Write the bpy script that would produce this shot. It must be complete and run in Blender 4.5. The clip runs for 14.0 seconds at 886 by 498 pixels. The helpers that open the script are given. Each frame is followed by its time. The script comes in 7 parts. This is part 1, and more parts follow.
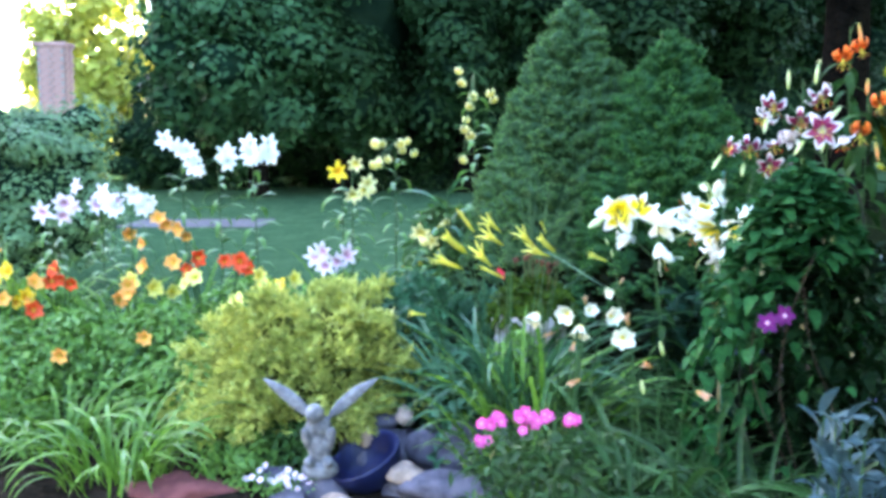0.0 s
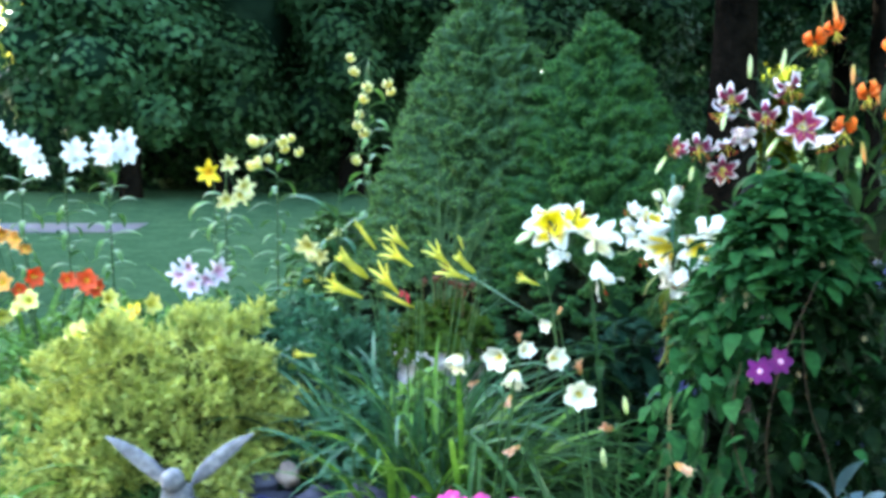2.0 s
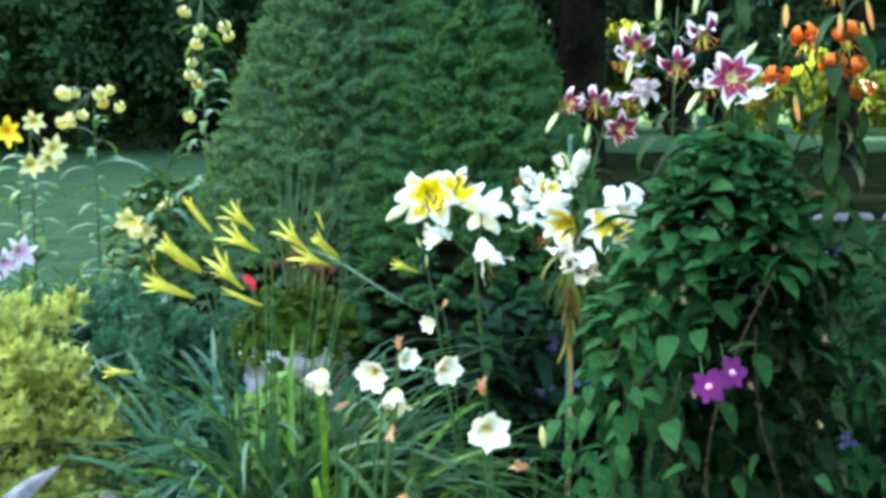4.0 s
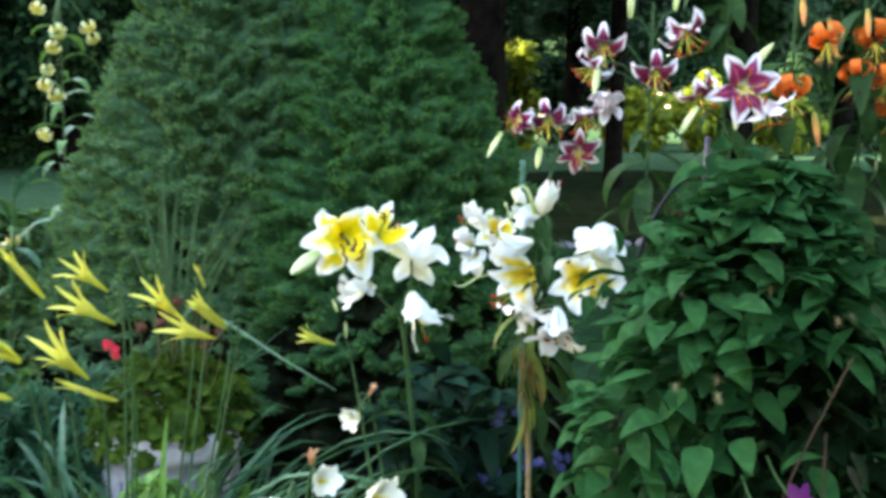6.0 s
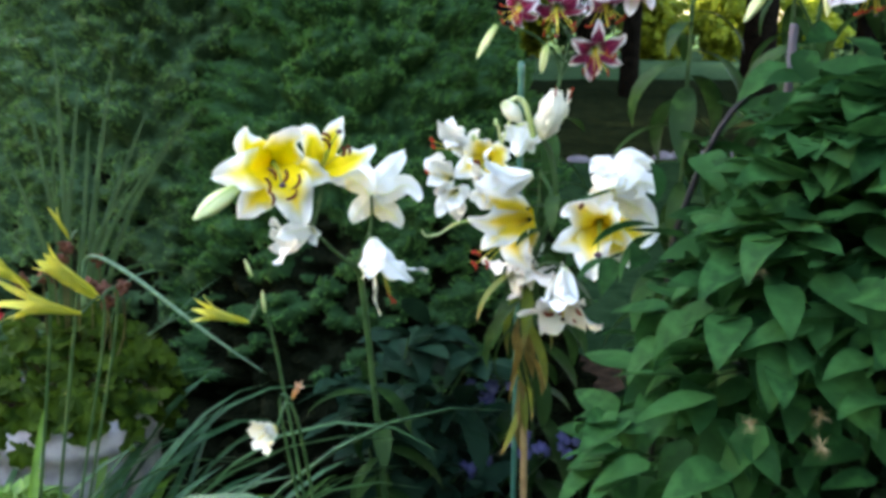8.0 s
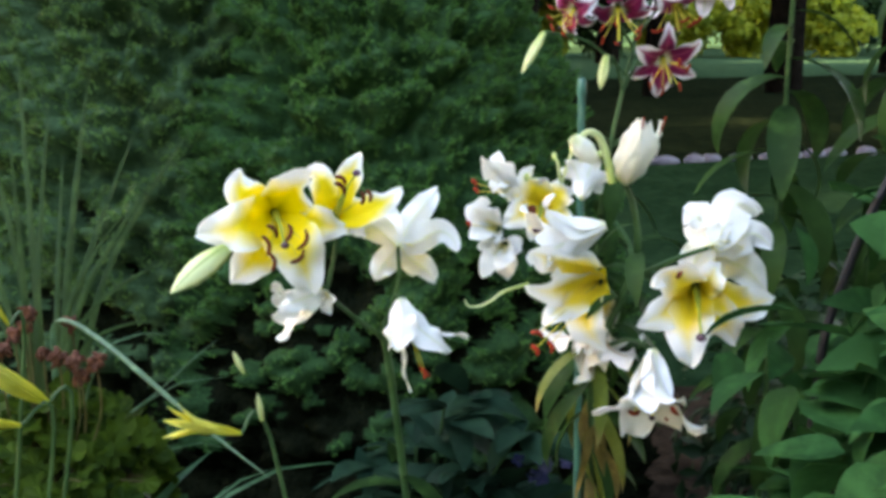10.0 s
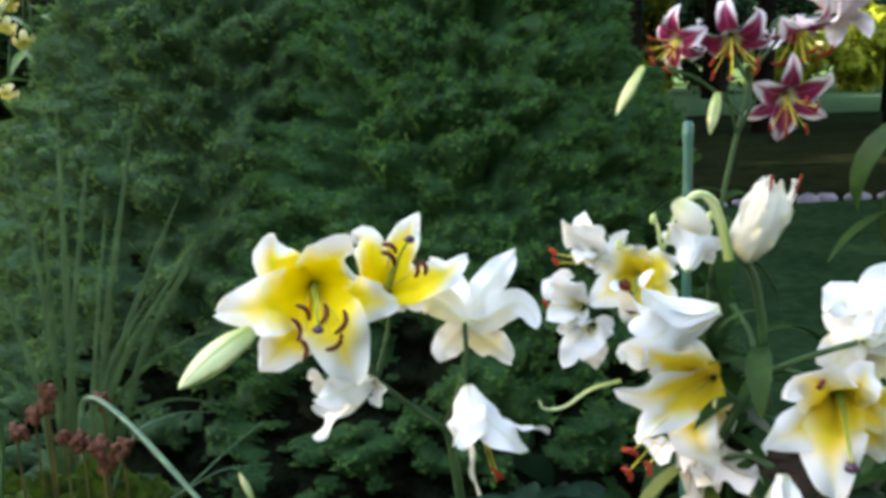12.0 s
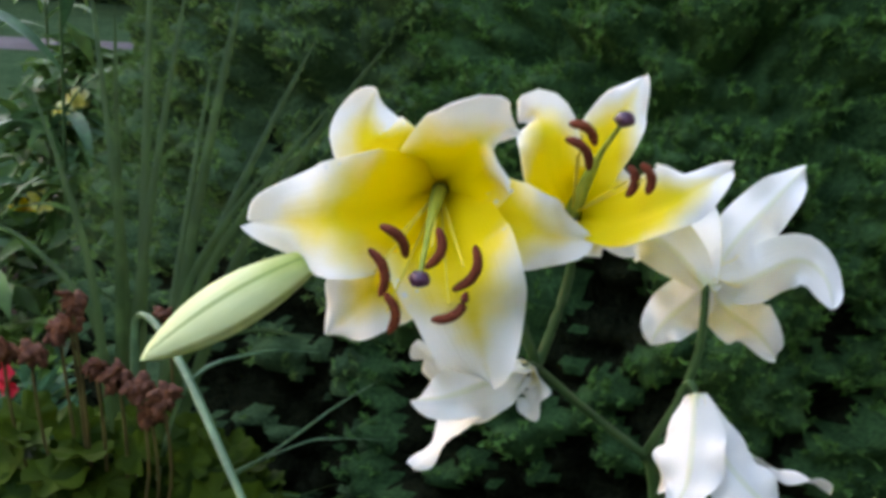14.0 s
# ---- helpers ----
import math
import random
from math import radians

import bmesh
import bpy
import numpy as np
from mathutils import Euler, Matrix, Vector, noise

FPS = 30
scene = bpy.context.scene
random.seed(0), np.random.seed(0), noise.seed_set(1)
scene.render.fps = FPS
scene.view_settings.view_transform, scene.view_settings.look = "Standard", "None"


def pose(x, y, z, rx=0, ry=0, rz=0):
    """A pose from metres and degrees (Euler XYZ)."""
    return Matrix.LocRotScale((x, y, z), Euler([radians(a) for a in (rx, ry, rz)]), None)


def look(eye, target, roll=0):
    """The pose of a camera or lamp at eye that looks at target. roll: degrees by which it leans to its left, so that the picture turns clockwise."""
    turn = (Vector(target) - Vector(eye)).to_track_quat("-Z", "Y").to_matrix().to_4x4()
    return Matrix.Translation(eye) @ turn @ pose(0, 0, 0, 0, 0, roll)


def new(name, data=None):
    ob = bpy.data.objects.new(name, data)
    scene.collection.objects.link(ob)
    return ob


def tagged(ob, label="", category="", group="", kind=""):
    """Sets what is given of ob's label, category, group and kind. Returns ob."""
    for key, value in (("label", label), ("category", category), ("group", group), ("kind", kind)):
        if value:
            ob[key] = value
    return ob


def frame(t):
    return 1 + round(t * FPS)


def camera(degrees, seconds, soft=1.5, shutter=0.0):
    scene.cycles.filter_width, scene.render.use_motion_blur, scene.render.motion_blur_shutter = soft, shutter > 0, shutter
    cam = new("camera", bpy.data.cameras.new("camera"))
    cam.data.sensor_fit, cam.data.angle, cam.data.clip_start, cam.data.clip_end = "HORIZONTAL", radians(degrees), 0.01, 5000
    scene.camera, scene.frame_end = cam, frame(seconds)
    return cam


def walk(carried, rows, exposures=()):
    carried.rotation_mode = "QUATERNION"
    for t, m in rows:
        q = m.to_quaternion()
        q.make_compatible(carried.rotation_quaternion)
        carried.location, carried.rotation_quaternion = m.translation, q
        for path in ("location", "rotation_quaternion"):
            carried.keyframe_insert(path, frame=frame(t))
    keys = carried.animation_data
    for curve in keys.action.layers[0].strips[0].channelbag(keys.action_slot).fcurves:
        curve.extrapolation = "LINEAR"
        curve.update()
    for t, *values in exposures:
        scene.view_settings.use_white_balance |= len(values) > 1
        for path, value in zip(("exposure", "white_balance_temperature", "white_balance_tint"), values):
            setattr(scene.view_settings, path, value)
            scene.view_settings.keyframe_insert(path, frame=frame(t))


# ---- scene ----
cam = camera(47.3, 14.0, 3.7, 0.35)
METRES, EYE, TILT, LEAN, TURN = 3.9, 1.5, -6.5, 0.0, 0.0
ROWS = [
    (0.0, 0.0, 0.0, 0.0, -0.0, 0.0, 0.0),
    (0.5, -0.0078, 0.0584, -0.0028, -2.22, -0.01, 0.97),
    (1.0, -0.0002, 0.1138, -0.0011, -6.27, 0.28, 1.01),
    (1.5, -0.0137, 0.1472, 0.0135, -5.67, 0.17, 0.97),
    (2.0, -0.0079, 0.2057, 0.0156, -6.55, 0.14, 0.09),
    (2.5, -0.0244, 0.2488, 0.0177, -11.85, -1.3, 1.02),
    (3.0, -0.019, 0.2878, 0.017, -12.26, -2.33, 2.94),
    (3.5, -0.0057, 0.3262, 0.0217, -14.22, -3.63, 1.91),
    (4.0, 0.0047, 0.3647, 0.0319, -15.22, -2.47, 0.87),
    (6.5, 0.0475, 0.5689, 0.0498, -24.75, -2.09, 2.59),
    (7.0, 0.0663, 0.6044, 0.0476, -28.01, -4.44, 3.46),
    (7.5, 0.0912, 0.6338, 0.054, -23.18, -4.65, 2.39),
    (8.0, 0.1065, 0.6636, 0.0536, -20.49, -6.67, 0.96),
    (10.5, 0.1417, 0.7592, 0.0671, -19.23, -6.32, 2.06),
    (11.0, 0.1544, 0.7669, 0.0653, -15.77, -3.55, -0.6),
    (11.5, 0.1559, 0.7828, 0.0651, -14.68, -4.33, 0.74),
    (12.0, 0.1578, 0.8035, 0.0707, -13.62, -4.26, 2.19),
    (12.5, 0.1634, 0.834, 0.0745, -8.46, -5.7, 1.23),
    (13.0, 0.1702, 0.8722, 0.0685, -6.66, -8.57, -1.29),
    (13.5, 0.1822, 0.9058, 0.0632, -3.16, -7.78, -3.34),
    (14.0, 0.1838, 0.9287, 0.0578, -1.21, -9.44, -2.77),
]
EXPOSURES = [(0.0, 4.78, 6350, 14), (2.5, 4.68, 6750, 5), (4.0, 4.62, 7050, 6), (6.5, 4.20, 7500, 13), (7.0, 4.28, 7600, 13), (7.5, 4.18, 7700, 14), (8.0, 3.97, 7750, 15), (10.5, 3.82, 8300, 18), (12.5, 3.74, 8200, 18), (13.5, 3.4, 8400, 20), (14.0, 3.38, 8400, 21)]
walk(cam, [(t, pose(0, 0, EYE, TILT, LEAN, TURN) @ pose(METRES * x, METRES * y, METRES * z, 90 + pitch, roll, yaw)) for t, x, y, z, yaw, pitch, roll in ROWS], EXPOSURES)


# ---- light ----
SUN_AZ, SUN_EL = -62.0, 22.0  # degrees clockwise from +y, and above the horizon
world = bpy.data.worlds.new("sky")
scene.world = world
world.use_nodes = True
sky = world.node_tree.nodes.new("ShaderNodeTexSky")
sky.sky_type, sky.sun_disc = "NISHITA", False
sky.sun_elevation, sky.sun_rotation = radians(SUN_EL), radians(SUN_AZ)
world.node_tree.links.new(sky.outputs[0], world.node_tree.nodes["Background"].inputs[0])
world.node_tree.nodes["Background"].inputs[1].default_value = 0.15
sun = new("sun", bpy.data.lights.new("sun", "SUN"))
sun.data.energy, sun.data.angle, sun.data.color = 4.5, radians(0.6), (1.0, 0.93, 0.8)
sun_way = Vector((math.sin(radians(SUN_AZ)) * math.cos(radians(SUN_EL)), math.cos(radians(SUN_AZ)) * math.cos(radians(SUN_EL)), math.sin(radians(SUN_EL))))
sun.matrix_world = look(sun_way * 60, (0, 0, 0))

RNG = random.Random(7)
NPR = np.random.default_rng(7)


# ---- materials ----
def nodes_of(name):
    m = bpy.data.materials.new(name)
    m.use_nodes = True
    t = m.node_tree
    return m, t, t.nodes["Principled BSDF"], t.nodes["Material Output"]


def noise_node(t, scale, detail=4.0, coords="Object"):
    co = t.nodes.new("ShaderNodeTexCoord")
    n = t.nodes.new("ShaderNodeTexNoise")
    n.inputs["Scale"].default_value, n.inputs["Detail"].default_value = scale, detail
    t.links.new(co.outputs[coords], n.inputs["Vector"])
    return n.outputs["Fac"]


def mixed(t, fac, a, b):
    m = t.nodes.new("ShaderNodeMix")
    m.data_type = "RGBA"
    for k, v in ((0, fac), (6, a), (7, b)):
        if isinstance(v, (tuple, list)):
            m.inputs[k].default_value = (*v, 1)
        elif isinstance(v, (int, float)):
            m.inputs[k].default_value = v
        else:
            t.links.new(v, m.inputs[k])
    return m.outputs[2]


def calc(t, op, a, b=0.0, c=None):
    m = t.nodes.new("ShaderNodeMath")
    m.operation = op
    for k, v in enumerate((a, b) if c is None else (a, b, c)):
        if isinstance(v, (int, float)):
            m.inputs[k].default_value = v
        else:
            t.links.new(v, m.inputs[k])
    return m.outputs[0]


def ramped(t, v, lo, hi):
    m = t.nodes.new("ShaderNodeMapRange")
    m.interpolation_type = "SMOOTHSTEP"
    m.inputs["From Min"].default_value, m.inputs["From Max"].default_value = lo, hi
    t.links.new(v, m.inputs["Value"])
    return m.outputs[0]


def bumped(t, p, height, strength, dist=0.01):
    b = t.nodes.new("ShaderNodeBump")
    b.inputs["Strength"].default_value, b.inputs["Distance"].default_value = strength, dist
    t.links.new(height, b.inputs["Height"])
    t.links.new(b.outputs[0], p.inputs["Normal"])


def with_glow_through(t, p, out, col, share):
    """Thin leaves and petals let part of the light through."""
    tr = t.nodes.new("ShaderNodeBsdfTranslucent")
    if isinstance(col, tuple):
        tr.inputs[0].default_value = (*col, 1)
    else:
        t.links.new(col, tr.inputs[0])
    mx = t.nodes.new("ShaderNodeMixShader")
    mx.inputs[0].default_value = share
    t.links.new(p.outputs[0], mx.inputs[1])
    t.links.new(tr.outputs[0], mx.inputs[2])
    t.links.new(mx.outputs[0], out.inputs[0])


def uv_parts(t):
    u = t.nodes.new("ShaderNodeUVMap")
    s = t.nodes.new("ShaderNodeSeparateXYZ")
    t.links.new(u.outputs[0], s.inputs[0])
    return s.outputs[0], s.outputs[1]


def leaf_mat(name, dark, light, rough=0.5, through_share=0.3, tip=None, joined=False, grain=30.0, gloss=0.25):
    """Foliage: a colour between dark and light that differs from leaf to leaf, with grain along it; tip: the colour of withered ends."""
    m, t, p, out = nodes_of(name)
    dark, light = (tuple(c * k for c, k in zip(q, (0.72, 0.70, 0.49))) for q in (dark, light))
    if joined:
        g = t.nodes.new("ShaderNodeNewGeometry")
        rnd = g.outputs["Random Per Island"]
    else:
        rnd = t.nodes.new("ShaderNodeObjectInfo").outputs["Random"]
    n = noise_node(t, grain)
    col = mixed(t, rnd, dark, light)
    col = mixed(t, ramped(t, n, 0.42, 0.75), col, tuple(c * 1.35 for c in light))
    if tip:
        u, v = uv_parts(t)
        col = mixed(t, ramped(t, calc(t, "ADD", u, calc(t, "MULTIPLY", n, 0.3)), 0.85, 1.25), col, tip)
    t.links.new(col, p.inputs["Base Color"])
    p.inputs["Roughness"].default_value = rough
    p.inputs["Specular IOR Level"].default_value = gloss
    bumped(t, p, noise_node(t, grain * 4, 2), 0.25, 0.004)
    with_glow_through(t, p, out, col, through_share)
    return m


def petal_mat(name, inner, outer, reach=(0.35, 0.8), edge=0.35, rib=None, share=0.28, speckle=None, throat=None):
    """A petal: the inner colour runs from the throat along the middle, the outer one lies on margin and tip."""
    m, t, p, out = nodes_of(name)
    u, v = uv_parts(t)
    off = calc(t, "ABSOLUTE", calc(t, "SUBTRACT", v, 0.5))
    n = noise_node(t, 60.0, 3)
    f = calc(t, "ADD", u, calc(t, "MULTIPLY", off, edge * 2))
    f = calc(t, "ADD", f, calc(t, "MULTIPLY", calc(t, "SUBTRACT", n, 0.5), 0.22))
    col = mixed(t, ramped(t, f, *reach), inner, outer)
    if speckle:
        vo = t.nodes.new("ShaderNodeTexVoronoi")
        vo.inputs["Scale"].default_value = 22.0
        t.links.new(t.nodes.new("ShaderNodeTexCoord").outputs["UV"], vo.inputs["Vector"])
        dots = calc(t, "MULTIPLY", calc(t, "LESS_THAN", vo.outputs["Distance"], 0.28), calc(t, "LESS_THAN", u, 0.62))
        col = mixed(t, dots, col, speckle)
    if rib:
        col = mixed(t, calc(t, "MULTIPLY", calc(t, "LESS_THAN", off, 0.05), 0.7), col, rib)
    if throat:
        col = mixed(t, ramped(t, u, 0.10, 0.26), throat, col)
    t.links.new(col, p.inputs["Base Color"])
    p.inputs["Roughness"].default_value = 0.48
    p.inputs["Specular IOR Level"].default_value = 0.3
    vein = t.nodes.new("ShaderNodeTexNoise")
    vein.inputs["Scale"].default_value = 1.0
    mp = t.nodes.new("ShaderNodeMapping")
    mp.inputs["Scale"].default_value = (3.0, 42.0, 1.0)
    t.links.new(t.nodes.new("ShaderNodeTexCoord").outputs["UV"], mp.inputs[0])
    t.links.new(mp.outputs[0], vein.inputs["Vector"])
    bumped(t, p, vein.outputs["Fac"], 0.45, 0.003)
    with_glow_through(t, p, out, col, share)
    return m


def plain_mat(name, a, b, rough=0.6, scale=25.0, bump=0.3, dist=0.005, metal=0.0, detail=5.0, gloss=0.2):
    m, t, p, out = nodes_of(name)
    n = noise_node(t, scale, detail)
    n2 = noise_node(t, scale * 0.17, 3)
    col = mixed(t, ramped(t, calc(t, "ADD", calc(t, "MULTIPLY", n, 0.6), calc(t, "MULTIPLY", n2, 0.4)), 0.35, 0.65), a, b)
    t.links.new(col, p.inputs["Base Color"])
    p.inputs["Roughness"].default_value, p.inputs["Metallic"].default_value = rough, metal
    p.inputs["Specular IOR Level"].default_value = gloss
    bumped(t, p, n, bump, dist)
    return m


LEAF_LILY = leaf_mat("lily_leaf", (0.014, 0.048, 0.018), (0.030, 0.082, 0.030), 0.45, gloss=0.07)
LEAF_WITHER = leaf_mat("withered_leaf", (0.15, 0.12, 0.05), (0.24, 0.19, 0.08), 0.6, 0.3)
LEAF_FADING = leaf_mat("fading_leaf", (0.09, 0.15, 0.03), (0.17, 0.22, 0.05), 0.5, 0.3, tip=(0.27, 0.17, 0.07))
LEAF_VINE = leaf_mat("vine_leaf", (0.0115, 0.058, 0.024), (0.025, 0.104, 0.040), 0.6, 0.28, grain=45.0, gloss=0.05)
LEAF_VINE_J = leaf_mat("vine_leaf_mass", (0.0092, 0.045, 0.019), (0.021, 0.090, 0.035), 0.6, 0.28, joined=True, grain=45.0, gloss=0.04)
LEAF_DAY = leaf_mat("daylily_leaf", (0.0238, 0.0697, 0.02465), (0.0527, 0.136, 0.051), 0.42, 0.25, gloss=0.13)
# daylily leaf again, dimmed in colour for shade low in the bed
LEAF_DAY_SHADED = leaf_mat("daylily_leaf_shade_painted", (0.013, 0.040, 0.016), (0.030, 0.080, 0.032), 0.4, 0.25, gloss=0.13)
LEAF_DAY_LIGHT = leaf_mat("light_daylily_leaf", (0.0665, 0.1805, 0.0285), (0.1615, 0.323, 0.057), 0.4, 0.35)
LEAF_MASS = leaf_mat("bed_foliage", (0.075, 0.20, 0.052), (0.18, 0.36, 0.09), 0.5, 0.3, joined=True)
# bed foliage darkened in colour to stand in for shade
LEAF_MASS_SHADED = leaf_mat("bed_foliage_shade_painted", (0.007, 0.025, 0.012), (0.014, 0.042, 0.019), 0.5, 0.2, joined=True, gloss=0.1)
LEAF_MID = leaf_mat("mid_green_foliage", (0.035, 0.105, 0.035), (0.07, 0.17, 0.05), 0.5, 0.25, joined=True)
LEAF_PINKS = leaf_mat("dianthus_foliage", (0.018, 0.058, 0.022), (0.046, 0.115, 0.040), 0.5, 0.25, joined=True)
LEAF_TEAL = leaf_mat("blue_green_foliage", (0.03, 0.11, 0.075), (0.06, 0.19, 0.13), 0.5, 0.25, joined=True)
# blue-green leaf paled so its colour imitates a haze of glare
LEAF_HAZY = leaf_mat("haze_painted_shrub_leaf", (0.10, 0.21, 0.13), (0.15, 0.28, 0.17), 0.5, 0.25, joined=True)
LEAF_TEAL_STRAP = leaf_mat("blue_green_strap_leaf", (0.02975, 0.102, 0.0595), (0.0595, 0.17, 0.09775), 0.42, 0.25)
LEAF_FAR = leaf_mat("far_lily_leaf", (0.06, 0.16, 0.05), (0.11, 0.24, 0.07), 0.42)
LEAF_GLAUCOUS = leaf_mat("glaucous_leaf", (0.032, 0.070, 0.115), (0.058, 0.112, 0.185), 0.5, 0.2)
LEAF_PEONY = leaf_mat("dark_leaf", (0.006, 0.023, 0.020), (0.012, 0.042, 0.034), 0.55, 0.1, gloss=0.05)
LEAF_GERANIUM = leaf_mat("geranium_leaf", (0.014, 0.042, 0.007), (0.048, 0.092, 0.012), 0.6, 0.3, gloss=0.06)
LEAF_SPIKE = leaf_mat("spike_leaf", (0.02975, 0.0765, 0.034), (0.05525, 0.119, 0.05525), 0.4, 0.2)
LEAF_FLAG = leaf_mat("flag_leaf", (0.08, 0.19, 0.14), (0.13, 0.27, 0.20), 0.4, 0.2)
NEEDLE_GREY = leaf_mat("greyer_spruce_needle", (0.082, 0.180, 0.076), (0.132, 0.272, 0.116), 0.55, 0.15, joined=True, grain=14.0, gloss=0.08)
NEEDLE = leaf_mat("spruce_needle", (0.046, 0.142, 0.050), (0.080, 0.226, 0.078), 0.55, 0.15, joined=True, grain=14.0, gloss=0.08)
VINE_STEM = plain_mat("vine_stem", (0.025, 0.016, 0.011), (0.06, 0.038, 0.026), 0.9, 60.0, 0.8, 0.02)
# vine leaf darkened to hold the shade inside the bush
LEAF_VINE_SHADED = leaf_mat("vine_leaf_shade_painted", (0.003, 0.011, 0.005), (0.007, 0.023, 0.010), 0.6, 0.15, joined=True, grain=45.0, gloss=0.04)
# core colours kept dark to stand in for shade in foliage gaps
PLANT_GAP_SHADE = plain_mat("plant_gap_shade", (0.006, 0.016, 0.008), (0.012, 0.030, 0.014), 0.9, 30.0, 0.8, 0.02, gloss=0.0)
# bodies darker than the needles, so clefts and foot carry painted shade
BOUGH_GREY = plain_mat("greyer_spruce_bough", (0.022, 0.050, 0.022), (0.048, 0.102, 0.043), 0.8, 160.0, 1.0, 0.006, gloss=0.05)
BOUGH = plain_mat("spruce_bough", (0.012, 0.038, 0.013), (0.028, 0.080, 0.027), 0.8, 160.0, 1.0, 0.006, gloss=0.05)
BOUGH_SHADE = plain_mat("bough_shade", (0.004, 0.006, 0.003), (0.012, 0.015, 0.008), 0.9, 120.0, 1.0, 0.01, gloss=0.0)
GOLD = leaf_mat("golden_cypress", (0.29, 0.38, 0.10), (0.62, 0.66, 0.24), 0.55, 0.3, joined=True, grain=20.0)
GOLD_GAP_SHADE = plain_mat("golden_cypress_gap_shade", (0.035, 0.045, 0.010), (0.09, 0.10, 0.025), 0.9, 30.0, 0.8, 0.02, gloss=0.0)
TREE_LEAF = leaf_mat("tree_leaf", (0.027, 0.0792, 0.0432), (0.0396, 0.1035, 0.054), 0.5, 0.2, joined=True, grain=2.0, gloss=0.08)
# leaf colours brightened and yellowed to carry sunlight on the far foliage
TREE_LEAF_LIT = leaf_mat("tree_leaf_sun_painted", (0.50, 0.56, 0.12), (0.74, 0.74, 0.26), 0.5, 0.5, joined=True, grain=2.0, gloss=0.08)
TREE_LEAF_SUN = leaf_mat("tree_leaf_yellow_sun_painted", (0.1275, 0.1955, 0.0255), (0.2635, 0.3145, 0.03825), 0.5, 0.5, joined=True, grain=2.0, gloss=0.08)
# the tree leaf again, with deep shade put into its colour
TREE_LEAF_SHADED = leaf_mat("tree_leaf_shade_painted", (0.014, 0.040, 0.021), (0.026, 0.066, 0.032), 0.5, 0.2, joined=True, grain=2.0, gloss=0.05)
TREE_GAP_SHADE_DEEP = plain_mat("tree_gap_shade_deep", (0.004, 0.010, 0.006), (0.009, 0.020, 0.011), 0.95, 1.5, 0.8, 0.2, gloss=0.0)
TREE_GAP_SHADE = plain_mat("tree_gap_shade", (0.006, 0.016, 0.010), (0.011, 0.027, 0.016), 0.95, 1.5, 0.8, 0.2, gloss=0.0)
BARK = plain_mat("bark", (0.002, 0.0019, 0.0016), (0.007, 0.006, 0.005), 0.9, 9.0, 0.9, 0.05, gloss=0.0)
STEM = plain_mat("green_stem", (0.020, 0.060, 0.018), (0.038, 0.092, 0.032), 0.5, 40.0, 0.2, 0.002)
GER_STALK = plain_mat("geranium_stalk", (0.05, 0.035, 0.012), (0.10, 0.085, 0.03), 0.6, 40.0, 0.2, 0.002)
STEM_DRY = plain_mat("dry_stem", (0.18, 0.12, 0.06), (0.30, 0.22, 0.11), 0.7, 40.0, 0.3, 0.002)
WHITE_YELLOW = petal_mat("white_yellow_petal", (0.98, 0.785, 0.020), (0.95, 0.95, 0.93), (0.64, 1.03), 0.34, share=0.50)
WHITE_SOFT = petal_mat("white_amber_petal", (0.98, 0.76, 0.05), (0.95, 0.95, 0.92), (0.56, 1.02), 0.38, share=0.50)
WHITE_BACK = petal_mat("white_petal_back", (0.70, 0.76, 0.48), (0.84, 0.86, 0.85), (0.02, 0.22), 0.2, rib=(0.74, 0.79, 0.62))
BUD_SKIN = petal_mat("bud_skin", (0.34, 0.45, 0.11), (0.66, 0.72, 0.36), (0.0, 0.7), 0.3, rib=(0.20, 0.30, 0.07), share=0.1)
PALE_PETAL = petal_mat("pale_petal", (0.86, 0.76, 0.30), (0.88, 0.88, 0.85), (0.15, 0.55), 0.3)
CREAM_BUD = petal_mat("cream_bud", (0.62, 0.68, 0.36), (0.88, 0.87, 0.76), (0.0, 0.45), 0.2)
WILTED = petal_mat("wilted_petal", (0.80, 0.60, 0.15), (0.88, 0.85, 0.80), (0.2, 0.7), 0.4, rib=(0.5, 0.36, 0.2))
CRIMSON = petal_mat("crimson_white_petal", (0.26, 0.012, 0.085), (0.86, 0.80, 0.85), (0.76, 0.98), 0.42, rib=(0.5, 0.10, 0.18), throat=(0.74, 0.76, 0.58))
CRIMSON_BACK = petal_mat("crimson_petal_back", (0.70, 0.55, 0.60), (0.82, 0.78, 0.80), (0.2, 0.6), 0.3, rib=(0.62, 0.62, 0.42))
ORANGE = petal_mat("orange_petal", (0.80, 0.13, 0.012), (0.84, 0.19, 0.02), (0.2, 0.8), 0.2, speckle=(0.12, 0.02, 0.01))
ORANGE_BUD = petal_mat("orange_bud_skin", (0.45, 0.36, 0.08), (0.80, 0.33, 0.10), (0.1, 0.7), 0.2)
PALE_DAY = petal_mat("cream_petal", (0.90, 0.76, 0.14), (0.90, 0.88, 0.76), (0.12, 0.42), 0.2)
YELLOW = petal_mat("yellow_petal", (0.66, 0.62, 0.06), (0.76, 0.72, 0.14), (0.2, 0.8), 0.2)
LEMON = petal_mat("lemon_petal", (0.74, 0.66, 0.08), (0.84, 0.80, 0.24), (0.2, 0.8), 0.2)
YELLOW_DEEP = petal_mat("deep_yellow_petal", (0.85, 0.45, 0.02), (0.85, 0.62, 0.03), (0.2, 0.7), 0.2)
PALE_YELLOW = petal_mat("pale_yellow_petal", (0.72, 0.62, 0.14), (0.80, 0.76, 0.40), (0.2, 0.8), 0.2)
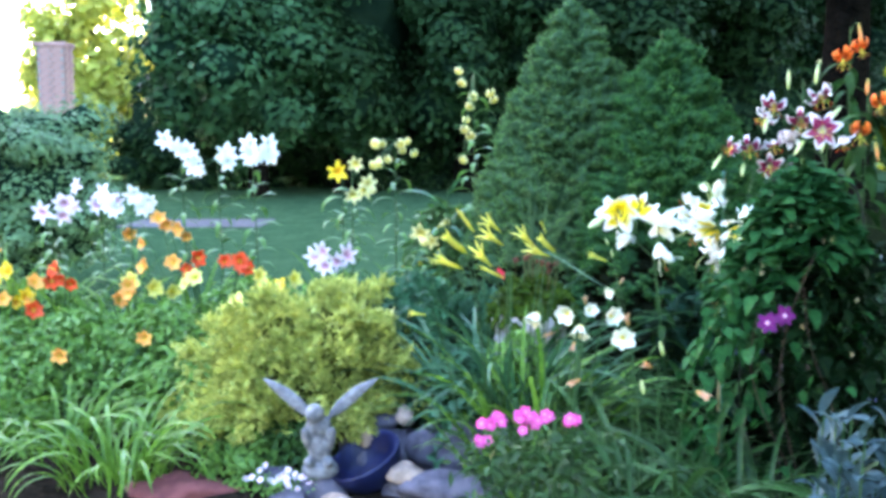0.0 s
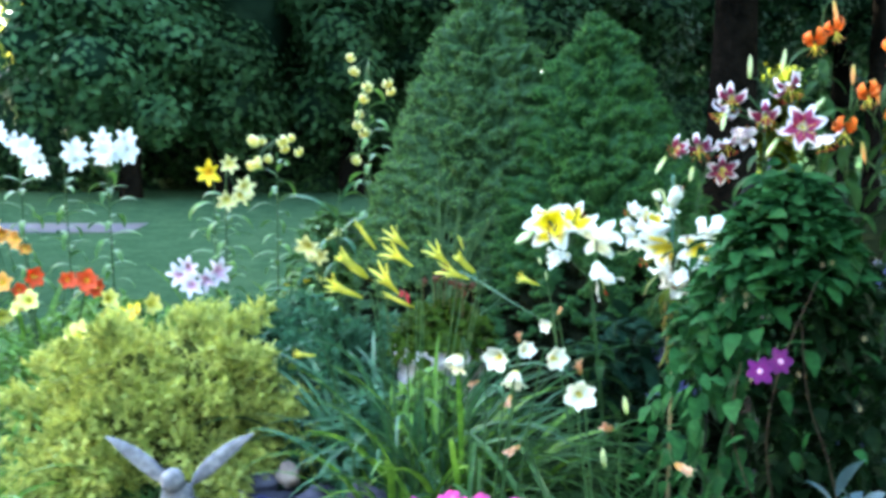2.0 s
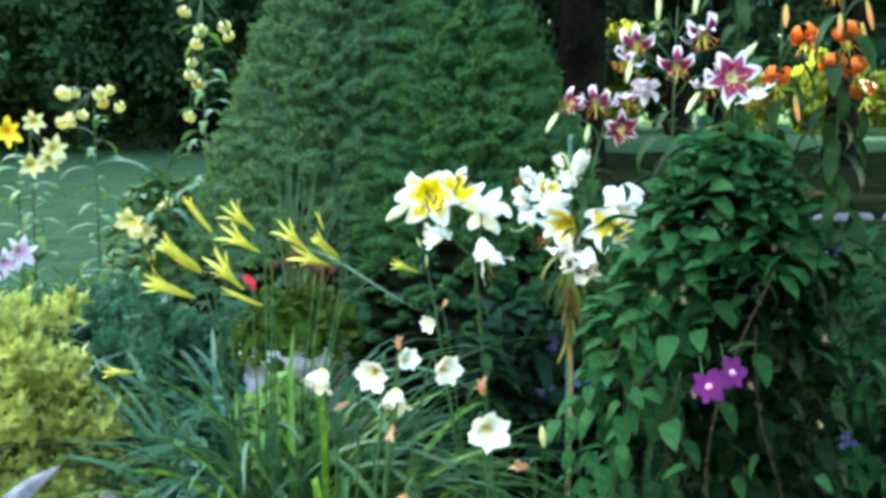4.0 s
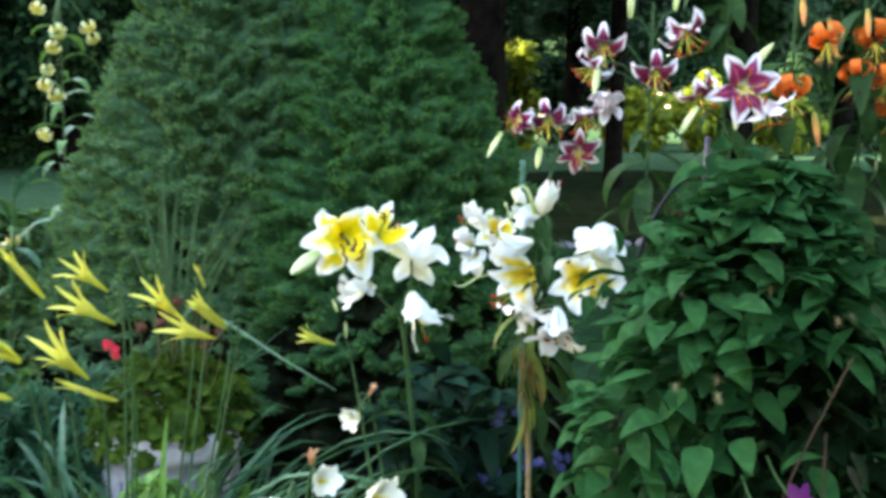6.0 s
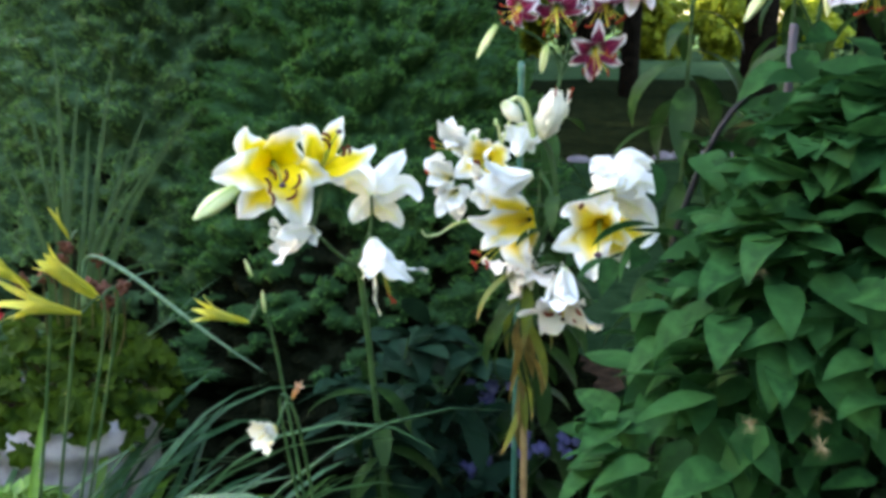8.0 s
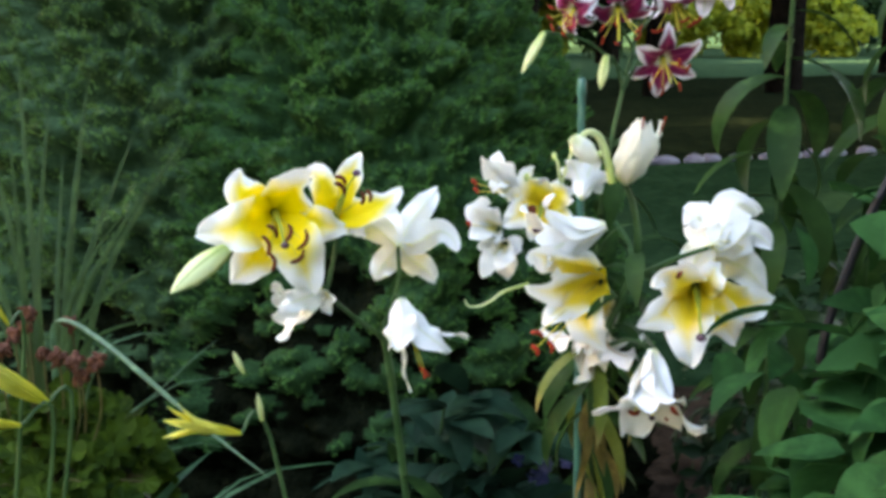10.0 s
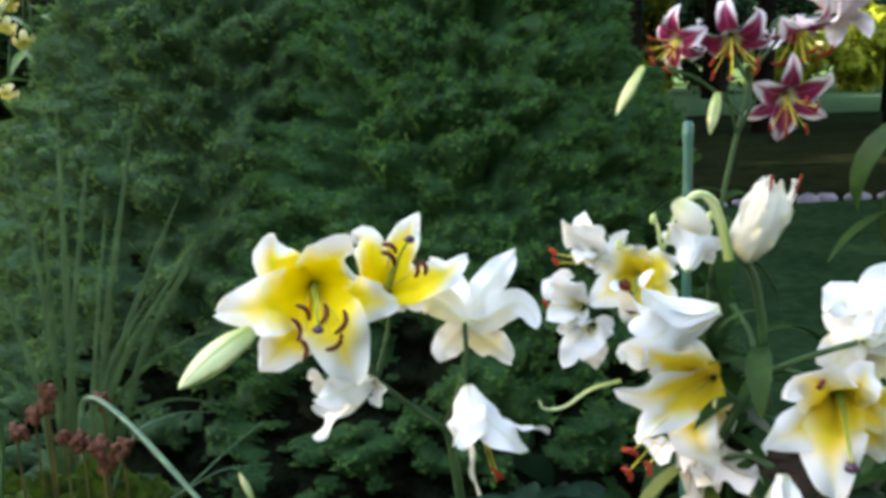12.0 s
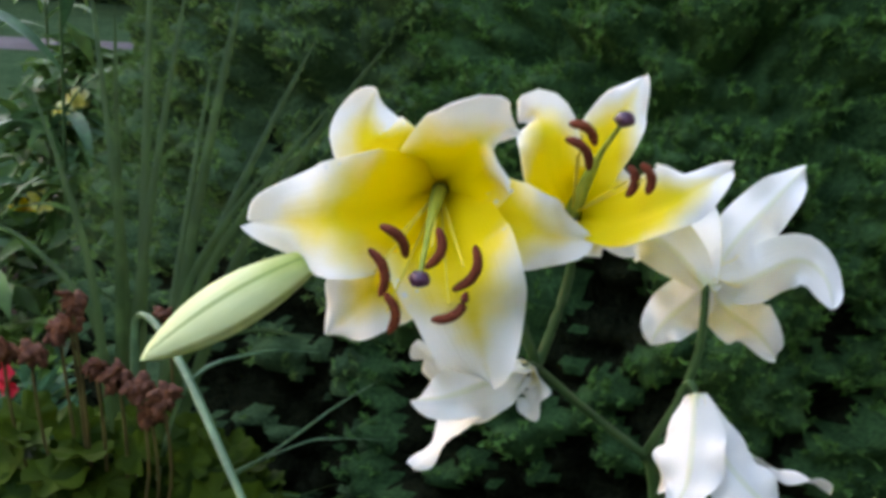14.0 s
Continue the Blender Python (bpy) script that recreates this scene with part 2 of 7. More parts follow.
PURE_WHITE = petal_mat("white_petal", (0.80, 0.82, 0.70), (0.88, 0.88, 0.88), (0.1, 0.4), 0.2)
PINK_WHITE = petal_mat("pink_white_petal", (0.72, 0.38, 0.55), (0.84, 0.76, 0.84), (0.3, 0.8), 0.3)
RED_DAY = petal_mat("red_orange_petal", (0.85, 0.40, 0.04), (0.80, 0.10, 0.03), (0.15, 0.45), 0.2)
APRICOT = petal_mat("apricot_petal", (0.85, 0.50, 0.06), (0.85, 0.42, 0.10), (0.15, 0.6), 0.2)
SALMON = petal_mat("spent_salmon_petal", (0.62, 0.34, 0.10), (0.72, 0.42, 0.26), (0.2, 0.7), 0.2)
MAGENTA = petal_mat("magenta_petal", (0.86, 0.30, 0.60), (0.78, 0.10, 0.42), (0.15, 0.55), 0.2)
PURPLE = petal_mat("purple_petal", (0.20, 0.006, 0.15), (0.13, 0.003, 0.12), (0.2, 0.8), 0.2)
BLUE_FLOWER = petal_mat("blue_petal", (0.12, 0.12, 0.28), (0.07, 0.075, 0.21), (0.2, 0.8), 0.2)
RED_FLOWER = petal_mat("red_petal", (0.75, 0.02, 0.05), (0.80, 0.04, 0.08), (0.2, 0.8), 0.2)
ANTHER = plain_mat("anther", (0.11, 0.022, 0.012), (0.20, 0.045, 0.02), 0.8, 300.0, 0.6, 0.001)
ANTHER_RED = plain_mat("red_anther", (0.24, 0.025, 0.012), (0.36, 0.045, 0.02), 0.8, 300.0, 0.6, 0.001)
STYLE_GREEN = plain_mat("green_pistil", (0.20, 0.27, 0.035), (0.34, 0.38, 0.06), 0.5, 80.0, 0.1, 0.001)
FILAMENT = plain_mat("filament", (0.62, 0.50, 0.05), (0.80, 0.66, 0.09), 0.5, 80.0, 0.1, 0.001)
STIGMA = plain_mat("stigma", (0.035, 0.012, 0.03), (0.07, 0.02, 0.05), 0.35, 120.0, 0.2, 0.001, gloss=0.5)
DRY_HEAD = leaf_mat("dry_seed_head", (0.07, 0.022, 0.016), (0.16, 0.055, 0.036), 0.8, 0.1, joined=True, grain=90.0)
DRY_PETAL = plain_mat("dry_petal", (0.045, 0.015, 0.009), (0.17, 0.065, 0.035), 0.8, 90.0, 0.5, 0.002)
SEED_FLUFF = plain_mat("seed_fluff", (0.24, 0.18, 0.09), (0.38, 0.30, 0.16), 0.8, 90.0, 0.2, 0.001)
STONE_GREY = plain_mat("cast_stone", (0.10, 0.10, 0.11), (0.24, 0.235, 0.245), 0.85, 35.0, 0.5, 0.006)
ROCK_GREY = plain_mat("grey_rock", (0.032, 0.031, 0.048), (0.115, 0.108, 0.140), 0.85, 14.0, 0.7, 0.02)
ROCK_TAN = plain_mat("tan_rock", (0.17, 0.125, 0.105), (0.36, 0.27, 0.225), 0.85, 14.0, 0.7, 0.02)
ROCK_RED = plain_mat("red_stone", (0.09, 0.026, 0.03), (0.17, 0.055, 0.055), 0.85, 14.0, 0.6, 0.02)
ROCK_WHITE = plain_mat("white_stone", (0.065, 0.065, 0.09), (0.125, 0.125, 0.165), 0.8, 8.0, 0.5, 0.02)
GLAZE_BLUE = plain_mat("blue_glaze", (0.005, 0.007, 0.034), (0.010, 0.015, 0.062), 0.35, 20.0, 0.1, 0.003, gloss=0.2)
POT_WHITE = plain_mat("weathered_pot", (0.20, 0.19, 0.21), (0.42, 0.40, 0.43), 0.7, 30.0, 0.4, 0.004)
BLACK_WIRE = plain_mat("black_wire", (0.01, 0.01, 0.011), (0.02, 0.02, 0.022), 0.6, 60.0, 0.2, 0.001, 0.0, gloss=0.1)
GREEN_STAKE = plain_mat("green_coated_stake", (0.02, 0.10, 0.07), (0.035, 0.14, 0.10), 0.4, 60.0, 0.2, 0.001, gloss=0.5)
GREY_POST = plain_mat("weathered_wood", (0.05, 0.047, 0.06), (0.10, 0.095, 0.12), 0.85, 20.0, 0.6, 0.01)
SOIL = plain_mat("soil", (0.010, 0.008, 0.006), (0.03, 0.022, 0.016), 0.95, 18.0, 1.0, 0.04, gloss=0.0)
FAR_GROUND = plain_mat("dark_far_ground", (0.0035, 0.006, 0.003), (0.010, 0.014, 0.006), 0.95, 9.0, 1.0, 0.05, gloss=0.0)
# very dark green that paints deep shade onto the lawn
LAWN_SHADE = plain_mat("lawn_shade_painted", (0.005, 0.016, 0.007), (0.012, 0.030, 0.014), 0.95, 11.0, 0.9, 0.03, gloss=0.0)
GRASS = plain_mat("lawn", (0.019, 0.045, 0.020), (0.038, 0.071, 0.034), 0.9, 14.0, 0.8, 0.03, gloss=0.0)
PATH_STONE = plain_mat("path_stone", (0.032, 0.032, 0.042), (0.065, 0.063, 0.08), 0.85, 9.0, 0.5, 0.02)
BRICK = plain_mat("brick", (0.24, 0.13, 0.11), (0.36, 0.21, 0.18), 0.85, 9.0, 0.4, 0.01)
MORTAR = plain_mat("mortar", (0.20, 0.17, 0.16), (0.30, 0.27, 0.25), 0.9, 20.0, 0.5, 0.01)


# ---- building tools ----
WORLD_M = {}


def mesh_of(name, V, F, mats, uv=None, face_mat=None, smooth=True):
    """A mesh from vertex and face arrays; faces all have the same number of corners, or come as a list."""
    me = bpy.data.meshes.new(name)
    V = np.asarray(V, dtype=np.float32)
    if isinstance(F, np.ndarray):
        n, k = F.shape
        me.vertices.add(len(V))
        me.vertices.foreach_set("co", V.ravel())
        me.loops.add(n * k)
        me.loops.foreach_set("vertex_index", F.astype(np.int32).ravel())
        me.polygons.add(n)
        me.polygons.foreach_set("loop_start", np.arange(n, dtype=np.int32) * k)
        me.polygons.foreach_set("loop_total", np.full(n, k, dtype=np.int32))
        me.update(calc_edges=True)
    else:
        me.from_pydata([tuple(map(float, v)) for v in V], [], [tuple(int(i) for i in f) for f in F])
    for m in mats if isinstance(mats, (list, tuple)) else [mats]:
        me.materials.append(m)
    if uv is not None:
        lay = me.uv_layers.new(name="UVMap")
        idx = np.empty(len(me.loops), dtype=np.int32)
        me.loops.foreach_get("vertex_index", idx)
        lay.data.foreach_set("uv", np.asarray(uv, dtype=np.float32)[idx].ravel())
    if face_mat is not None:
        me.polygons.foreach_set("material_index", np.asarray(face_mat, dtype=np.int32))
    if smooth:
        me.polygons.foreach_set("use_smooth", np.ones(len(me.polygons), dtype=bool))
    me.validate()
    me.update()
    return me


def thing(name, label, category, loc=(0, 0, 0), group="", kind="", mesh=None):
    ob = new(name, mesh)
    ob.location = loc
    WORLD_M[ob] = Matrix.Translation(loc)
    return tagged(ob, label, category, group, kind)


def piece(name, mesh, parent, m=None, label=""):
    """One mesh object under a thing or under a part, at the world pose m."""
    ob = new(name, mesh)
    m = m if m is not None else Matrix.Identity(4)
    ob.parent = parent
    ob.matrix_basis = WORLD_M[parent].inverted() @ m
    WORLD_M[ob] = m
    return tagged(ob, label)


def apply(V, m):
    V = np.asarray(V, dtype=np.float64)
    a = np.array(m)
    return V @ a[:3, :3].T + a[:3, 3]


def joined(items):
    """One set of arrays out of many (V, F, matrix)."""
    vs, fs, us, o = [], [], [], 0
    for V, F, U, m in items:
        vs.append(apply(V, m))
        fs.append(F + o)
        us.append(U)
        o += len(V)
    return np.concatenate(vs), np.concatenate(fs), np.concatenate(us)


def grid_faces(rows, cols):
    i = np.arange(rows - 1)[:, None] * cols + np.arange(cols - 1)[None, :]
    i = i.ravel()
    return np.stack([i, i + 1, i + cols + 1, i + cols], axis=1)


def tube(points, radii, sides=6, closed=True):
    """A round bar along points; returns V, F (quads), uv."""
    P = [Vector(p) for p in points]
    if isinstance(radii, (int, float)):
        radii = [radii] * len(P)
    V, U = [], []
    ref = Vector((0.31, 0.17, 0.93)).normalized()
    for i, p in enumerate(P):
        d = (P[min(i + 1, len(P) - 1)] - P[max(i - 1, 0)]).normalized()
        a = d.cross(ref)
        if a.length < 1e-3:
            a = d.cross(Vector((1, 0, 0)))
        a.normalize()
        b = d.cross(a)
        for k in range(sides + 1):
            w = 2 * math.pi * k / sides
            V.append(p + radii[i] * (math.cos(w) * a + math.sin(w) * b))
            U.append((i / (len(P) - 1), k / sides))
    return np.array(V), grid_faces(len(P), sides + 1), np.array(U)


def smooth_line(points, steps=5):
    """A curve through the points."""
    P = [Vector(p) for p in points]
    out = []
    for i in range(len(P) - 1):
        p0, p1, p2, p3 = P[max(i - 1, 0)], P[i], P[i + 1], P[min(i + 2, len(P) - 1)]
        for k in range(steps):
            s = k / steps
            out.append(0.5 * ((2 * p1) + (p2 - p0) * s + (2 * p0 - 5 * p1 + 4 * p2 - p3) * s * s + (3 * p1 - p0 - 3 * p2 + p3) * s ** 3))
    return out + [P[-1]]


def stem_mesh(points, r0, r1, mat=None, steps=5, sides=6):
    line = smooth_line(points, steps)
    n = len(line)
    V, F, U = tube(line, [r0 + (r1 - r0) * i / (n - 1) for i in range(n)], sides)
    return mesh_of("stem", V, F, mat or STEM, U)


PROFILES = {
    "strap": lambda s: min(1.0, 0.55 + 3 * s) * (1 - s ** 5) ** 0.8,
    "lance": lambda s: max(0.06, math.sin(math.pi * min(1, s * 0.96 + 0.04)) ** 0.8),
    "vine": lambda s: 2.31 * s ** 0.42 * (1 - s) ** 0.98 + 0.01 * (1 - s),
}


def blade(length, width, shape="lance", lift=30.0, droop=60.0, fold=0.25, seg=7, curl=0.0, power=1.4, wave=0.0):
    """A leaf from the origin along +x: lift above the horizontal at its foot, droop degrees lost to its tip, folded along the rib."""
    V, U = [], []
    x = z = 0.0
    prof = PROFILES[shape]
    for i in range(seg + 1):
        s = i / seg
        a = radians(lift - droop * s ** power)
        if i:
            x += length / seg * math.cos(a)
            z += length / seg * math.sin(a)
        w = width * 0.5 * prof(s)
        nx, nz = -math.sin(a), math.cos(a)
        tw = curl * s
        for c in (-1, 0, 1):
            y = c * w * math.cos(tw)
            up = abs(c) * w * fold + c * w * math.sin(tw) + wave * abs(c) * width * math.sin(9 * s + c)
            V.append((x + nx * up, y, z + nz * up))
            U.append((s, 0.5 + 0.5 * c))
    return np.array(V), grid_faces(seg + 1, 3), np.array(U)


def blade_mesh(name, mat, *args, **kw):
    V, F, U = blade(*args, **kw)
    return mesh_of(name, V, F, mat, U)


def placed(pos, az=0.0, tilt=0.0, roll=0.0, scale=1.0):
    """At pos, its +x turned to azimuth az, raised by tilt."""
    return Matrix.Translation(pos) @ Matrix.Rotation(radians(az), 4, "Z") @ Matrix.Rotation(radians(-tilt), 4, "Y") @ Matrix.Rotation(radians(roll), 4, "X") @ Matrix.Scale(scale, 4)


def facing(base, axis, roll=0.0, scale=1.0):
    """A pose whose +z runs along axis, with +y as far up as it can be."""
    z = Vector(axis).normalized()
    up = Vector((0, 0, 1))
    if abs(z.dot(up)) > 0.97:
        up = Vector((0, 1, 0))
    x = up.cross(z).normalized()
    y = z.cross(x)
    m = Matrix((x, y, z)).transposed().to_4x4()
    return Matrix.Translation(base) @ m @ Matrix.Rotation(radians(roll), 4, "Z") @ Matrix.Scale(scale, 4)


def petal(length, width, t0, t2, power=1.5, cup=0.3, ruffle=0.06, waves=3.0, phase=0.0, seg=12, cols=6, thick=0.0008, twist=0.0, widest=1.0, blunt=0.66):
    """A petal from the origin: it leaves the axis (+z) at t0 degrees and stands at t2 at its tip. Two skins; returns V, F, uv, material per face."""
    V, B, U = [], [], []
    x = z = 0.0
    for i in range(seg + 1):
        s = i / seg
        a = radians(t0 + (t2 - t0) * s ** power)
        if i:
            x += length / seg * math.sin(a)
            z += length / seg * math.cos(a)
        w = width * 0.5 * max(0.05, math.sin(math.pi * min(1.0, 0.05 + 0.95 * s ** widest)) ** blunt)
        nx, nz = -math.cos(a), math.sin(a)
        for k in range(cols + 1):
            v = 2 * k / cols - 1
            h = cup * w * v * v * (1 - 0.75 * s) + ruffle * width * v * v * math.sin(waves * 2 * math.pi * s + phase + (1.3 if v > 0 else 0)) * min(1, 2 * s)
            h -= 0.05 * width * max(0, 1 - abs(v) * 3) * (1 - s)
            h += twist * v * w * s
            p = (x + nx * h, v * w, z + nz * h)
            V.append(p)
            B.append((p[0] - nx * thick, p[1], p[2] - nz * thick))
            U.append((s, k / cols))
    F = grid_faces(seg + 1, cols + 1)
    n = len(V)
    return np.array(V + B), np.concatenate([F, F[:, ::-1] + n]), np.array(U + U), np.array([0] * len(F) + [1] * len(F))


def petal_mesh(name, front, back, *args, **kw):
    V, F, U, fm = petal(*args, **kw)
    return mesh_of(name, V, F, [front, back], U, fm)


def whole_flower(name, front, back, count, length, width, t0, t2, **kw):
    """A small flower with all its petals in one mesh."""
    vs, fs, us, ms, o = [], [], [], [], 0
    for k in range(count):
        j = RNG.uniform(-7, 7)
        V, F, U, fm = petal(length * RNG.uniform(0.92, 1.06), width * (1.0 if k % 2 else 0.78), t0, t2 + RNG.uniform(-14, 14), phase=k * 1.7, **kw)
        vs.append(apply(V, Matrix.Rotation(radians(360 * k / count + j), 4, "Z")))
        fs.append(F + o)
        us.append(U)
        ms.append(fm)
        o += len(V)
    return mesh_of(name, np.concatenate(vs), np.concatenate(fs), [front, back], np.concatenate(us), np.concatenate(ms))


def lathe(profile, sides=24):
    """A turned body: rings of (radius, height)."""
    V, U = [], []
    for i, (r, h) in enumerate(profile):
        for k in range(sides + 1):
            w = 2 * math.pi * k / sides
            V.append((r * math.cos(w), r * math.sin(w), h))
            U.append((i / (len(profile) - 1), k / sides))
    return np.array(V), grid_faces(len(profile), sides + 1), np.array(U)


def blob(rx, ry, rz, sub=3, rough=0.15, freq=2.5, seed=0.0):
    """A rounded stone-like body, uneven; V, F (triangles)."""
    bm = bmesh.new()
    bmesh.ops.create_icosphere(bm, subdivisions=sub, radius=1.0)
    for v in bm.verts:
        k = 1 + rough * noise.noise(v.co * freq + Vector((seed, seed * 1.7, -seed)))
        v.co = Vector((v.co.x * rx, v.co.y * ry, v.co.z * rz)) * k
    bm.verts.index_update()
    V = np.array([v.co[:] for v in bm.verts])
    F = np.array([[v.index for v in f.verts] for f in bm.faces])
    bm.free()
    return V, F


def leaf_cloud(points, normals, size, ratio=0.45, bend=0.35, rng=None, jitter=0.7):
    """Many small leaves, four corners and a folded rib each, at points, roughly across normals. V, F."""
    rng = rng or NPR
    n = len(points)
    d = normals + jitter * rng.normal(size=(n, 3))
    d /= np.linalg.norm(d, axis=1)[:, None] + 1e-9
    a = np.cross(d, rng.normal(size=(n, 3)))
    a /= np.linalg.norm(a, axis=1)[:, None] + 1e-9
    b = np.cross(d, a)
    s = (size * rng.uniform(0.6, 1.3, n))[:, None]
    p0 = points
    p1 = points + a * s * 0.5 + b * s * ratio * 0.5 + d * s * bend * 0.2
    p2 = points + a * s - d * s * bend * 0.4
    p3 = points + a * s * 0.5 - b * s * ratio * 0.5 + d * s * bend * 0.2
    V = np.stack([p0, p1, p2, p3], axis=1).reshape(-1, 3)
    i = np.arange(n)[:, None] * 4
    F = np.concatenate([i + np.array([[0, 1, 2]]), i + np.array([[0, 2, 3]])])
    return V, F


# ---- setting: ground, beds, paths ----
def sheet(name, label, category, mat, xs, ys, height, thick=0.0):
    X, Y = np.meshgrid(xs, ys)
    Z = np.vectorize(height)(X, Y)
    V = np.stack([X, Y, Z], axis=-1).reshape(-1, 3)
    return thing(name, label, category, kind="structure", mesh=mesh_of(name, V, grid_faces(len(ys), len(xs)), mat))


def spread(a, b, n):
    return np.linspace(a, b, n)


near_x = np.concatenate([[-900, -300, -120, -60], spread(-30, 30, 61), [60, 120, 300, 900]])
near_y = np.concatenate([[-300, -100, -40, -20], spread(-10, 50, 61), [70, 120, 300, 1200]])
def ground_height(x, y):
    return 0.05 * noise.noise(Vector((x * 0.15, y * 0.15, 0))) - 0.03 if abs(x) < 40 and abs(y) < 60 else -0.03


sheet("ground", "mown green lawn under tall garden trees", "lawn", GRASS, near_x, near_y, ground_height)
def bed_edge(x, y):
    """Above zero outside the curved outline of the bed."""
    wave = 0.25 * noise.noise(Vector((x * 0.9, y * 0.9, 7)))
    return (((abs(x + 0.55) / 3.5) ** 3 + (abs(y - 5.15 - 0.18 * (x + 0.5)) / (2.45 if y < 5 else 2.6)) ** 3) ** (1 / 3) + wave * 0.35 - 1.0) * 8.0


sheet("garden_bed", "dark bare soil of the flower bed between plants", "flower bed", SOIL, spread(-4.4, 3.4, 105), spread(2.2, 8.0, 81),
      lambda x, y: 0.035 + 0.03 * noise.noise(Vector((x * 3, y * 3, 2))) - 0.2 * min(1.0, max(0.0, bed_edge(x, y))))
sheet("far_bed", "dark green-brown ground beneath trees behind a white stone edging", "flower bed", FAR_GROUND, spread(1.5, 22.0, 42), spread(11.6, 25.5, 29),
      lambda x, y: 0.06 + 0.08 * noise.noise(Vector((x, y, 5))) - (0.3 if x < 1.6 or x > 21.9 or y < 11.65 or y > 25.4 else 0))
# dark sheet laid over the lawn in place of its shade
sheet("mossy_ground", "ground between flower bed and stone edging, shade painted in", "ground", LAWN_SHADE, spread(1.5, 10.0, 60), spread(6.0, 11.35, 40),
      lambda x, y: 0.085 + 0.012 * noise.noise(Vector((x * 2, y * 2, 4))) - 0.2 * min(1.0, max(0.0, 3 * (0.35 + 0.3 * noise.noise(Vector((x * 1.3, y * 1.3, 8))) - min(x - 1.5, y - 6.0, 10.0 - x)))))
sheet("path", "grey stone garden path across the lawn", "path", PATH_STONE, spread(-5.4, -3.0, 14), spread(16.5, 18.2, 9),
      lambda x, y: ground_height(x, y) + 0.012 + 0.004 * noise.noise(Vector((x * 4, y * 4, 1))))
sheet("side_path", "blue-grey gravel path beside the flower bed", "path", PATH_STONE, spread(-6.0, -2.2, 16), spread(6.5, 7.3, 6),
      lambda x, y: 0.075 + 0.01 * noise.noise(Vector((x * 6, y * 6, 1))))


# ---- trees ----
def crown_points(rng, centre, radii, n, lumps=9):
    """Points and normals on a crown made of many lumps."""
    c = np.array(centre)
    r = np.array(radii)
    heads = rng.normal(size=(lumps, 3))
    heads /= np.linalg.norm(heads, axis=1)[:, None]
    heads = c + heads * r * rng.uniform(0.45, 0.88, (lumps, 1))
    size = rng.uniform(0.14, 0.30, lumps)
    pick = rng.integers(0, lumps, n)
    d = rng.normal(size=(n, 3))
    d /= np.linalg.norm(d, axis=1)[:, None]
    p = heads[pick] + d * (size[pick, None] * r * np.array((1.25, 1.1, 0.75))) * rng.uniform(0.55, 1.2, (n, 1))
    return p, d, heads, size


def tree(label, base, height, crown_z, radii, leaves, leaf_size, mat, trunk_r=0.2, seed=1, name="tree", core=True, lean=0.0, core_mat=None):
    rng = np.random.default_rng(seed)
    ob = thing(name, label, "tree", base)
    bx, by, bz = base
    line = [(bx, by, bz - 0.1), (bx + lean * 0.3, by, bz + height * 0.3), (bx + lean, by, bz + height * 0.62), (bx + lean, by, bz + height * 0.85)]
    V, F, U = tube(smooth_line(line, 4), [trunk_r * (1.25 - 0.9 * i / 12) for i in range(13)], 10)
    piece("trunk", mesh_of("trunk", V, F, BARK, U), ob)
    centre = (bx + lean, by, bz + crown_z)
    p, d, heads, size = crown_points(rng, centre, radii, leaves, 60)
    for h in heads[:5]:
        V, F, U = tube(smooth_line([(bx + lean * 0.6, by, bz + height * 0.42), ((bx + lean + h[0]) / 2, (by + h[1]) / 2, h[2] - 0.3), tuple(h)], 3), [trunk_r * k for k in (0.5, 0.42, 0.36, 0.3, 0.24, 0.18, 0.1)], 6)
        piece("limb", mesh_of("limb", V, F, BARK, U), ob)
    V, F = leaf_cloud(p, d + np.array([0, 0, 0.5]), leaf_size, 0.6, 0.25, rng, 0.22)
    crown = piece("crown", mesh_of("crown", V, F, mat, smooth=False), ob)
    # dark bodies inside the crown act as painted shade between leaves
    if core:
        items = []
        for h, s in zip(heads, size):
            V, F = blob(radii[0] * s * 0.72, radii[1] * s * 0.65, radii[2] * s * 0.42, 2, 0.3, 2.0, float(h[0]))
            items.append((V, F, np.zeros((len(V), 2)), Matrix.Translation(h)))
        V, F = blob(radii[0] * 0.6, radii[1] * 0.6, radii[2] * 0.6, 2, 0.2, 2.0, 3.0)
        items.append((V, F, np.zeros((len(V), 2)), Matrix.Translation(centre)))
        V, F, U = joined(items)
        piece("inner_foliage", mesh_of("inner_foliage", V, F, core_mat or TREE_GAP_SHADE), crown)
    return ob


DARK = "tall dark green leafy tree shading the lawn edge"
k = 0
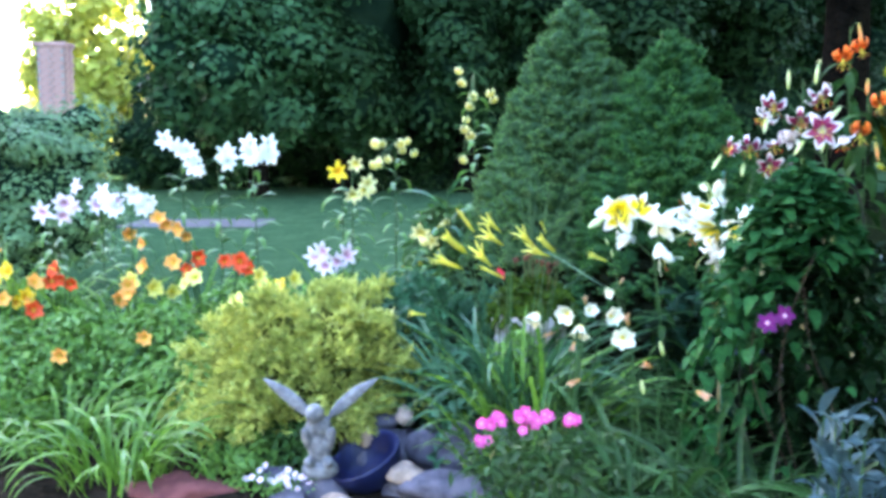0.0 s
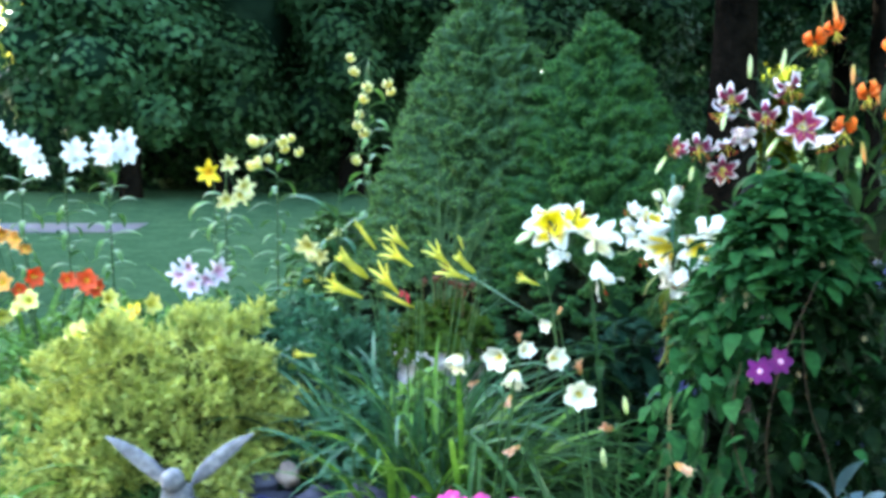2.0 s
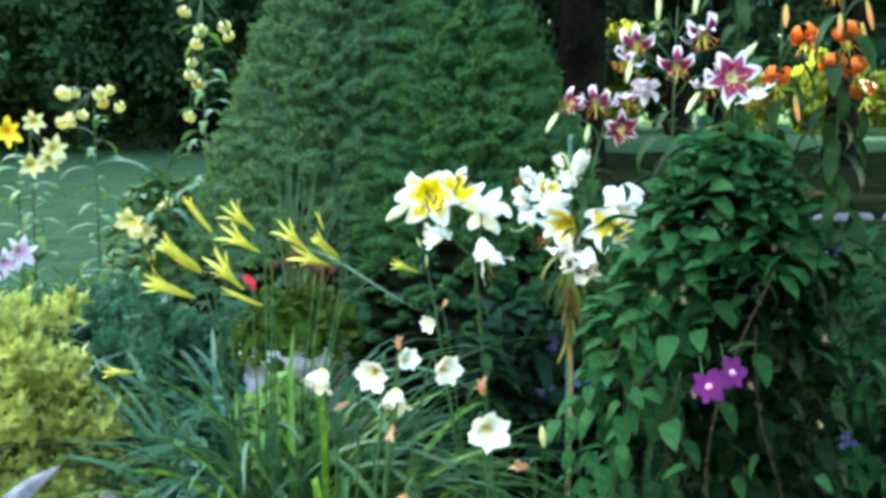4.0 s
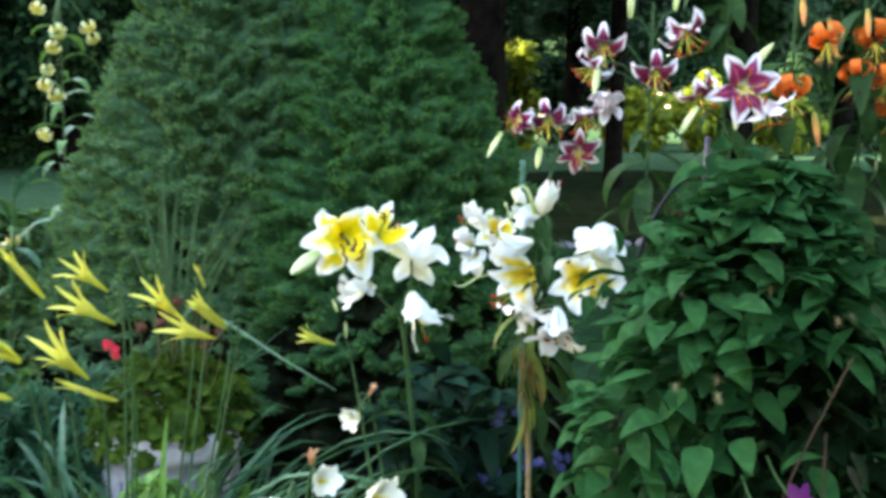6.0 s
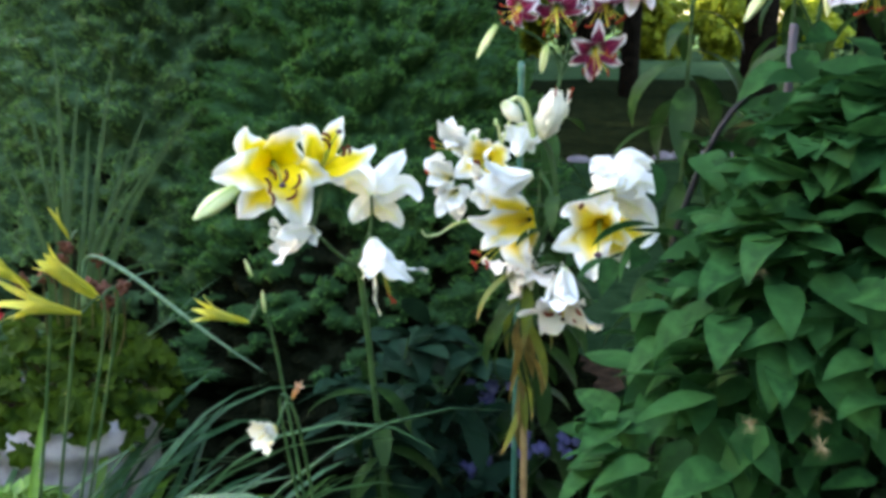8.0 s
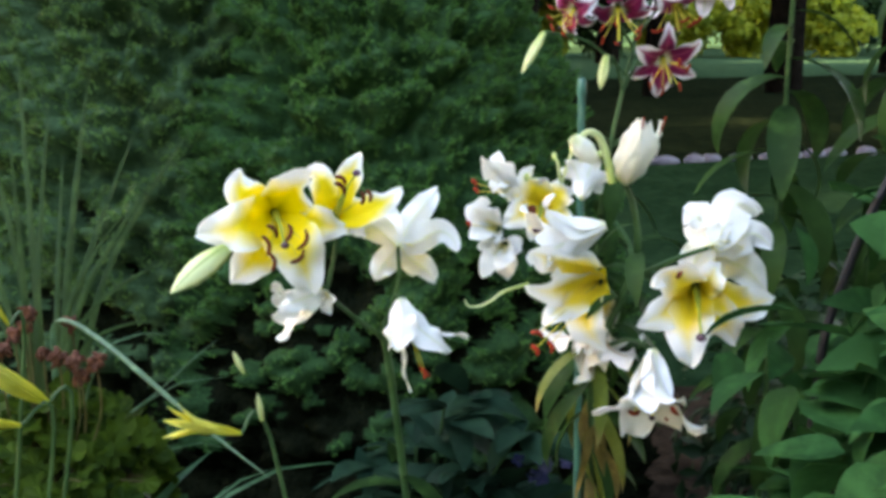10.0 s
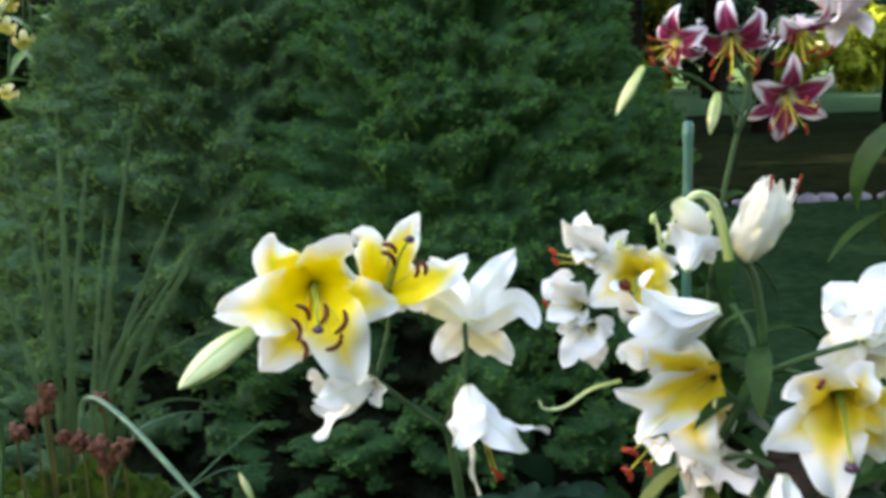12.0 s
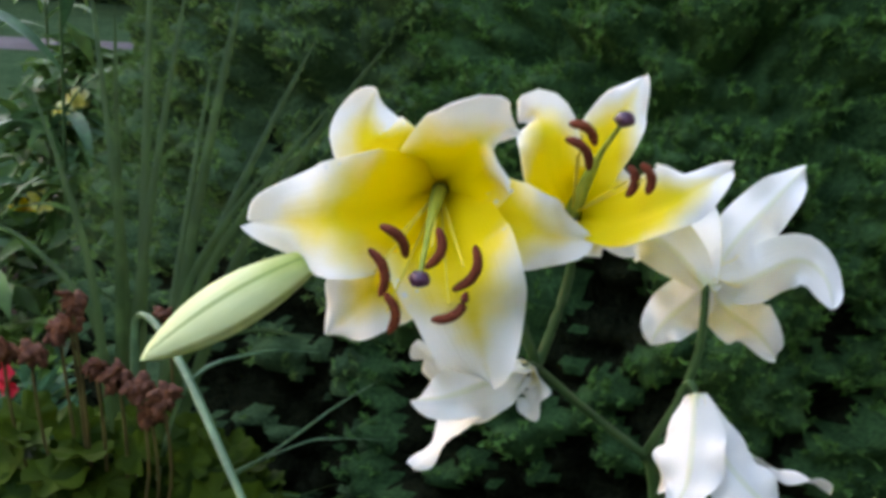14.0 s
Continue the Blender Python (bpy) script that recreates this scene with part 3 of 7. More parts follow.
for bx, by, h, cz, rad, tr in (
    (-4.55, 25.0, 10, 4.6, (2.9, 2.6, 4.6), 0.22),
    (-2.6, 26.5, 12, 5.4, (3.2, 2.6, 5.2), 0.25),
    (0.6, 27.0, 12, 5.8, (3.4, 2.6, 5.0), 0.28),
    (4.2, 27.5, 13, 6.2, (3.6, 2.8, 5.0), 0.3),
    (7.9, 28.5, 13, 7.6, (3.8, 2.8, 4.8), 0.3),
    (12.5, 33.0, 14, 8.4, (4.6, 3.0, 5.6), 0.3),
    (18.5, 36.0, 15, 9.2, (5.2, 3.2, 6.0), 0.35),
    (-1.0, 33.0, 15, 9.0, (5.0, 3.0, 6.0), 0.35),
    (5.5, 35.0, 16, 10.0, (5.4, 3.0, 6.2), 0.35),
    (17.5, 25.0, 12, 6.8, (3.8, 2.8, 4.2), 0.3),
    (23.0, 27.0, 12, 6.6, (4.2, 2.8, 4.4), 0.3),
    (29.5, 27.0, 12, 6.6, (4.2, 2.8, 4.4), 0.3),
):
    k += 1
    deep = bx > -4.0  # the trees further in take a leaf colour darkened for deeper shade
    tree(DARK, (bx, by, 0), h, cz, rad, 30000, 0.22, TREE_LEAF_SHADED if deep else TREE_LEAF, tr, 20 + k, core_mat=TREE_GAP_SHADE_DEEP if deep else None)
for i in range(11):
    tree("low dark leafy shrub beneath the trees", (-7.4 + i * 1.75, 28.0 + 0.8 * (i % 3), 0), 2.2, 1.5, (2.1, 1.2, 2.1), 6000, 0.18, TREE_LEAF_SHADED, 0.06, 120 + i, name="shrub", core_mat=TREE_GAP_SHADE_DEEP)
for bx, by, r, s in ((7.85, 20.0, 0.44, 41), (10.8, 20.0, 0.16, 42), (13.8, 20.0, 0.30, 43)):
    tree("tall tree with a bare dark trunk and high leafy crown", (bx, by, 0), 12, 8.2, (3.6, 3.0, 3.4), 14000, 0.24, TREE_LEAF_SHADED, r, s, core_mat=TREE_GAP_SHADE_DEEP)
# sunlit look comes mostly from the bright leaf colour
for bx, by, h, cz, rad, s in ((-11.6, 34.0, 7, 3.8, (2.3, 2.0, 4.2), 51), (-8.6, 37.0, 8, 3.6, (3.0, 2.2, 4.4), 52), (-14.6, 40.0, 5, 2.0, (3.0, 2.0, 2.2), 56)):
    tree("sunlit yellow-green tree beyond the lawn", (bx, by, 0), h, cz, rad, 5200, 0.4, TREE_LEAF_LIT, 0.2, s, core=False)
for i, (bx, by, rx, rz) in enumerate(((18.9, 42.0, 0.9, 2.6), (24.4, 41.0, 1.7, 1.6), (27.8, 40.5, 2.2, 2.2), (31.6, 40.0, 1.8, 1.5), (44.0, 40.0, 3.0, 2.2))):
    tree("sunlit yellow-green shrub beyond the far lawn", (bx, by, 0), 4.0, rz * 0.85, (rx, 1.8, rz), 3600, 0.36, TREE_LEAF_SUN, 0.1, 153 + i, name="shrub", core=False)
for i, bx in enumerate((13.5, 16.6, 21.2, 34.6, 38.0, 41.0, 47.5)):
    tree("dark leafy shrub at the end of the far lawn", (bx, 41.0 + 0.7 * (i % 2), 0), 4.5, 2.4, (2.1, 1.6, 2.8), 4000, 0.3, TREE_LEAF_SHADED, 0.1, 163 + i, name="shrub", core_mat=TREE_GAP_SHADE_DEEP)
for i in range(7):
    tree("dark leafy tree behind the far lawn", (6.0 + i * 10.0, 52.0 - i, 0), 10, 6.2, (6.8, 3.0, 6.2), 9000, 0.4, TREE_LEAF_SHADED, 0.3, 170 + i, core_mat=TREE_GAP_SHADE_DEEP)
for bx, by, hh in ((26.0, 56.0, 17), (33.0, 57.0, 18), (19.0, 58.0, 18), (40.0, 55.0, 18)):
    tree("tall dark tree at the far end of the garden", (bx, by, 0), hh, hh * 0.56, (5.4, 3.0, hh * 0.5), 9000, 0.6, TREE_LEAF, 0.35, 500 + int(bx))
# unseen tall trees added to block sun and sky: left, right, behind, beyond
SHADE_TREES = [(-24.0 - 1.5 * (j % 2), -6.0 + 4.2 * j, 17.5) for j in range(11)] + [(7.6, 0.5, 13), (7.0, -5.0, 13), (13.0, 6.0, 13)] + [(-15.0 + 4.6 * j, -10.0 - 1.2 * (j % 2), 7.5) for j in range(6)] + [(-6.0, 37.0, 16), (-3.5, 41.5, 16), (-1.0, 45.5, 16)]
for i, (bx, by, hh) in enumerate(SHADE_TREES):
    tree("unseen tall tree added to shade the garden", (bx, by, 0), hh, hh * 0.56, (hh * 0.29, hh * 0.29, hh * 0.48), 8000, 0.65, TREE_LEAF, 0.25, 300 + i)
# three more added trees, out of view, whose crowns hold back skylight
tree("unseen broad tree added to shade the bed", (7.2, 6.4, 0), 12, 7.4, (5.2, 5.2, 3.8), 12000, 0.5, TREE_LEAF, 0.3, 340)
tree("unseen broad tree added to shade the lawn beside the bed", (10.5, 11.5, 0), 12, 8.4, (5.6, 5.2, 3.6), 12000, 0.5, TREE_LEAF, 0.28, 341)
tree("unseen leaning tree added to darken the lawn", (10.0, 10.2, 0), 8.5, 6.0, (4.6, 3.6, 2.3), 14000, 0.4, TREE_LEAF, 0.22, 342, lean=-4.2)
tree("rounded blue-green shrub, haze painted into its fine foliage", (-3.9, 9.6, 0), 1.6, 1.0, (0.95, 0.8, 1.05), 26000, 0.06, LEAF_HAZY, 0.05, 61, name="shrub")
tree("rounded blue-green shrub, haze painted into its fine foliage", (-5.3, 10.6, 0), 1.7, 1.05, (1.1, 0.8, 1.1), 22000, 0.06, LEAF_HAZY, 0.05, 62, name="shrub")

# brick chimney stack beyond the shrub
CH = (-6.80, 18.0, 0.0)
chimney = thing("brick_pillar", "pale red brick pillar standing behind the shrub", "pillar", CH)


def box(sx, sy, sz, bev=0.0):
    bm = bmesh.new()
    bmesh.ops.create_cube(bm, size=1.0)
    bmesh.ops.scale(bm, vec=(sx, sy, sz), verts=bm.verts)
    if bev:
        bmesh.ops.bevel(bm, geom=bm.edges[:], offset=bev, segments=1, affect="EDGES", profile=0.7)
    bm.verts.index_update()
    V = np.array([v.co[:] for v in bm.verts])
    F = [[v.index for v in f.verts] for f in bm.faces]
    bm.free()
    return V, F


V, F = box(0.46, 0.46, 3.0)
piece("core", mesh_of("core", V, F, MORTAR, smooth=False), chimney, Matrix.Translation((CH[0], CH[1], 1.5)))
V, F = box(0.19, 0.095, 0.062, 0.006)
brick_me = mesh_of("brick", V, F, BRICK, smooth=False)
for row in range(26, 44):
    for i in range(2):
        off = (row % 2) * 0.1
        z = 0.04 + row * 0.0685
        piece("brick", brick_me, chimney, placed((CH[0] - 0.1 + i * 0.21 + (off - 0.05) * 0.5, CH[1] - 0.20, z), 0))
        piece("brick", brick_me, chimney, placed((CH[0] + 0.20, CH[1] - 0.1 + i * 0.21 + (off - 0.05) * 0.5, z), 90))
V, F = box(0.54, 0.54, 0.08, 0.01)
piece("cap", mesh_of("cap", V, F, BRICK, smooth=False), chimney, Matrix.Translation((CH[0], CH[1], 3.04)))

# white edging stones
for i in range(13):
    x = 4.6 + i * 0.3 + RNG.uniform(-0.04, 0.04)
    V, F = blob(0.13 * RNG.uniform(0.75, 1.2), 0.10, 0.055 * RNG.uniform(0.75, 1.25), 2, 0.25, 1.6, i * 1.3)
    st = thing("edging_stone", "pale rounded stone in a row edging the far bed", "stone", (x, 11.45 + RNG.uniform(-0.05, 0.05), 0.10), "edging stones", mesh=mesh_of("edging_stone", V, F, ROCK_WHITE))


# ---- dwarf spruces ----
def spruce(base, H, R, slope, tufts, seed, label, mat, body_mat):
    rng = np.random.default_rng(seed)
    ob = thing("dwarf_spruce", label, "conifer", base, "pair of dwarf spruces")
    bx, by, _ = base

    def radius(z):
        d = max(0.0, H - z)
        r = slope * d + 0.10 * (1 - math.exp(-d / 0.075))
        return R * math.tanh((r / R) ** 1.6) ** (1 / 1.6) if r > 0 else 0.0

    def lump(px, py, pz):
        q = Vector((px, py, pz * 1.5))
        q = q + 0.02 * noise.noise_vector(q * 9.0)
        v = noise.voronoi(q * 11.5, distance_metric="DISTANCE")[0][0]
        w = noise.voronoi(q * 23.0 + Vector((3, 1, 2)), distance_metric="DISTANCE")[0][0]
        big = noise.voronoi(Vector((q.x, q.y, q.z * 1.3)) * 5.0 + Vector((9, 4, 1)), distance_metric="DISTANCE")[0][0]
        return 0.046 * (0.36 - (big / 0.70) ** 2) + 0.042 * (0.40 - (v / 0.62) ** 2) + 0.028 * (0.42 - (w / 0.62) ** 2)

    rows, cols = 230, 340
    V, depth = [], []
    for i in range(rows + 1):
        z = H * (1 - (1 - i / rows) ** 1.25) * 0.997
        r = radius(z) if i < rows else 0.0
        for c in range(cols + 1):
            a = 2 * math.pi * (c % cols) / cols
            x, y = bx + r * math.cos(a), by + r * math.sin(a)
            k = lump(x, y, z) - 0.006
            depth.append(k)
            f = min(1.0, r / 0.12)
            V.append((x + math.cos(a) * k * f, y + math.sin(a) * k * f, z + k * 0.3))
    V = np.array(V)
    faces = grid_faces(rows + 1, cols + 1)
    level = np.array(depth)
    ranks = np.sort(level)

    def shade_at(P, k):
        """Shade painted dark: first in the clefts, lower down over all but the proudest boughs."""
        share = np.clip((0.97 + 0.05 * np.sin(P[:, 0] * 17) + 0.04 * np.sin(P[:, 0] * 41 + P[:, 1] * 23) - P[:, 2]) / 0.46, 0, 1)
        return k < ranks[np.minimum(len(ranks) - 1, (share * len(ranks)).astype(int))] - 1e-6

    shade_low = shade_at(V[faces[:, 0]], level[faces[:, 0]]).astype(int)
    piece("inner_bough_mass", mesh_of("inner_bough_mass", V, faces, [body_mat, BOUGH_SHADE], None, shade_low), ob)
    # sprigs
    zz = H * (1 - np.sqrt(rng.uniform(0.0, 1, tufts * 2)) ** 1.1)
    keep = []
    ang = rng.uniform(0, 2 * math.pi, tufts * 2)
    # the half towards the garden gets most of them
    front = (np.sin(ang) < 0.25)
    for i in range(tufts * 2):
        if front[i] or rng.random() < 0.25:
            keep.append(i)
        if len(keep) >= tufts:
            break
    P, D, K = [], [], []
    for i in keep:
        z, a = float(zz[i]), float(ang[i])
        r = radius(z)
        x, y = bx + r * math.cos(a), by + r * math.sin(a)
        k = lump(x, y, z)
        f = min(1.0, r / 0.12)
        P.append((x + math.cos(a) * k * f, y + math.sin(a) * k * f, z + k * 0.3))
        D.append((math.cos(a), math.sin(a), 0.55))
        K.append(k)
    K = np.array(K)
    bare = K < np.quantile(K, 0.22) + 0.012 * rng.normal(size=len(K))  # few sprigs in the clefts, so the dark body stands in for shade
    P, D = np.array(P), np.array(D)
    bare |= shade_at(P, K - 0.006) | (rng.random(len(P)) < np.clip((1.02 - P[:, 2]) / 0.42, 0, 0.85))  # thinned near the ground, where the shade-dark body shows
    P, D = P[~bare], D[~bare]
    D += 0.45 * rng.normal(size=D.shape)
    D /= np.linalg.norm(D, axis=1)[:, None]
    per = 12
    n = len(P)
    dd = np.repeat(D, per, axis=0) + 0.6 * rng.normal(size=(n * per, 3))
    dd /= np.linalg.norm(dd, axis=1)[:, None]
    along = rng.uniform(-0.006, 0.009, (n * per, 1))
    p = np.repeat(P, per, axis=0) + np.repeat(D, per, axis=0) * along
    side = np.cross(dd, rng.normal(size=dd.shape))
    side /= np.linalg.norm(side, axis=1)[:, None]
    ln = rng.uniform(0.006, 0.013, (n * per, 1))
    w = 0.0018
    V = np.stack([p - side * w, p + side * w, p + dd * ln], axis=1).reshape(-1, 3)
    F = np.arange(len(V)).reshape(-1, 3)
    piece("needles", tagged_mesh("needles", V, F, mat), ob)
    V, F, U = tube([(bx, by, 0), (bx, by, 0.3)], 0.05, 8)
    piece("trunk", mesh_of("trunk", V, F, BARK, U), ob)
    return ob


def tagged_mesh(name, V, F, mat):
    return mesh_of(name, V, F, mat, smooth=False)


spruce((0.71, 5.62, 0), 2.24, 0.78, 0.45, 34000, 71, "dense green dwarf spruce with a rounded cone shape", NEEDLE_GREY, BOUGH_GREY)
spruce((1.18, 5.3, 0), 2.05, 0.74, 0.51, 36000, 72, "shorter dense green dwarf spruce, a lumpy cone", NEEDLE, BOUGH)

# ---- lilies: shared petal meshes ----
BIG_IN = [petal_mesh("petal", WHITE_YELLOW, WHITE_BACK, 0.140, 0.074, 10, 134 + j, 1.7, 0.35, 0.11, 2.4, p, 16, 8) for j, p in ((0, 0.0), (14, 2.0), (-12, 4.0))]
BIG_OUT = [petal_mesh("petal", WHITE_YELLOW, WHITE_BACK, 0.138, 0.052, 19, 150 + j, 1.8, 0.25, 0.09, 2.2, p, 16, 8) for j, p in ((0, 1.0), (16, 3.0), (-14, 5.0))]
PALE_IN = [petal_mesh("petal", PALE_PETAL, WHITE_BACK, 0.128, 0.060, 7, 84 + j, 2.0, 0.5, 0.13, 2.4, p, 14, 6) for j, p in ((0, 0.0), (26, 2.0), (-14, 4.0))]
PALE_OUT = [petal_mesh("petal", PALE_PETAL, WHITE_BACK, 0.126, 0.044, 9, 100 + j, 2.0, 0.35, 0.10, 2.2, p, 14, 6) for j, p in ((0, 1.0), (34, 3.0), (-14, 5.0))]
WILT_IN = [petal_mesh("petal", WILTED, WILTED, 0.10, 0.05, 5, 50 + j, 1.4, 0.8, 0.20, 3.0, p, 12, 6, 0.0008, 0.4) for j, p in ((0, 0.0), (60, 2.0), (-35, 4.0))]
WILT_OUT = [petal_mesh("petal", WILTED, WILTED, 0.10, 0.036, 5, 60 + j, 1.4, 0.8, 0.20, 3.0, p, 12, 6, 0.0008, -0.4) for j, p in ((0, 0.0), (70, 2.0), (-40, 4.0))]
CRIM_IN = [petal_mesh("petal", CRIMSON, CRIMSON_BACK, 0.090, 0.040, 22, 195 + j, 1.25, 0.2, 0.08, 2.2, p, 12, 6) for j, p in ((0, 0.0), (30, 2.0), (-30, 4.0))]
CRIM_OUT = [petal_mesh("petal", CRIMSON, CRIMSON_BACK, 0.090, 0.030, 24, 205 + j, 1.25, 0.2, 0.06, 2.2, p, 12, 6) for j, p in ((0, 0.0), (30, 2.0), (-30, 4.0))]
CRIM_FLAT_IN = [petal_mesh("petal", CRIMSON, CRIMSON_BACK, 0.088, 0.043, 25, 112 + j, 0.9, 0.15, 0.07, 2.2, p, 12, 6) for j, p in ((0, 0.0), (15, 2.0), (-15, 4.0))]
CRIM_FLAT_OUT = [petal_mesh("petal", CRIMSON, CRIMSON_BACK, 0.088, 0.032, 25, 118 + j, 0.9, 0.15, 0.05, 2.2, p, 12, 6) for j, p in ((0, 0.0), (15, 2.0), (-15, 4.0))]
TIGER = [petal_mesh("petal", ORANGE, ORANGE, 0.075, 0.024, 35, 265 + j, 1.0, 0.15, 0.06, 2.0, p, 12, 4) for j, p in ((0, 0.0), (25, 2.0), (-25, 4.0))]
_v, _f, _u = tube([(0, 0, 0), (0, 0, 0.004), (0, 0, 0.012)], [0.0035, 0.006, 0.0045], 8)
RECEPTACLE = mesh_of("flower", _v, _f, STEM, _u)


def filament_mesh(length, splay):
    pts = [(0.002, 0, 0.004), (0.004 + splay * 0.25, 0, length * 0.5), (0.005 + splay, 0, length)]
    V, F, U = tube(smooth_line(pts, 4), 0.0010, 5)
    return mesh_of("filament", V, F, FILAMENT, U), Vector(pts[-1])


FIL, FIL_END = filament_mesh(0.082, 0.022)
FIL_LONG, FIL_LONG_END = filament_mesh(0.075, 0.034)
_v, _f, _u = tube(smooth_line([(-0.012, 0, -0.003), (-0.006, 0, 0.0006), (0, 0, 0.0014), (0.006, 0, 0.0006), (0.012, 0, -0.003)], 3), [0.0005, 0.0021, 0.0026, 0.0029, 0.003, 0.003, 0.003, 0.003, 0.003, 0.0029, 0.0027, 0.002, 0.0005], 8)
ANTHER_ME = mesh_of("anther", _v, _f, ANTHER, _u)
ANTHER_RED_ME = mesh_of("anther", _v, _f, ANTHER_RED, _u)
_v, _f, _u = tube(smooth_line([(0, 0, 0.004), (0.001, 0, 0.03), (0.003, -0.004, 0.085)], 4), [0.0042, 0.0042, 0.0038, 0.0032, 0.0026, 0.0022, 0.0020, 0.0019, 0.0021], 7)
STYLE_ME = mesh_of("pistil", _v, _f, FILAMENT, _u)
_v, _f = blob(0.0044, 0.0044, 0.0032, 2, 0.25, 2.0, 1.0)
STIGMA_ME = mesh_of("stigma", _v, _f, STIGMA)

SPECS = {
    "big": (BIG_IN, BIG_OUT, FIL, FIL_END, ANTHER_ME, 1.0),
    "pale": (PALE_IN, PALE_OUT, FIL, FIL_END, ANTHER_RED_ME, 1.0),
    "wilted": (WILT_IN, WILT_OUT, None, None, None, 0.8),
    "crimson": (CRIM_IN, CRIM_OUT, FIL_LONG, FIL_LONG_END, ANTHER_RED_ME, 0.75),
    "star": (CRIM_FLAT_IN, CRIM_FLAT_OUT, FIL_LONG, FIL_LONG_END, ANTHER_RED_ME, 0.75),
    "tiger": (TIGER, TIGER, FIL_LONG, FIL_LONG_END, ANTHER_ME, 0.42),
}


def lily_flower(parent, base, axis, kind="big", roll=0.0, scale=1.0, label="", stamens=True, jitter=7.0, pick=None, sag=10.0, angles=None, anther_size=1.0):
    """One flower under a plant: receptacle with petals, stamens and pistil."""
    inner, outer, fil, end, anth, small = SPECS[kind]
    m = facing(base, axis, roll, scale)
    fl = piece("flower", RECEPTACLE, parent, m, label)
    for i in range(6):
        me = (inner if i % 2 == 0 else outer)[RNG.randrange(3) if pick is None else pick[i]]
        w = i * 60 + RNG.uniform(-jitter, jitter) if angles is None else angles[i]
        piece("petal", me, fl, m @ Matrix.Rotation(radians(w), 4, "Z") @ Matrix.Translation((0.002 if i % 2 == 0 else 0.004, 0, 0.003 if i % 2 == 0 else -0.002)) @ Matrix.Rotation(radians(RNG.uniform(-jitter, jitter) * 0.7), 4, "Y"))
    if stamens and fil:
        ms = facing(base, axis, 0, scale) @ Matrix.Rotation(radians(sag), 4, "X")
        for i in range(6):
            w = i * 60 + 30 + RNG.uniform(-14, 14)
            fm = ms @ Matrix.Rotation(radians(w), 4, "Z") @ Matrix.Rotation(radians(RNG.uniform(-5, 9)), 4, "Y") @ Matrix.Scale(small ** 0.5, 4)
            piece("filament", fil, fl, fm)
            am = fm @ Matrix.Translation(end) @ Matrix.Rotation(radians(RNG.uniform(-38, 38) + 90 - w), 4, "Z") @ Matrix.Rotation(radians(RNG.uniform(-35, 35)), 4, "Y") @ Matrix.Scale(anther_size, 4)
            piece("anther", anth, fl, am)
        pm = ms @ Matrix.Scale(small ** 0.5, 4)
        piece("pistil", STYLE_ME, fl, pm)
        piece("stigma", STIGMA_ME, fl, pm @ Matrix.Translation((0.003, -0.004, 0.087)))
    return fl


def formed_petal(points, width, centre, ruffle, phase, seg=26, cols=10, thick=0.0007):
    """A petal along a bent midrib from the origin, its inner side turned to the centre; two skins."""
    line = [Vector((0, 0, 0))] + [Vector(p) * 0.97 for p in points]
    width = width * 0.93
    fine = smooth_line(line, 12)
    run = [0.0]
    for a, b in zip(fine, fine[1:]):
        run.append(run[-1] + (b - a).length)
    V, B, U = [], [], []
    c = Vector(centre)
    for i in range(seg + 1):
        s = 1 - (1 - i / seg) ** 1.6
        d = s * run[-1]
        k = max(j for j in range(len(run) - 1) if run[j] <= d + 1e-9)
        f = min(1.0, (d - run[k]) / max(1e-9, run[k + 1] - run[k]))
        p = fine[k].lerp(fine[k + 1], f)
        tan = (fine[min(k + 2, len(fine) - 1)] - fine[max(k - 1, 0)]).normalized()
        n = c - p
        n = (n - tan * n.dot(tan)).normalized()
        side = tan.cross(n)
        w = width * 0.5 * max(0.05, math.sin(math.pi * min(1.0, 0.07 + 0.928 * s ** 1.12)) ** 0.66)
        for q in range(cols + 1):
            v = 2 * q / cols - 1
            h = 0.30 * w * v * v * (1 - 1.3 * s) + ruffle * width * v * v * math.sin(2.6 * 2 * math.pi * s + phase + (1.7 if v > 0 else 0)) * min(1, 2.2 * s)
            h -= 0.075 * width * max(0, 1 - abs(v) * 2.6) * (1 - 0.5 * s)
            e = p + side * (v * w) + n * h
            V.append(e)
            B.append(e - n * thick)
            U.append((s, q / cols))
    F = grid_faces(seg + 1, cols + 1)
    return np.array(V + B), np.concatenate([F, F[:, ::-1] + len(V)]), np.array(U + U), np.array([0] * len(F) + [1] * len(F))


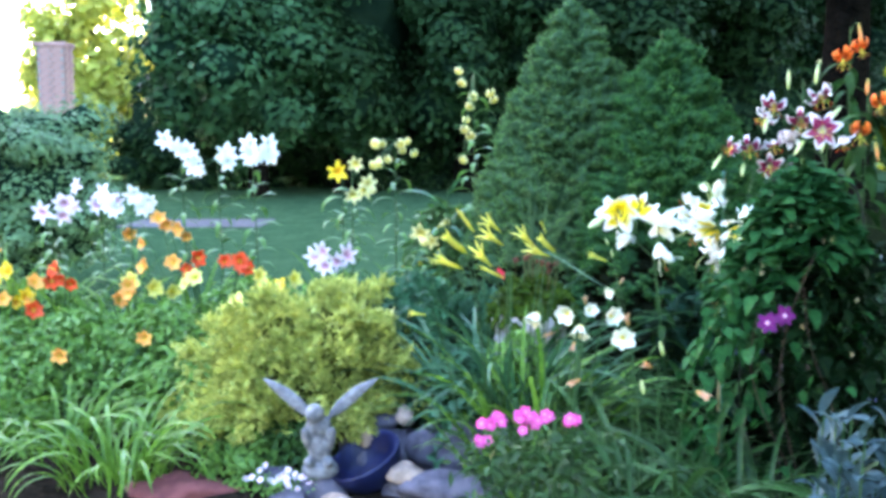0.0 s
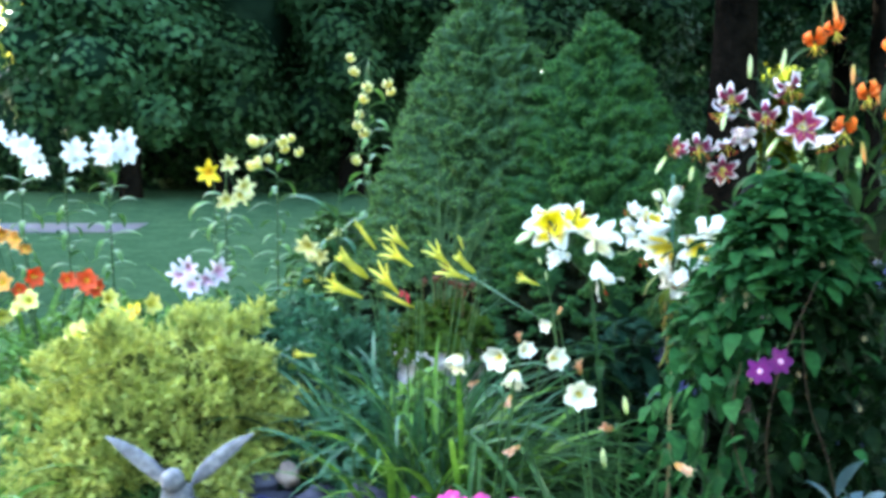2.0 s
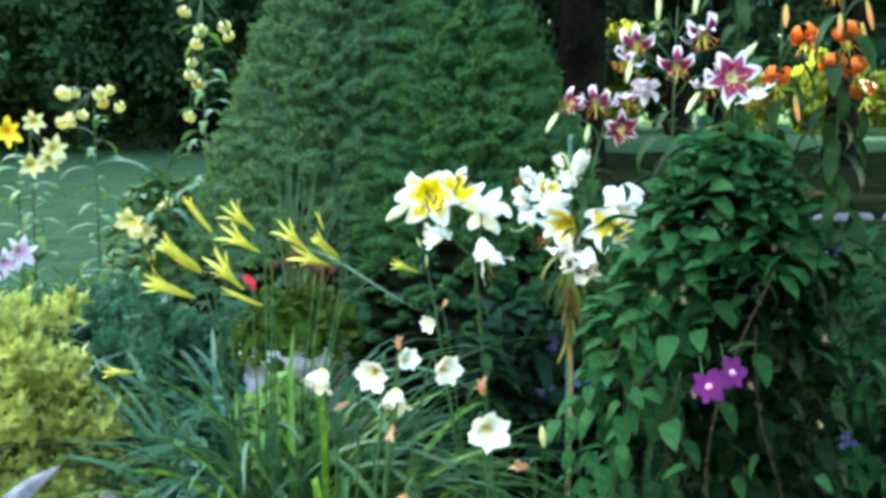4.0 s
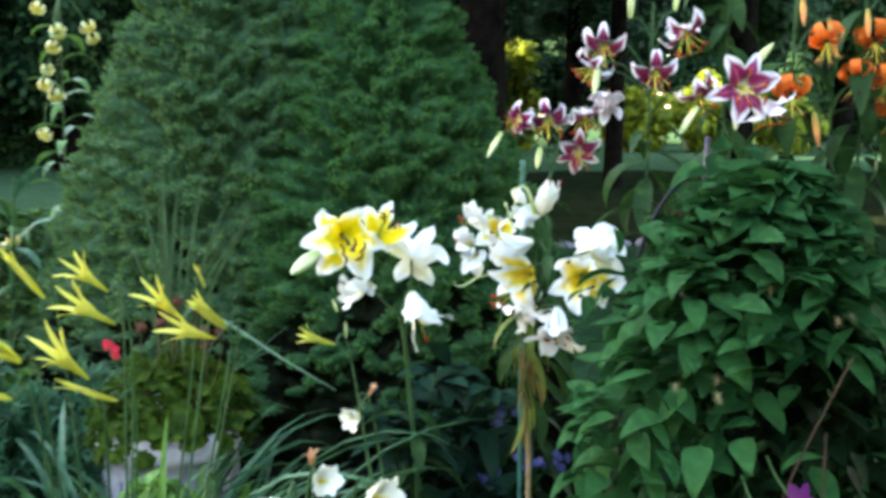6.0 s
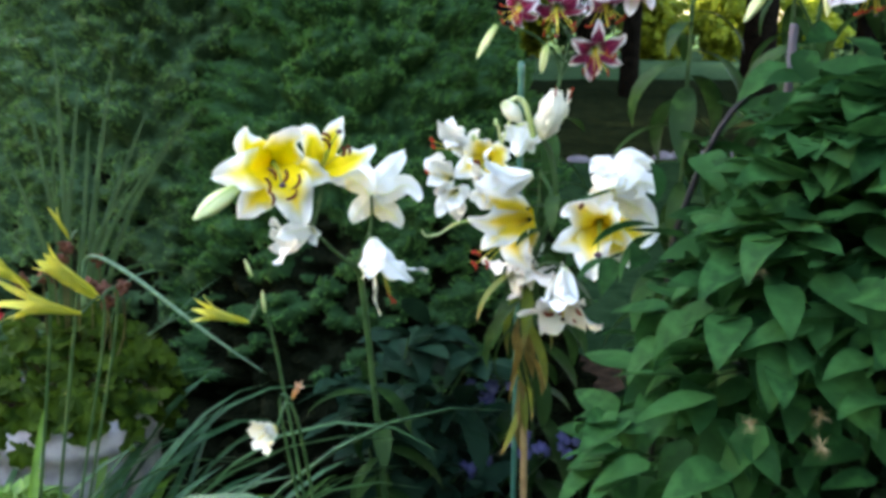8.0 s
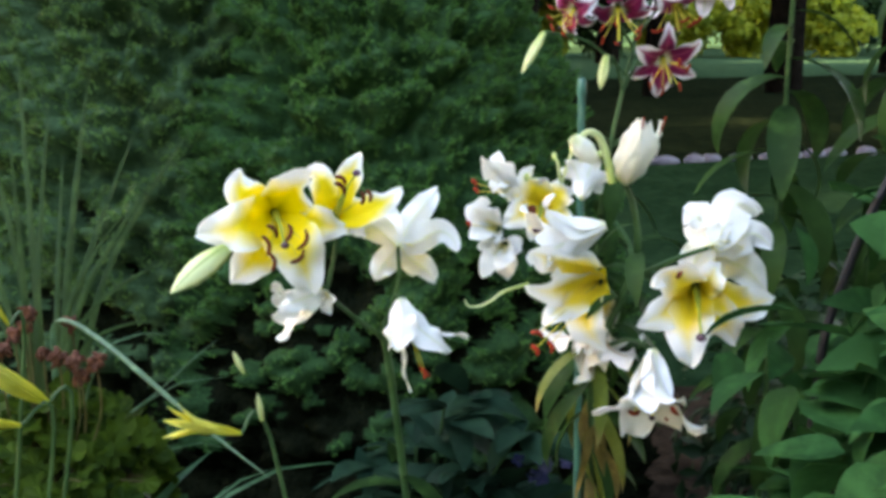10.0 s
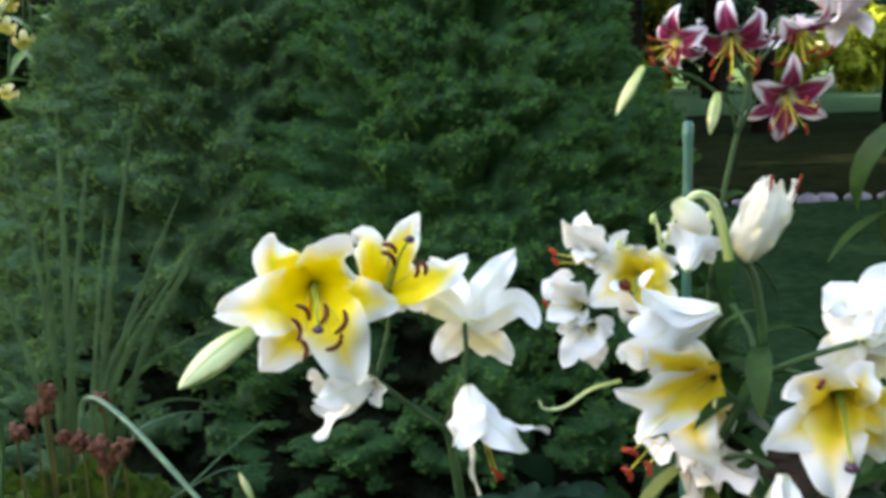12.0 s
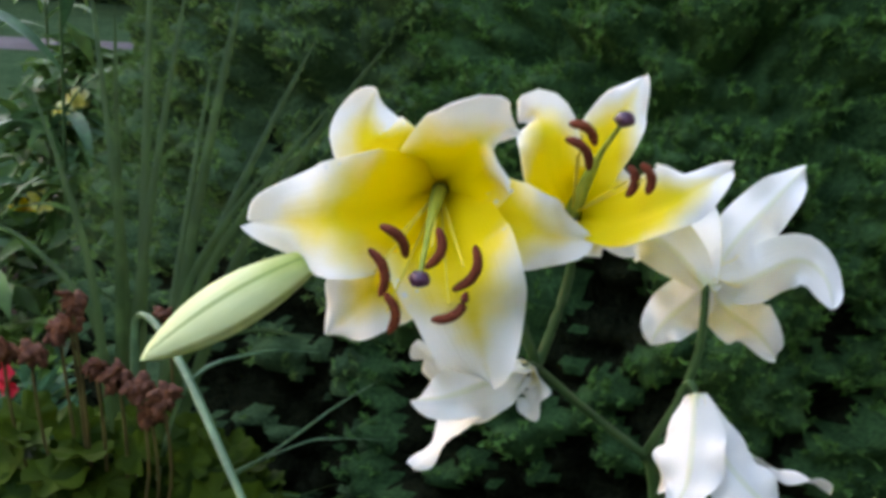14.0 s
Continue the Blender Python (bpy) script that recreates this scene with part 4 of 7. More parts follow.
def formed_flower(parent, base, centre, petals, anthers, stigma, label, anthers_red=False, front=None, back=None):
    """A flower with petals of its own bends: widths and midribs, anthers from end to end, offsets from its base."""
    m = Matrix.Translation(base)
    c = Vector(centre)
    fl = piece("flower", RECEPTACLE, parent, facing(base, c, 0, 0.9), label)
    for j, (width, pts) in enumerate(petals):
        V, F, U, fm = formed_petal(pts, width, centre, 0.12, j * 1.9 + len(label))
        piece("petal", mesh_of("petal", V, F, [front or WHITE_YELLOW, back or WHITE_BACK], U, fm), fl, m)
    start = c.normalized() * 0.006
    for a, b in anthers:
        a, b = Vector(a), Vector(b)
        mid = (a + b) * 0.5
        out = (mid - start).normalized() * (a - b).length
        V, F, U = tube(smooth_line([start, start.lerp(mid, 0.5) + out * 0.05, mid - out * 0.04], 4), 0.0006, 5)
        piece("filament", mesh_of("filament", V, F, FILAMENT, U), fl, m)
        bulge = (b - a).cross(Vector((0, 1, 0))) * 0.21 + Vector((0, -0.12, 0)) * (a - b).length
        V, F, U = tube(smooth_line([a, a.lerp(mid, 0.5) + bulge * 0.8, mid + bulge, b.lerp(mid, 0.5) + bulge * 0.7, b], 3), [0.0008, 0.0019, 0.0023, 0.0025, 0.0026, 0.0026, 0.0026, 0.0026, 0.0025, 0.0025, 0.0023, 0.0018, 0.0008], 8)
        piece("anther", mesh_of("anther", V, F, ANTHER_RED if anthers_red else ANTHER, U), fl, m)
    if stigma:
        g = Vector(stigma)
        V, F, U = tube(smooth_line([start, start.lerp(g, 0.5) + Vector((0, 0, 0.006)), g], 4), [0.0046, 0.0046, 0.0042, 0.0034, 0.0023, 0.0017, 0.0014, 0.0013, 0.0016], 7)
        piece("pistil", mesh_of("pistil", V, F, STYLE_GREEN, U), fl, m)
        piece("stigma", STIGMA_ME, fl, m @ Matrix.Translation(g) @ Matrix.Scale(1.25, 4))
    return fl


def bud_mesh(length, width, mat, bend=0.0):
    """A ribbed, pointed bud from the origin along +z."""
    V, U = [], []
    rows, sides = 14, 18
    for i in range(rows + 1):
        s = i / rows
        r = width * 0.5 * (0.30 + 0.70 * math.sin(math.pi * min(1, s * 0.86 + 0.07)) ** 0.8) * (1 - 0.75 * s ** 5)
        for k in range(sides + 1):
            w = 2 * math.pi * k / sides
            rr = r * (1 + 0.09 * math.cos(3 * w)) * (0.02 if s == 1 else 1)
            V.append((rr * math.cos(w) + bend * s * s, rr * math.sin(w), length * s))
            U.append((s, (k / sides * 3) % 1.0))
    return mesh_of("bud", np.array(V), grid_faces(rows + 1, sides + 1), mat, np.array(U))


def bud(parent, base, tip, width, mat=None, bend=0.0, label=""):
    b, e = Vector(base), Vector(tip)
    return piece("bud", bud_mesh((e - b).length, width, mat or BUD_SKIN, bend), parent, facing(base, e - b), label)


LILY_LEAVES = [blade_mesh("leaf", LEAF_LILY, 0.135, 0.036, "lance", 18, d, 0.2, 8, c, 0.8) for d, c in ((95, 0.3), (125, -0.3), (75, 0.1))]


def leafy(parent, line, z0, z1, count, size=1.0, meshes=None, seed=3):
    """Leaves spirally up a stem between two heights."""
    r = random.Random(seed)
    pts = smooth_line(line, 8)
    for i in range(count):
        z = z0 + (z1 - z0) * (i + r.random() * 0.6) / count
        p = min(pts, key=lambda q: abs(q.z - z))
        piece("leaf", r.choice(meshes or LILY_LEAVES), parent, placed((p.x, p.y, z), i * 137.5 + r.uniform(-15, 15), r.uniform(-25, 15), r.uniform(-12, 12), size * r.uniform(0.75, 1.2)))


# ---- the large white and yellow lilies ----
A = thing("lily_plant", "tall lily with large white trumpet flowers flushed yellow inside", "lily", (1.0, 4.33, 0.03), "white and yellow lilies")
line_a = [(1.0, 4.33, 0.03), (0.97, 4.33, 0.45), (0.905, 4.28, 0.92), (0.886, 4.27, 0.985)]
piece("stem", stem_mesh(line_a, 0.0075, 0.005), A)
for pts in (
    [(0.886, 4.27, 0.985), (0.906, 4.262, 1.038), (0.912, 4.258, 1.075), (0.912, 4.262, 1.115)],
    [(0.904, 4.262, 1.036), (0.908, 4.257, 1.046), (0.911, 4.25, 1.041)],
    [(0.886, 4.27, 0.985), (0.84, 4.25, 1.025), (0.80, 4.225, 1.065), (0.791, 4.202, 1.075)],
    [(0.80, 4.225, 1.065), (0.775, 4.225, 1.12), (0.752, 4.235, 1.165), (0.738, 4.235, 1.185), (0.731, 4.212, 1.183)],
    [(0.775, 4.225, 1.12), (0.72, 4.215, 1.165), (0.675, 4.165, 1.163), (0.660, 4.141, 1.155)],
    [(0.80, 4.225, 1.07), (0.815, 4.235, 1.12), (0.815, 4.228, 1.155), (0.81, 4.212, 1.17)],
):
    piece("pedicel", stem_mesh(pts, 0.0035, 0.0028), A)
formed_flower(A, (0.731, 4.212, 1.183), (-0.012, -0.182, 0.022), [
    (0.069, [(-0.027, -0.057, 0.002), (-0.06, -0.087, 0.000), (-0.107, -0.057, -0.011)]),
    (0.050, [(-0.021, -0.012, 0.015), (-0.044, -0.02, 0.033), (-0.041, 0, 0.060)]),
    (0.068, [(0.009, -0.047, 0.024), (0.020, -0.07, 0.044), (0.040, -0.052, 0.048)]),
    (0.052, [(0.026, -0.026, -0.007), (0.057, -0.046, -0.013), (0.089, -0.032, -0.02)]),
    (0.074, [(0.003, -0.052, -0.013), (0.014, -0.09, -0.037), (0.032, -0.082, -0.093)]),
    (0.058, [(-0.019, -0.026, -0.04), (-0.041, -0.044, -0.055), (-0.065, -0.036, -0.085)]),
], [((-0.031, -0.122, 0.008), (-0.018, -0.112, -0.01)), ((-0.036, -0.117, -0.005), (-0.03, -0.114, -0.03)), ((-0.028, -0.117, -0.027), (-0.025, -0.112, -0.05)), ((-0.003, -0.112, 0.006), (-0.008, -0.112, -0.015)), ((0.015, -0.12, 0), (0.006, -0.114, -0.025)), ((0.012, -0.122, -0.023), (-0.004, -0.12, -0.039))], (-0.011, -0.127, -0.016), "wide open flower, yellow throat and rust-brown anthers")
formed_flower(A, (0.81, 4.212, 1.17), (-0.007, -0.152, 0.081), [
    (0.04, [(-0.015, -0.017, 0.027), (-0.02, -0.022, 0.052), (-0.027, -0.012, 0.064), (-0.036, 0.008, 0.055)]),
    (0.038, [(0.008, -0.007, 0.033), (0.022, -0.007, 0.062), (0.039, 0.01, 0.087)]),
    (0.040, [(0.021, -0.04, 0.010), (0.047, -0.054, 0.026), (0.088, -0.027, 0.040)]),
    (0.036, [(0.012, -0.017, -0.004), (0.024, -0.012, -0.013)]),
    (0.04, [(0.026, 0.023, 0.012), (0.053, 0.058, 0.015)]),
], [((-0.018, -0.082, 0.068), (-0.002, -0.072, 0.056)), ((-0.02, -0.087, 0.061), (-0.005, -0.077, 0.044)), ((0.014, -0.082, 0.048), (0.016, -0.077, 0.031)), ((0.018, -0.092, 0.051), (0.024, -0.087, 0.035))], (0.012, -0.072, 0.07), "half turned flower with upright petals")
formed_flower(A, (0.912, 4.262, 1.115), (0.075, 0.198, -0.022), [
    (0.043, [(0.029, 0.038, 0.022), (0.066, 0.078, 0.043), (0.099, 0.108, 0.066)]),
    (0.043, [(0.035, 0.023, -0.002), (0.074, 0.038, 0.010), (0.094, 0.033, 0.000), (0.098, 0.018, -0.020)]),
    (0.044, [(0.025, 0.023, -0.025), (0.058, 0.048, -0.05), (0.078, 0.058, -0.073)]),
    (0.042, [(-0.008, 0.018, -0.021), (-0.019, 0.028, -0.039), (-0.027, 0.028, -0.056)]),
    (0.045, [(-0.022, 0.008, 0.021), (-0.051, 0, 0.036), (-0.082, -0.012, 0.028)]),
    (0.044, [(-0.006, 0.028, 0.03), (-0.014, 0.058, 0.049), (-0.021, 0.088, 0.062)]),
], [], None, "white flower seen from behind")
formed_flower(A, (0.911, 4.25, 1.041), (0.025, 0, -0.091), [
    (0.038, [(0.027, 0.012, -0.035), (0.064, 0.008, -0.06), (0.107, 0, -0.069)]),
    (0.046, [(0.012, -0.022, -0.03), (0.032, -0.045, -0.05), (0.061, -0.05, -0.071)]),
    (0.042, [(-0.006, -0.005, -0.031), (-0.016, -0.01, -0.054), (-0.019, -0.01, -0.072)]),
    (0.046, [(-0.006, -0.028, -0.026), (-0.012, -0.045, -0.047), (-0.022, -0.05, -0.061)]),
    (0.03, [(0.008, 0.002, -0.044), (0.007, 0.008, -0.095), (0.019, 0.012, -0.15)]),
    (0.042, [(0.019, 0.02, -0.043), (0.05, 0.035, -0.077), (0.077, 0.04, -0.089)]),
], [((0.025, -0.01, -0.101), (0.033, -0.01, -0.119)), ((0.034, 0, -0.113), (0.044, 0, -0.122))], None, "hanging white trumpet", anthers_red=True, front=PALE_PETAL)
formed_flower(A, (0.791, 4.202, 1.075), (-0.076, -0.042, -0.022), [
    (0.038, [(-0.025, -0.017, -0.017), (-0.049, -0.034, -0.028), (-0.072, -0.042, -0.05)]),
    (0.04, [(-0.036, -0.042, 0.004), (-0.056, -0.062, 0.005), (-0.074, -0.06, 0.001)]),
    (0.038, [(-0.042, -0.017, 0.003), (-0.06, -0.024, 0.01), (-0.075, -0.03, 0.024)]),
    (0.036, [(-0.033, 0.01, -0.026), (-0.053, 0.02, -0.036), (-0.067, 0.018, -0.032)]),
    (0.032, [(0.005, -0.007, -0.007), (0.003, -0.012, -0.017), (-0.006, -0.014, -0.024)]),
    (0.034, [(-0.037, 0.013, -0.013), (-0.054, 0.023, -0.015), (-0.065, 0.018, -0.002)]),
], [], None, "nodding white trumpet", front=PALE_PETAL)
bud(A, (0.660, 4.141, 1.155), (0.587, 4.08, 1.121), 0.029, label="long pale green bud")
leafy(A, line_a, 0.25, 0.80, 20, 1.1, seed=5)

B = thing("lily_plant", "lily crowded with white yellow-throated flowers, some fading, lower leaves withered", "lily", (1.135, 4.06, 0.03), "white and yellow lilies")
line_b = [(1.135, 4.06, 0.03), (1.126, 4.05, 0.637), (1.112, 4.045, 0.78), (1.088, 4.0, 1.0), (1.097, 3.93, 1.148), (1.075, 3.90, 1.221), (1.047, 3.872, 1.254)]
piece("stem", stem_mesh(line_b[:3], 0.007, 0.0062, STEM_DRY), B, None, "dry brown lower stem")
piece("upper_stem", stem_mesh(line_b[2:], 0.0062, 0.0035), B)
for pts in (
    [(1.088, 4.0, 1.0), (1.075, 4.03, 1.08), (1.062, 4.10, 1.14), (1.068, 4.118, 1.19)],
    [(1.06, 4.06, 1.13), (1.04, 4.11, 1.2), (1.022, 4.105, 1.24)],
    [(1.06, 4.06, 1.13), (1.02, 4.12, 1.17), (0.995, 4.12, 1.19)],
    [(1.095, 3.96, 1.10), (1.095, 3.985, 1.105), (1.091, 4.0, 1.114)],
    [(1.097, 3.93, 1.14), (1.10, 3.95, 1.17), (1.088, 3.965, 1.195)],
    [(1.097, 3.95, 1.12), (1.13, 3.94, 1.135), (1.163, 3.905, 1.127)],
    [(1.097, 3.94, 1.13), (1.13, 3.89, 1.165), (1.157, 3.868, 1.18)],
    [(1.09, 3.99, 1.03), (1.09, 3.93, 1.06), (1.085, 3.876, 1.07)],
    [(1.085, 4.0, 1.03), (1.08, 4.0, 1.09), (1.075, 3.992, 1.085)],
):
    piece("pedicel", stem_mesh(pts, 0.0033, 0.0026), B)
for pts in ([(1.062, 4.10, 1.14), (1.085, 4.105, 1.215), (1.098, 4.10, 1.262)], [(1.085, 4.105, 1.215), (1.078, 4.10, 1.245), (1.070, 4.095, 1.256)], [(1.083, 4.105, 1.205), (1.055, 4.10, 1.224), (1.030, 4.09, 1.232)], [(1.09, 4.10, 1.24), (1.112, 4.09, 1.252), (1.126, 4.08, 1.258)]):
    piece("bare_pedicel", stem_mesh(pts, 0.0026, 0.0018, BUD_SKIN), B)
    V, F = blob(0.0035, 0.0035, 0.006, 2, 0.25, 3.0, pts[-1][0])
    piece("seed_base", mesh_of("seed_base", V, F, BUD_SKIN), B, Matrix.Translation(pts[-1]))
bud_cup = []
for k in range(6):
    w = radians(60 * k + 20)
    flare = 0.024 if k == 0 else 0.008 + 0.004 * (k % 2)
    bud_cup.append((0.027, [(0.012 * math.cos(w), -0.004 + 0.012 * math.sin(w), 0.012), (0.004 + 0.017 * math.cos(w), -0.014 + 0.017 * math.sin(w), 0.036), (0.008 + flare * math.cos(w), -0.026 + flare * math.sin(w), 0.058 if k == 0 else 0.072)]))
formed_flower(B, (1.046, 3.870, 1.256), (0.006, -0.02, 0.06), bud_cup, [], None, "cream bud about to open", front=CREAM_BUD, back=CREAM_BUD)
for dx in (-0.006, 0.014):
    V, F, U = tube([(1.052 + dx, 3.842, 1.310), (1.053 + dx * 1.3, 3.838, 1.329)], [0.0016, 0.0012], 6)
    piece("anther", mesh_of("anther", V, F, ANTHER_RED, U), B)
piece("hooked_pedicel", stem_mesh([(1.030, 3.87, 1.258), (1.022, 3.87, 1.285), (1.012, 3.87, 1.307), (1.0, 3.872, 1.312), (0.990, 3.876, 1.302)], 0.0045, 0.0030, BUD_SKIN), B)
bud(B, (0.985, 3.878, 1.306), (1.012, 3.872, 1.279), 0.022, CREAM_BUD)
formed_flower(B, (1.068, 4.118, 1.19), (-0.065, -0.118, 0.025), [
    (0.046, [(-0.023, -0.023, 0.022), (-0.035, -0.03, 0.04), (-0.022, -0.013, 0.046)]),
    (0.04, [(0.007, -0.018, 0.012), (0.016, -0.023, 0.02), (0.035, -0.008, 0.023)]),
    (0.044, [(-0.032, -0.023, -0.001), (-0.055, -0.033, -0.008), (-0.071, -0.028, -0.02)]),
    (0.038, [(-0.016, -0.023, -0.015), (-0.023, -0.036, -0.029), (-0.017, -0.028, -0.05)]),
    (0.042, [(0.007, -0.018, -0.012), (0.013, -0.026, -0.024), (0.018, -0.018, -0.039)]),
    (0.04, [(-0.036, -0.018, 0.011), (-0.051, -0.022, 0.018), (-0.059, -0.013, 0.013)]),
], [((-0.055, -0.058, 0.011), (-0.047, -0.058, 0.001)), ((-0.052, -0.063, 0.011), (-0.044, -0.06, 0)), ((-0.045, -0.058, 0.011), (-0.04, -0.056, 0.001))], (-0.036, -0.058, -0.02), "small open flower with a yellow throat", front=WHITE_SOFT)
formed_flower(B, (1.163, 3.905, 1.127), (-0.109, -0.165, 0.005), [
    (0.05, [(-0.049, -0.053, 0.015), (-0.075, -0.07, 0.035), (-0.098, -0.085, 0.039), (-0.111, -0.093, 0.028)]),
    (0.042, [(-0.014, -0.043, 0.013), (-0.009, -0.05, 0.029), (0.003, -0.043, 0.037)]),
    (0.046, [(-0.052, -0.04, -0.012), (-0.087, -0.053, -0.02), (-0.107, -0.05, -0.027)]),
    (0.06, [(-0.043, -0.055, -0.02), (-0.053, -0.073, -0.046), (-0.05, -0.077, -0.073)]),
    (0.046, [(0.014, -0.037, -0.008), (0.049, -0.043, -0.017), (0.087, -0.039, -0.013)]),
    (0.052, [(0.006, -0.033, -0.027), (0.022, -0.037, -0.045), (0.038, -0.035, -0.066)]),
], [((-0.092, -0.105, 0.04), (-0.087, -0.105, 0.047)), ((-0.064, -0.105, -0.024), (-0.056, -0.105, -0.027))], (-0.066, -0.115, -0.023), "flower turned down with rolled upper petals", front=WHITE_SOFT)
formed_flower(B, (1.157, 3.868, 1.18), (0.177, 0.212, -0.046), [
    (0.046, [(0, 0.017, 0.013), (-0.003, 0.027, 0.029), (-0.024, 0.017, 0.025)]),
    (0.052, [(0.038, 0.032, 0.014), (0.074, 0.062, 0.034), (0.118, 0.077, 0.018)]),
    (0.044, [(0.042, 0.022, -0.001), (0.084, 0.037, 0.002), (0.108, 0.032, -0.016)]),
    (0.05, [(0.038, 0.022, -0.023), (0.079, 0.042, -0.042), (0.113, 0.042, -0.073)]),
    (0.044, [(-0.006, 0.012, -0.01), (-0.007, 0.022, -0.024), (-0.004, 0.027, -0.04)]),
    (0.05, [(0.042, 0.062, 0.013), (0.075, 0.102, 0.018)]),
], [], None, "white flower seen from behind")
formed_flower(B, (1.091, 4, 1.114), (-0.142, -0.14, 0.005), [
    (0.046, [(-0.051, -0.035, 0.027), (-0.095, -0.055, 0.045), (-0.123, -0.065, 0.057), (-0.129, -0.07, 0.045)]),
    (0.046, [(-0.059, -0.045, 0.01), (-0.107, -0.075, 0.014), (-0.14, -0.08, 0.024)]),
    (0.046, [(-0.058, -0.045, -0.006), (-0.095, -0.065, -0.016), (-0.11, -0.065, -0.029)]),
    (0.05, [(-0.042, -0.04, -0.016), (-0.047, -0.06, -0.042), (-0.021, -0.06, -0.07)]),
    (0.044, [(-0.011, -0.015, -0.019), (0.007, -0.01, -0.043), (0.017, -0.01, -0.059)]),
    (0.05, [(-0.032, -0.01, 0.022), (-0.042, -0.005, 0.03), (-0.057, 0, 0.036)]),
], [((-0.138, -0.1, -0.023), (-0.123, -0.1, -0.03)), ((-0.142, -0.11, -0.034), (-0.134, -0.11, -0.047)), ((-0.117, -0.1, -0.035), (-0.113, -0.1, -0.049))], None, "flower facing sideways with deep yellow throat", anthers_red=True, front=WHITE_SOFT)
lily_flower(B, (1.075, 3.965, 1.190), (-0.75, 0.35, -0.3), "pale", 0, 0.85, stamens=False)
lily_flower(B, (1.098, 4.070, 1.205), (0.45, 0.7, 0.55), "pale", 0, 0.52, stamens=False)
formed_flower(B, (1.033, 4.12, 1.205), (-0.091, -0.07, 0.038), [
    (0.03, [(-0.02, -0.005, 0.026), (-0.036, -0.01, 0.047), (-0.032, -0.004, 0.061)]),
    (0.034, [(-0.031, -0.02, 0.023), (-0.056, -0.035, 0.04), (-0.068, -0.035, 0.058)]),
    (0.03, [(-0.028, -0.02, 0.016), (-0.047, -0.035, 0.023), (-0.052, -0.035, 0.01)]),
    (0.03, [(-0.008, 0.005, 0.02), (-0.01, 0.01, 0.033), (-0.001, 0.01, 0.033)]),
    (0.03, [(-0.012, 0.005, 0.008), (-0.021, 0.01, 0.016), (-0.035, 0.01, 0.019)]),
], [((-0.086, -0.05, 0.03), (-0.079, -0.05, 0.023)), ((-0.081, -0.045, 0.019), (-0.075, -0.045, 0.012))], None, "small white trumpet flower", anthers_red=True, front=PALE_PETAL)
lily_flower(B, (1.078, 3.992, 1.085), (-0.05, -0.1, -1), "wilted", 0, 0.95, "wilted hanging flower")
formed_flower(B, (1, 4.11, 1.164), (-0.077, -0.08, 0.028), [
    (0.034, [(-0.017, -0.01, 0.021), (-0.03, -0.02, 0.036), (-0.017, -0.018, 0.039)]),
    (0.034, [(-0.027, -0.02, 0.018), (-0.046, -0.03, 0.032), (-0.052, -0.03, 0.018)]),
    (0.034, [(-0.026, -0.02, 0.005), (-0.04, -0.03, 0.003), (-0.052, -0.03, -0.004)]),
    (0.032, [(-0.013, -0.01, -0.007), (-0.025, -0.02, -0.01), (-0.031, -0.02, -0.014)]),
    (0.034, [(-0.009, 0.01, 0.007), (-0.022, 0.01, 0.008), (-0.03, 0.01, 0)]),
], [((-0.066, -0.06, 0.024), (-0.062, -0.06, 0.018))], None, "small ruffled white flower", anthers_red=True, front=PALE_PETAL)
formed_flower(B, (1.012, 4.11, 1.144), (-0.05, -0.07, -0.022), [
    (0.03, [(-0.016, -0.01, -0.009), (-0.031, -0.02, -0.017), (-0.042, -0.02, -0.04)]),
    (0.034, [(-0.012, -0.02, -0.01), (-0.02, -0.03, -0.022), (-0.024, -0.03, -0.03)]),
    (0.026, [(0.003, -0.01, -0.003), (0.012, -0.01, 0.004), (0.018, -0.01, 0.008)]),
    (0.032, [(-0.019, -0.01, 0), (-0.037, -0.02, 0.006), (-0.046, -0.02, -0.002)]),
    (0.034, [(0.004, 0.01, -0.021), (0.005, 0.01, -0.04), (0.009, 0.01, -0.054)]),
], [], None, "small fading white flower", front=PALE_PETAL)
lily_flower(B, (1.087, 3.866, 1.066), (-0.3, -0.5, -0.8), "pale", 0, 0.84, "fading hanging flower")
piece("spent_pistil", stem_mesh([(0.995, 4.0, 1.118), (0.965, 4.0, 1.112), (0.94, 4.0, 1.098), (0.92, 4.0, 1.097), (0.914, 4.0, 1.106)], 0.0022, 0.0010, BUD_SKIN), B)
WITHER = [blade_mesh("leaf", mat, 0.15, 0.027, "lance", -55, d, 0.5, 8, c) for mat, d, c in ((LEAF_WITHER, 40, 0.9), (LEAF_FADING, 45, -0.5), (LEAF_FADING, 50, 0.4), (LEAF_WITHER, 35, -0.8))]
FADED = [blade_mesh("leaf", mat, 0.15, 0.024, "lance", -25, d, 0.4, 8, c) for mat, d, c in ((LEAF_FADING, 60, 0.5), (LEAF_LILY, 66, -0.4), (LEAF_FADING, 56, -0.5))]
leafy(B, line_b, 0.93, 1.05, 10, 0.8, FADED, 18)
leafy(B, line_b, 0.90, 0.97, 5, 0.75, WITHER, 8)
HUSK = [blade_mesh("leaf", mat, 0.15, 0.022, "lance", -80, 8, 0.6, 8, c) for mat, c in ((LEAF_WITHER, 0.9), (LEAF_FADING, -0.5), (LEAF_WITHER, -0.8))]
leafy(B, line_b, 0.80, 0.90, 6, 0.75, HUSK, 10)
leafy(B, line_b, 1.02, 1.22, 10, 0.55, None, 9)


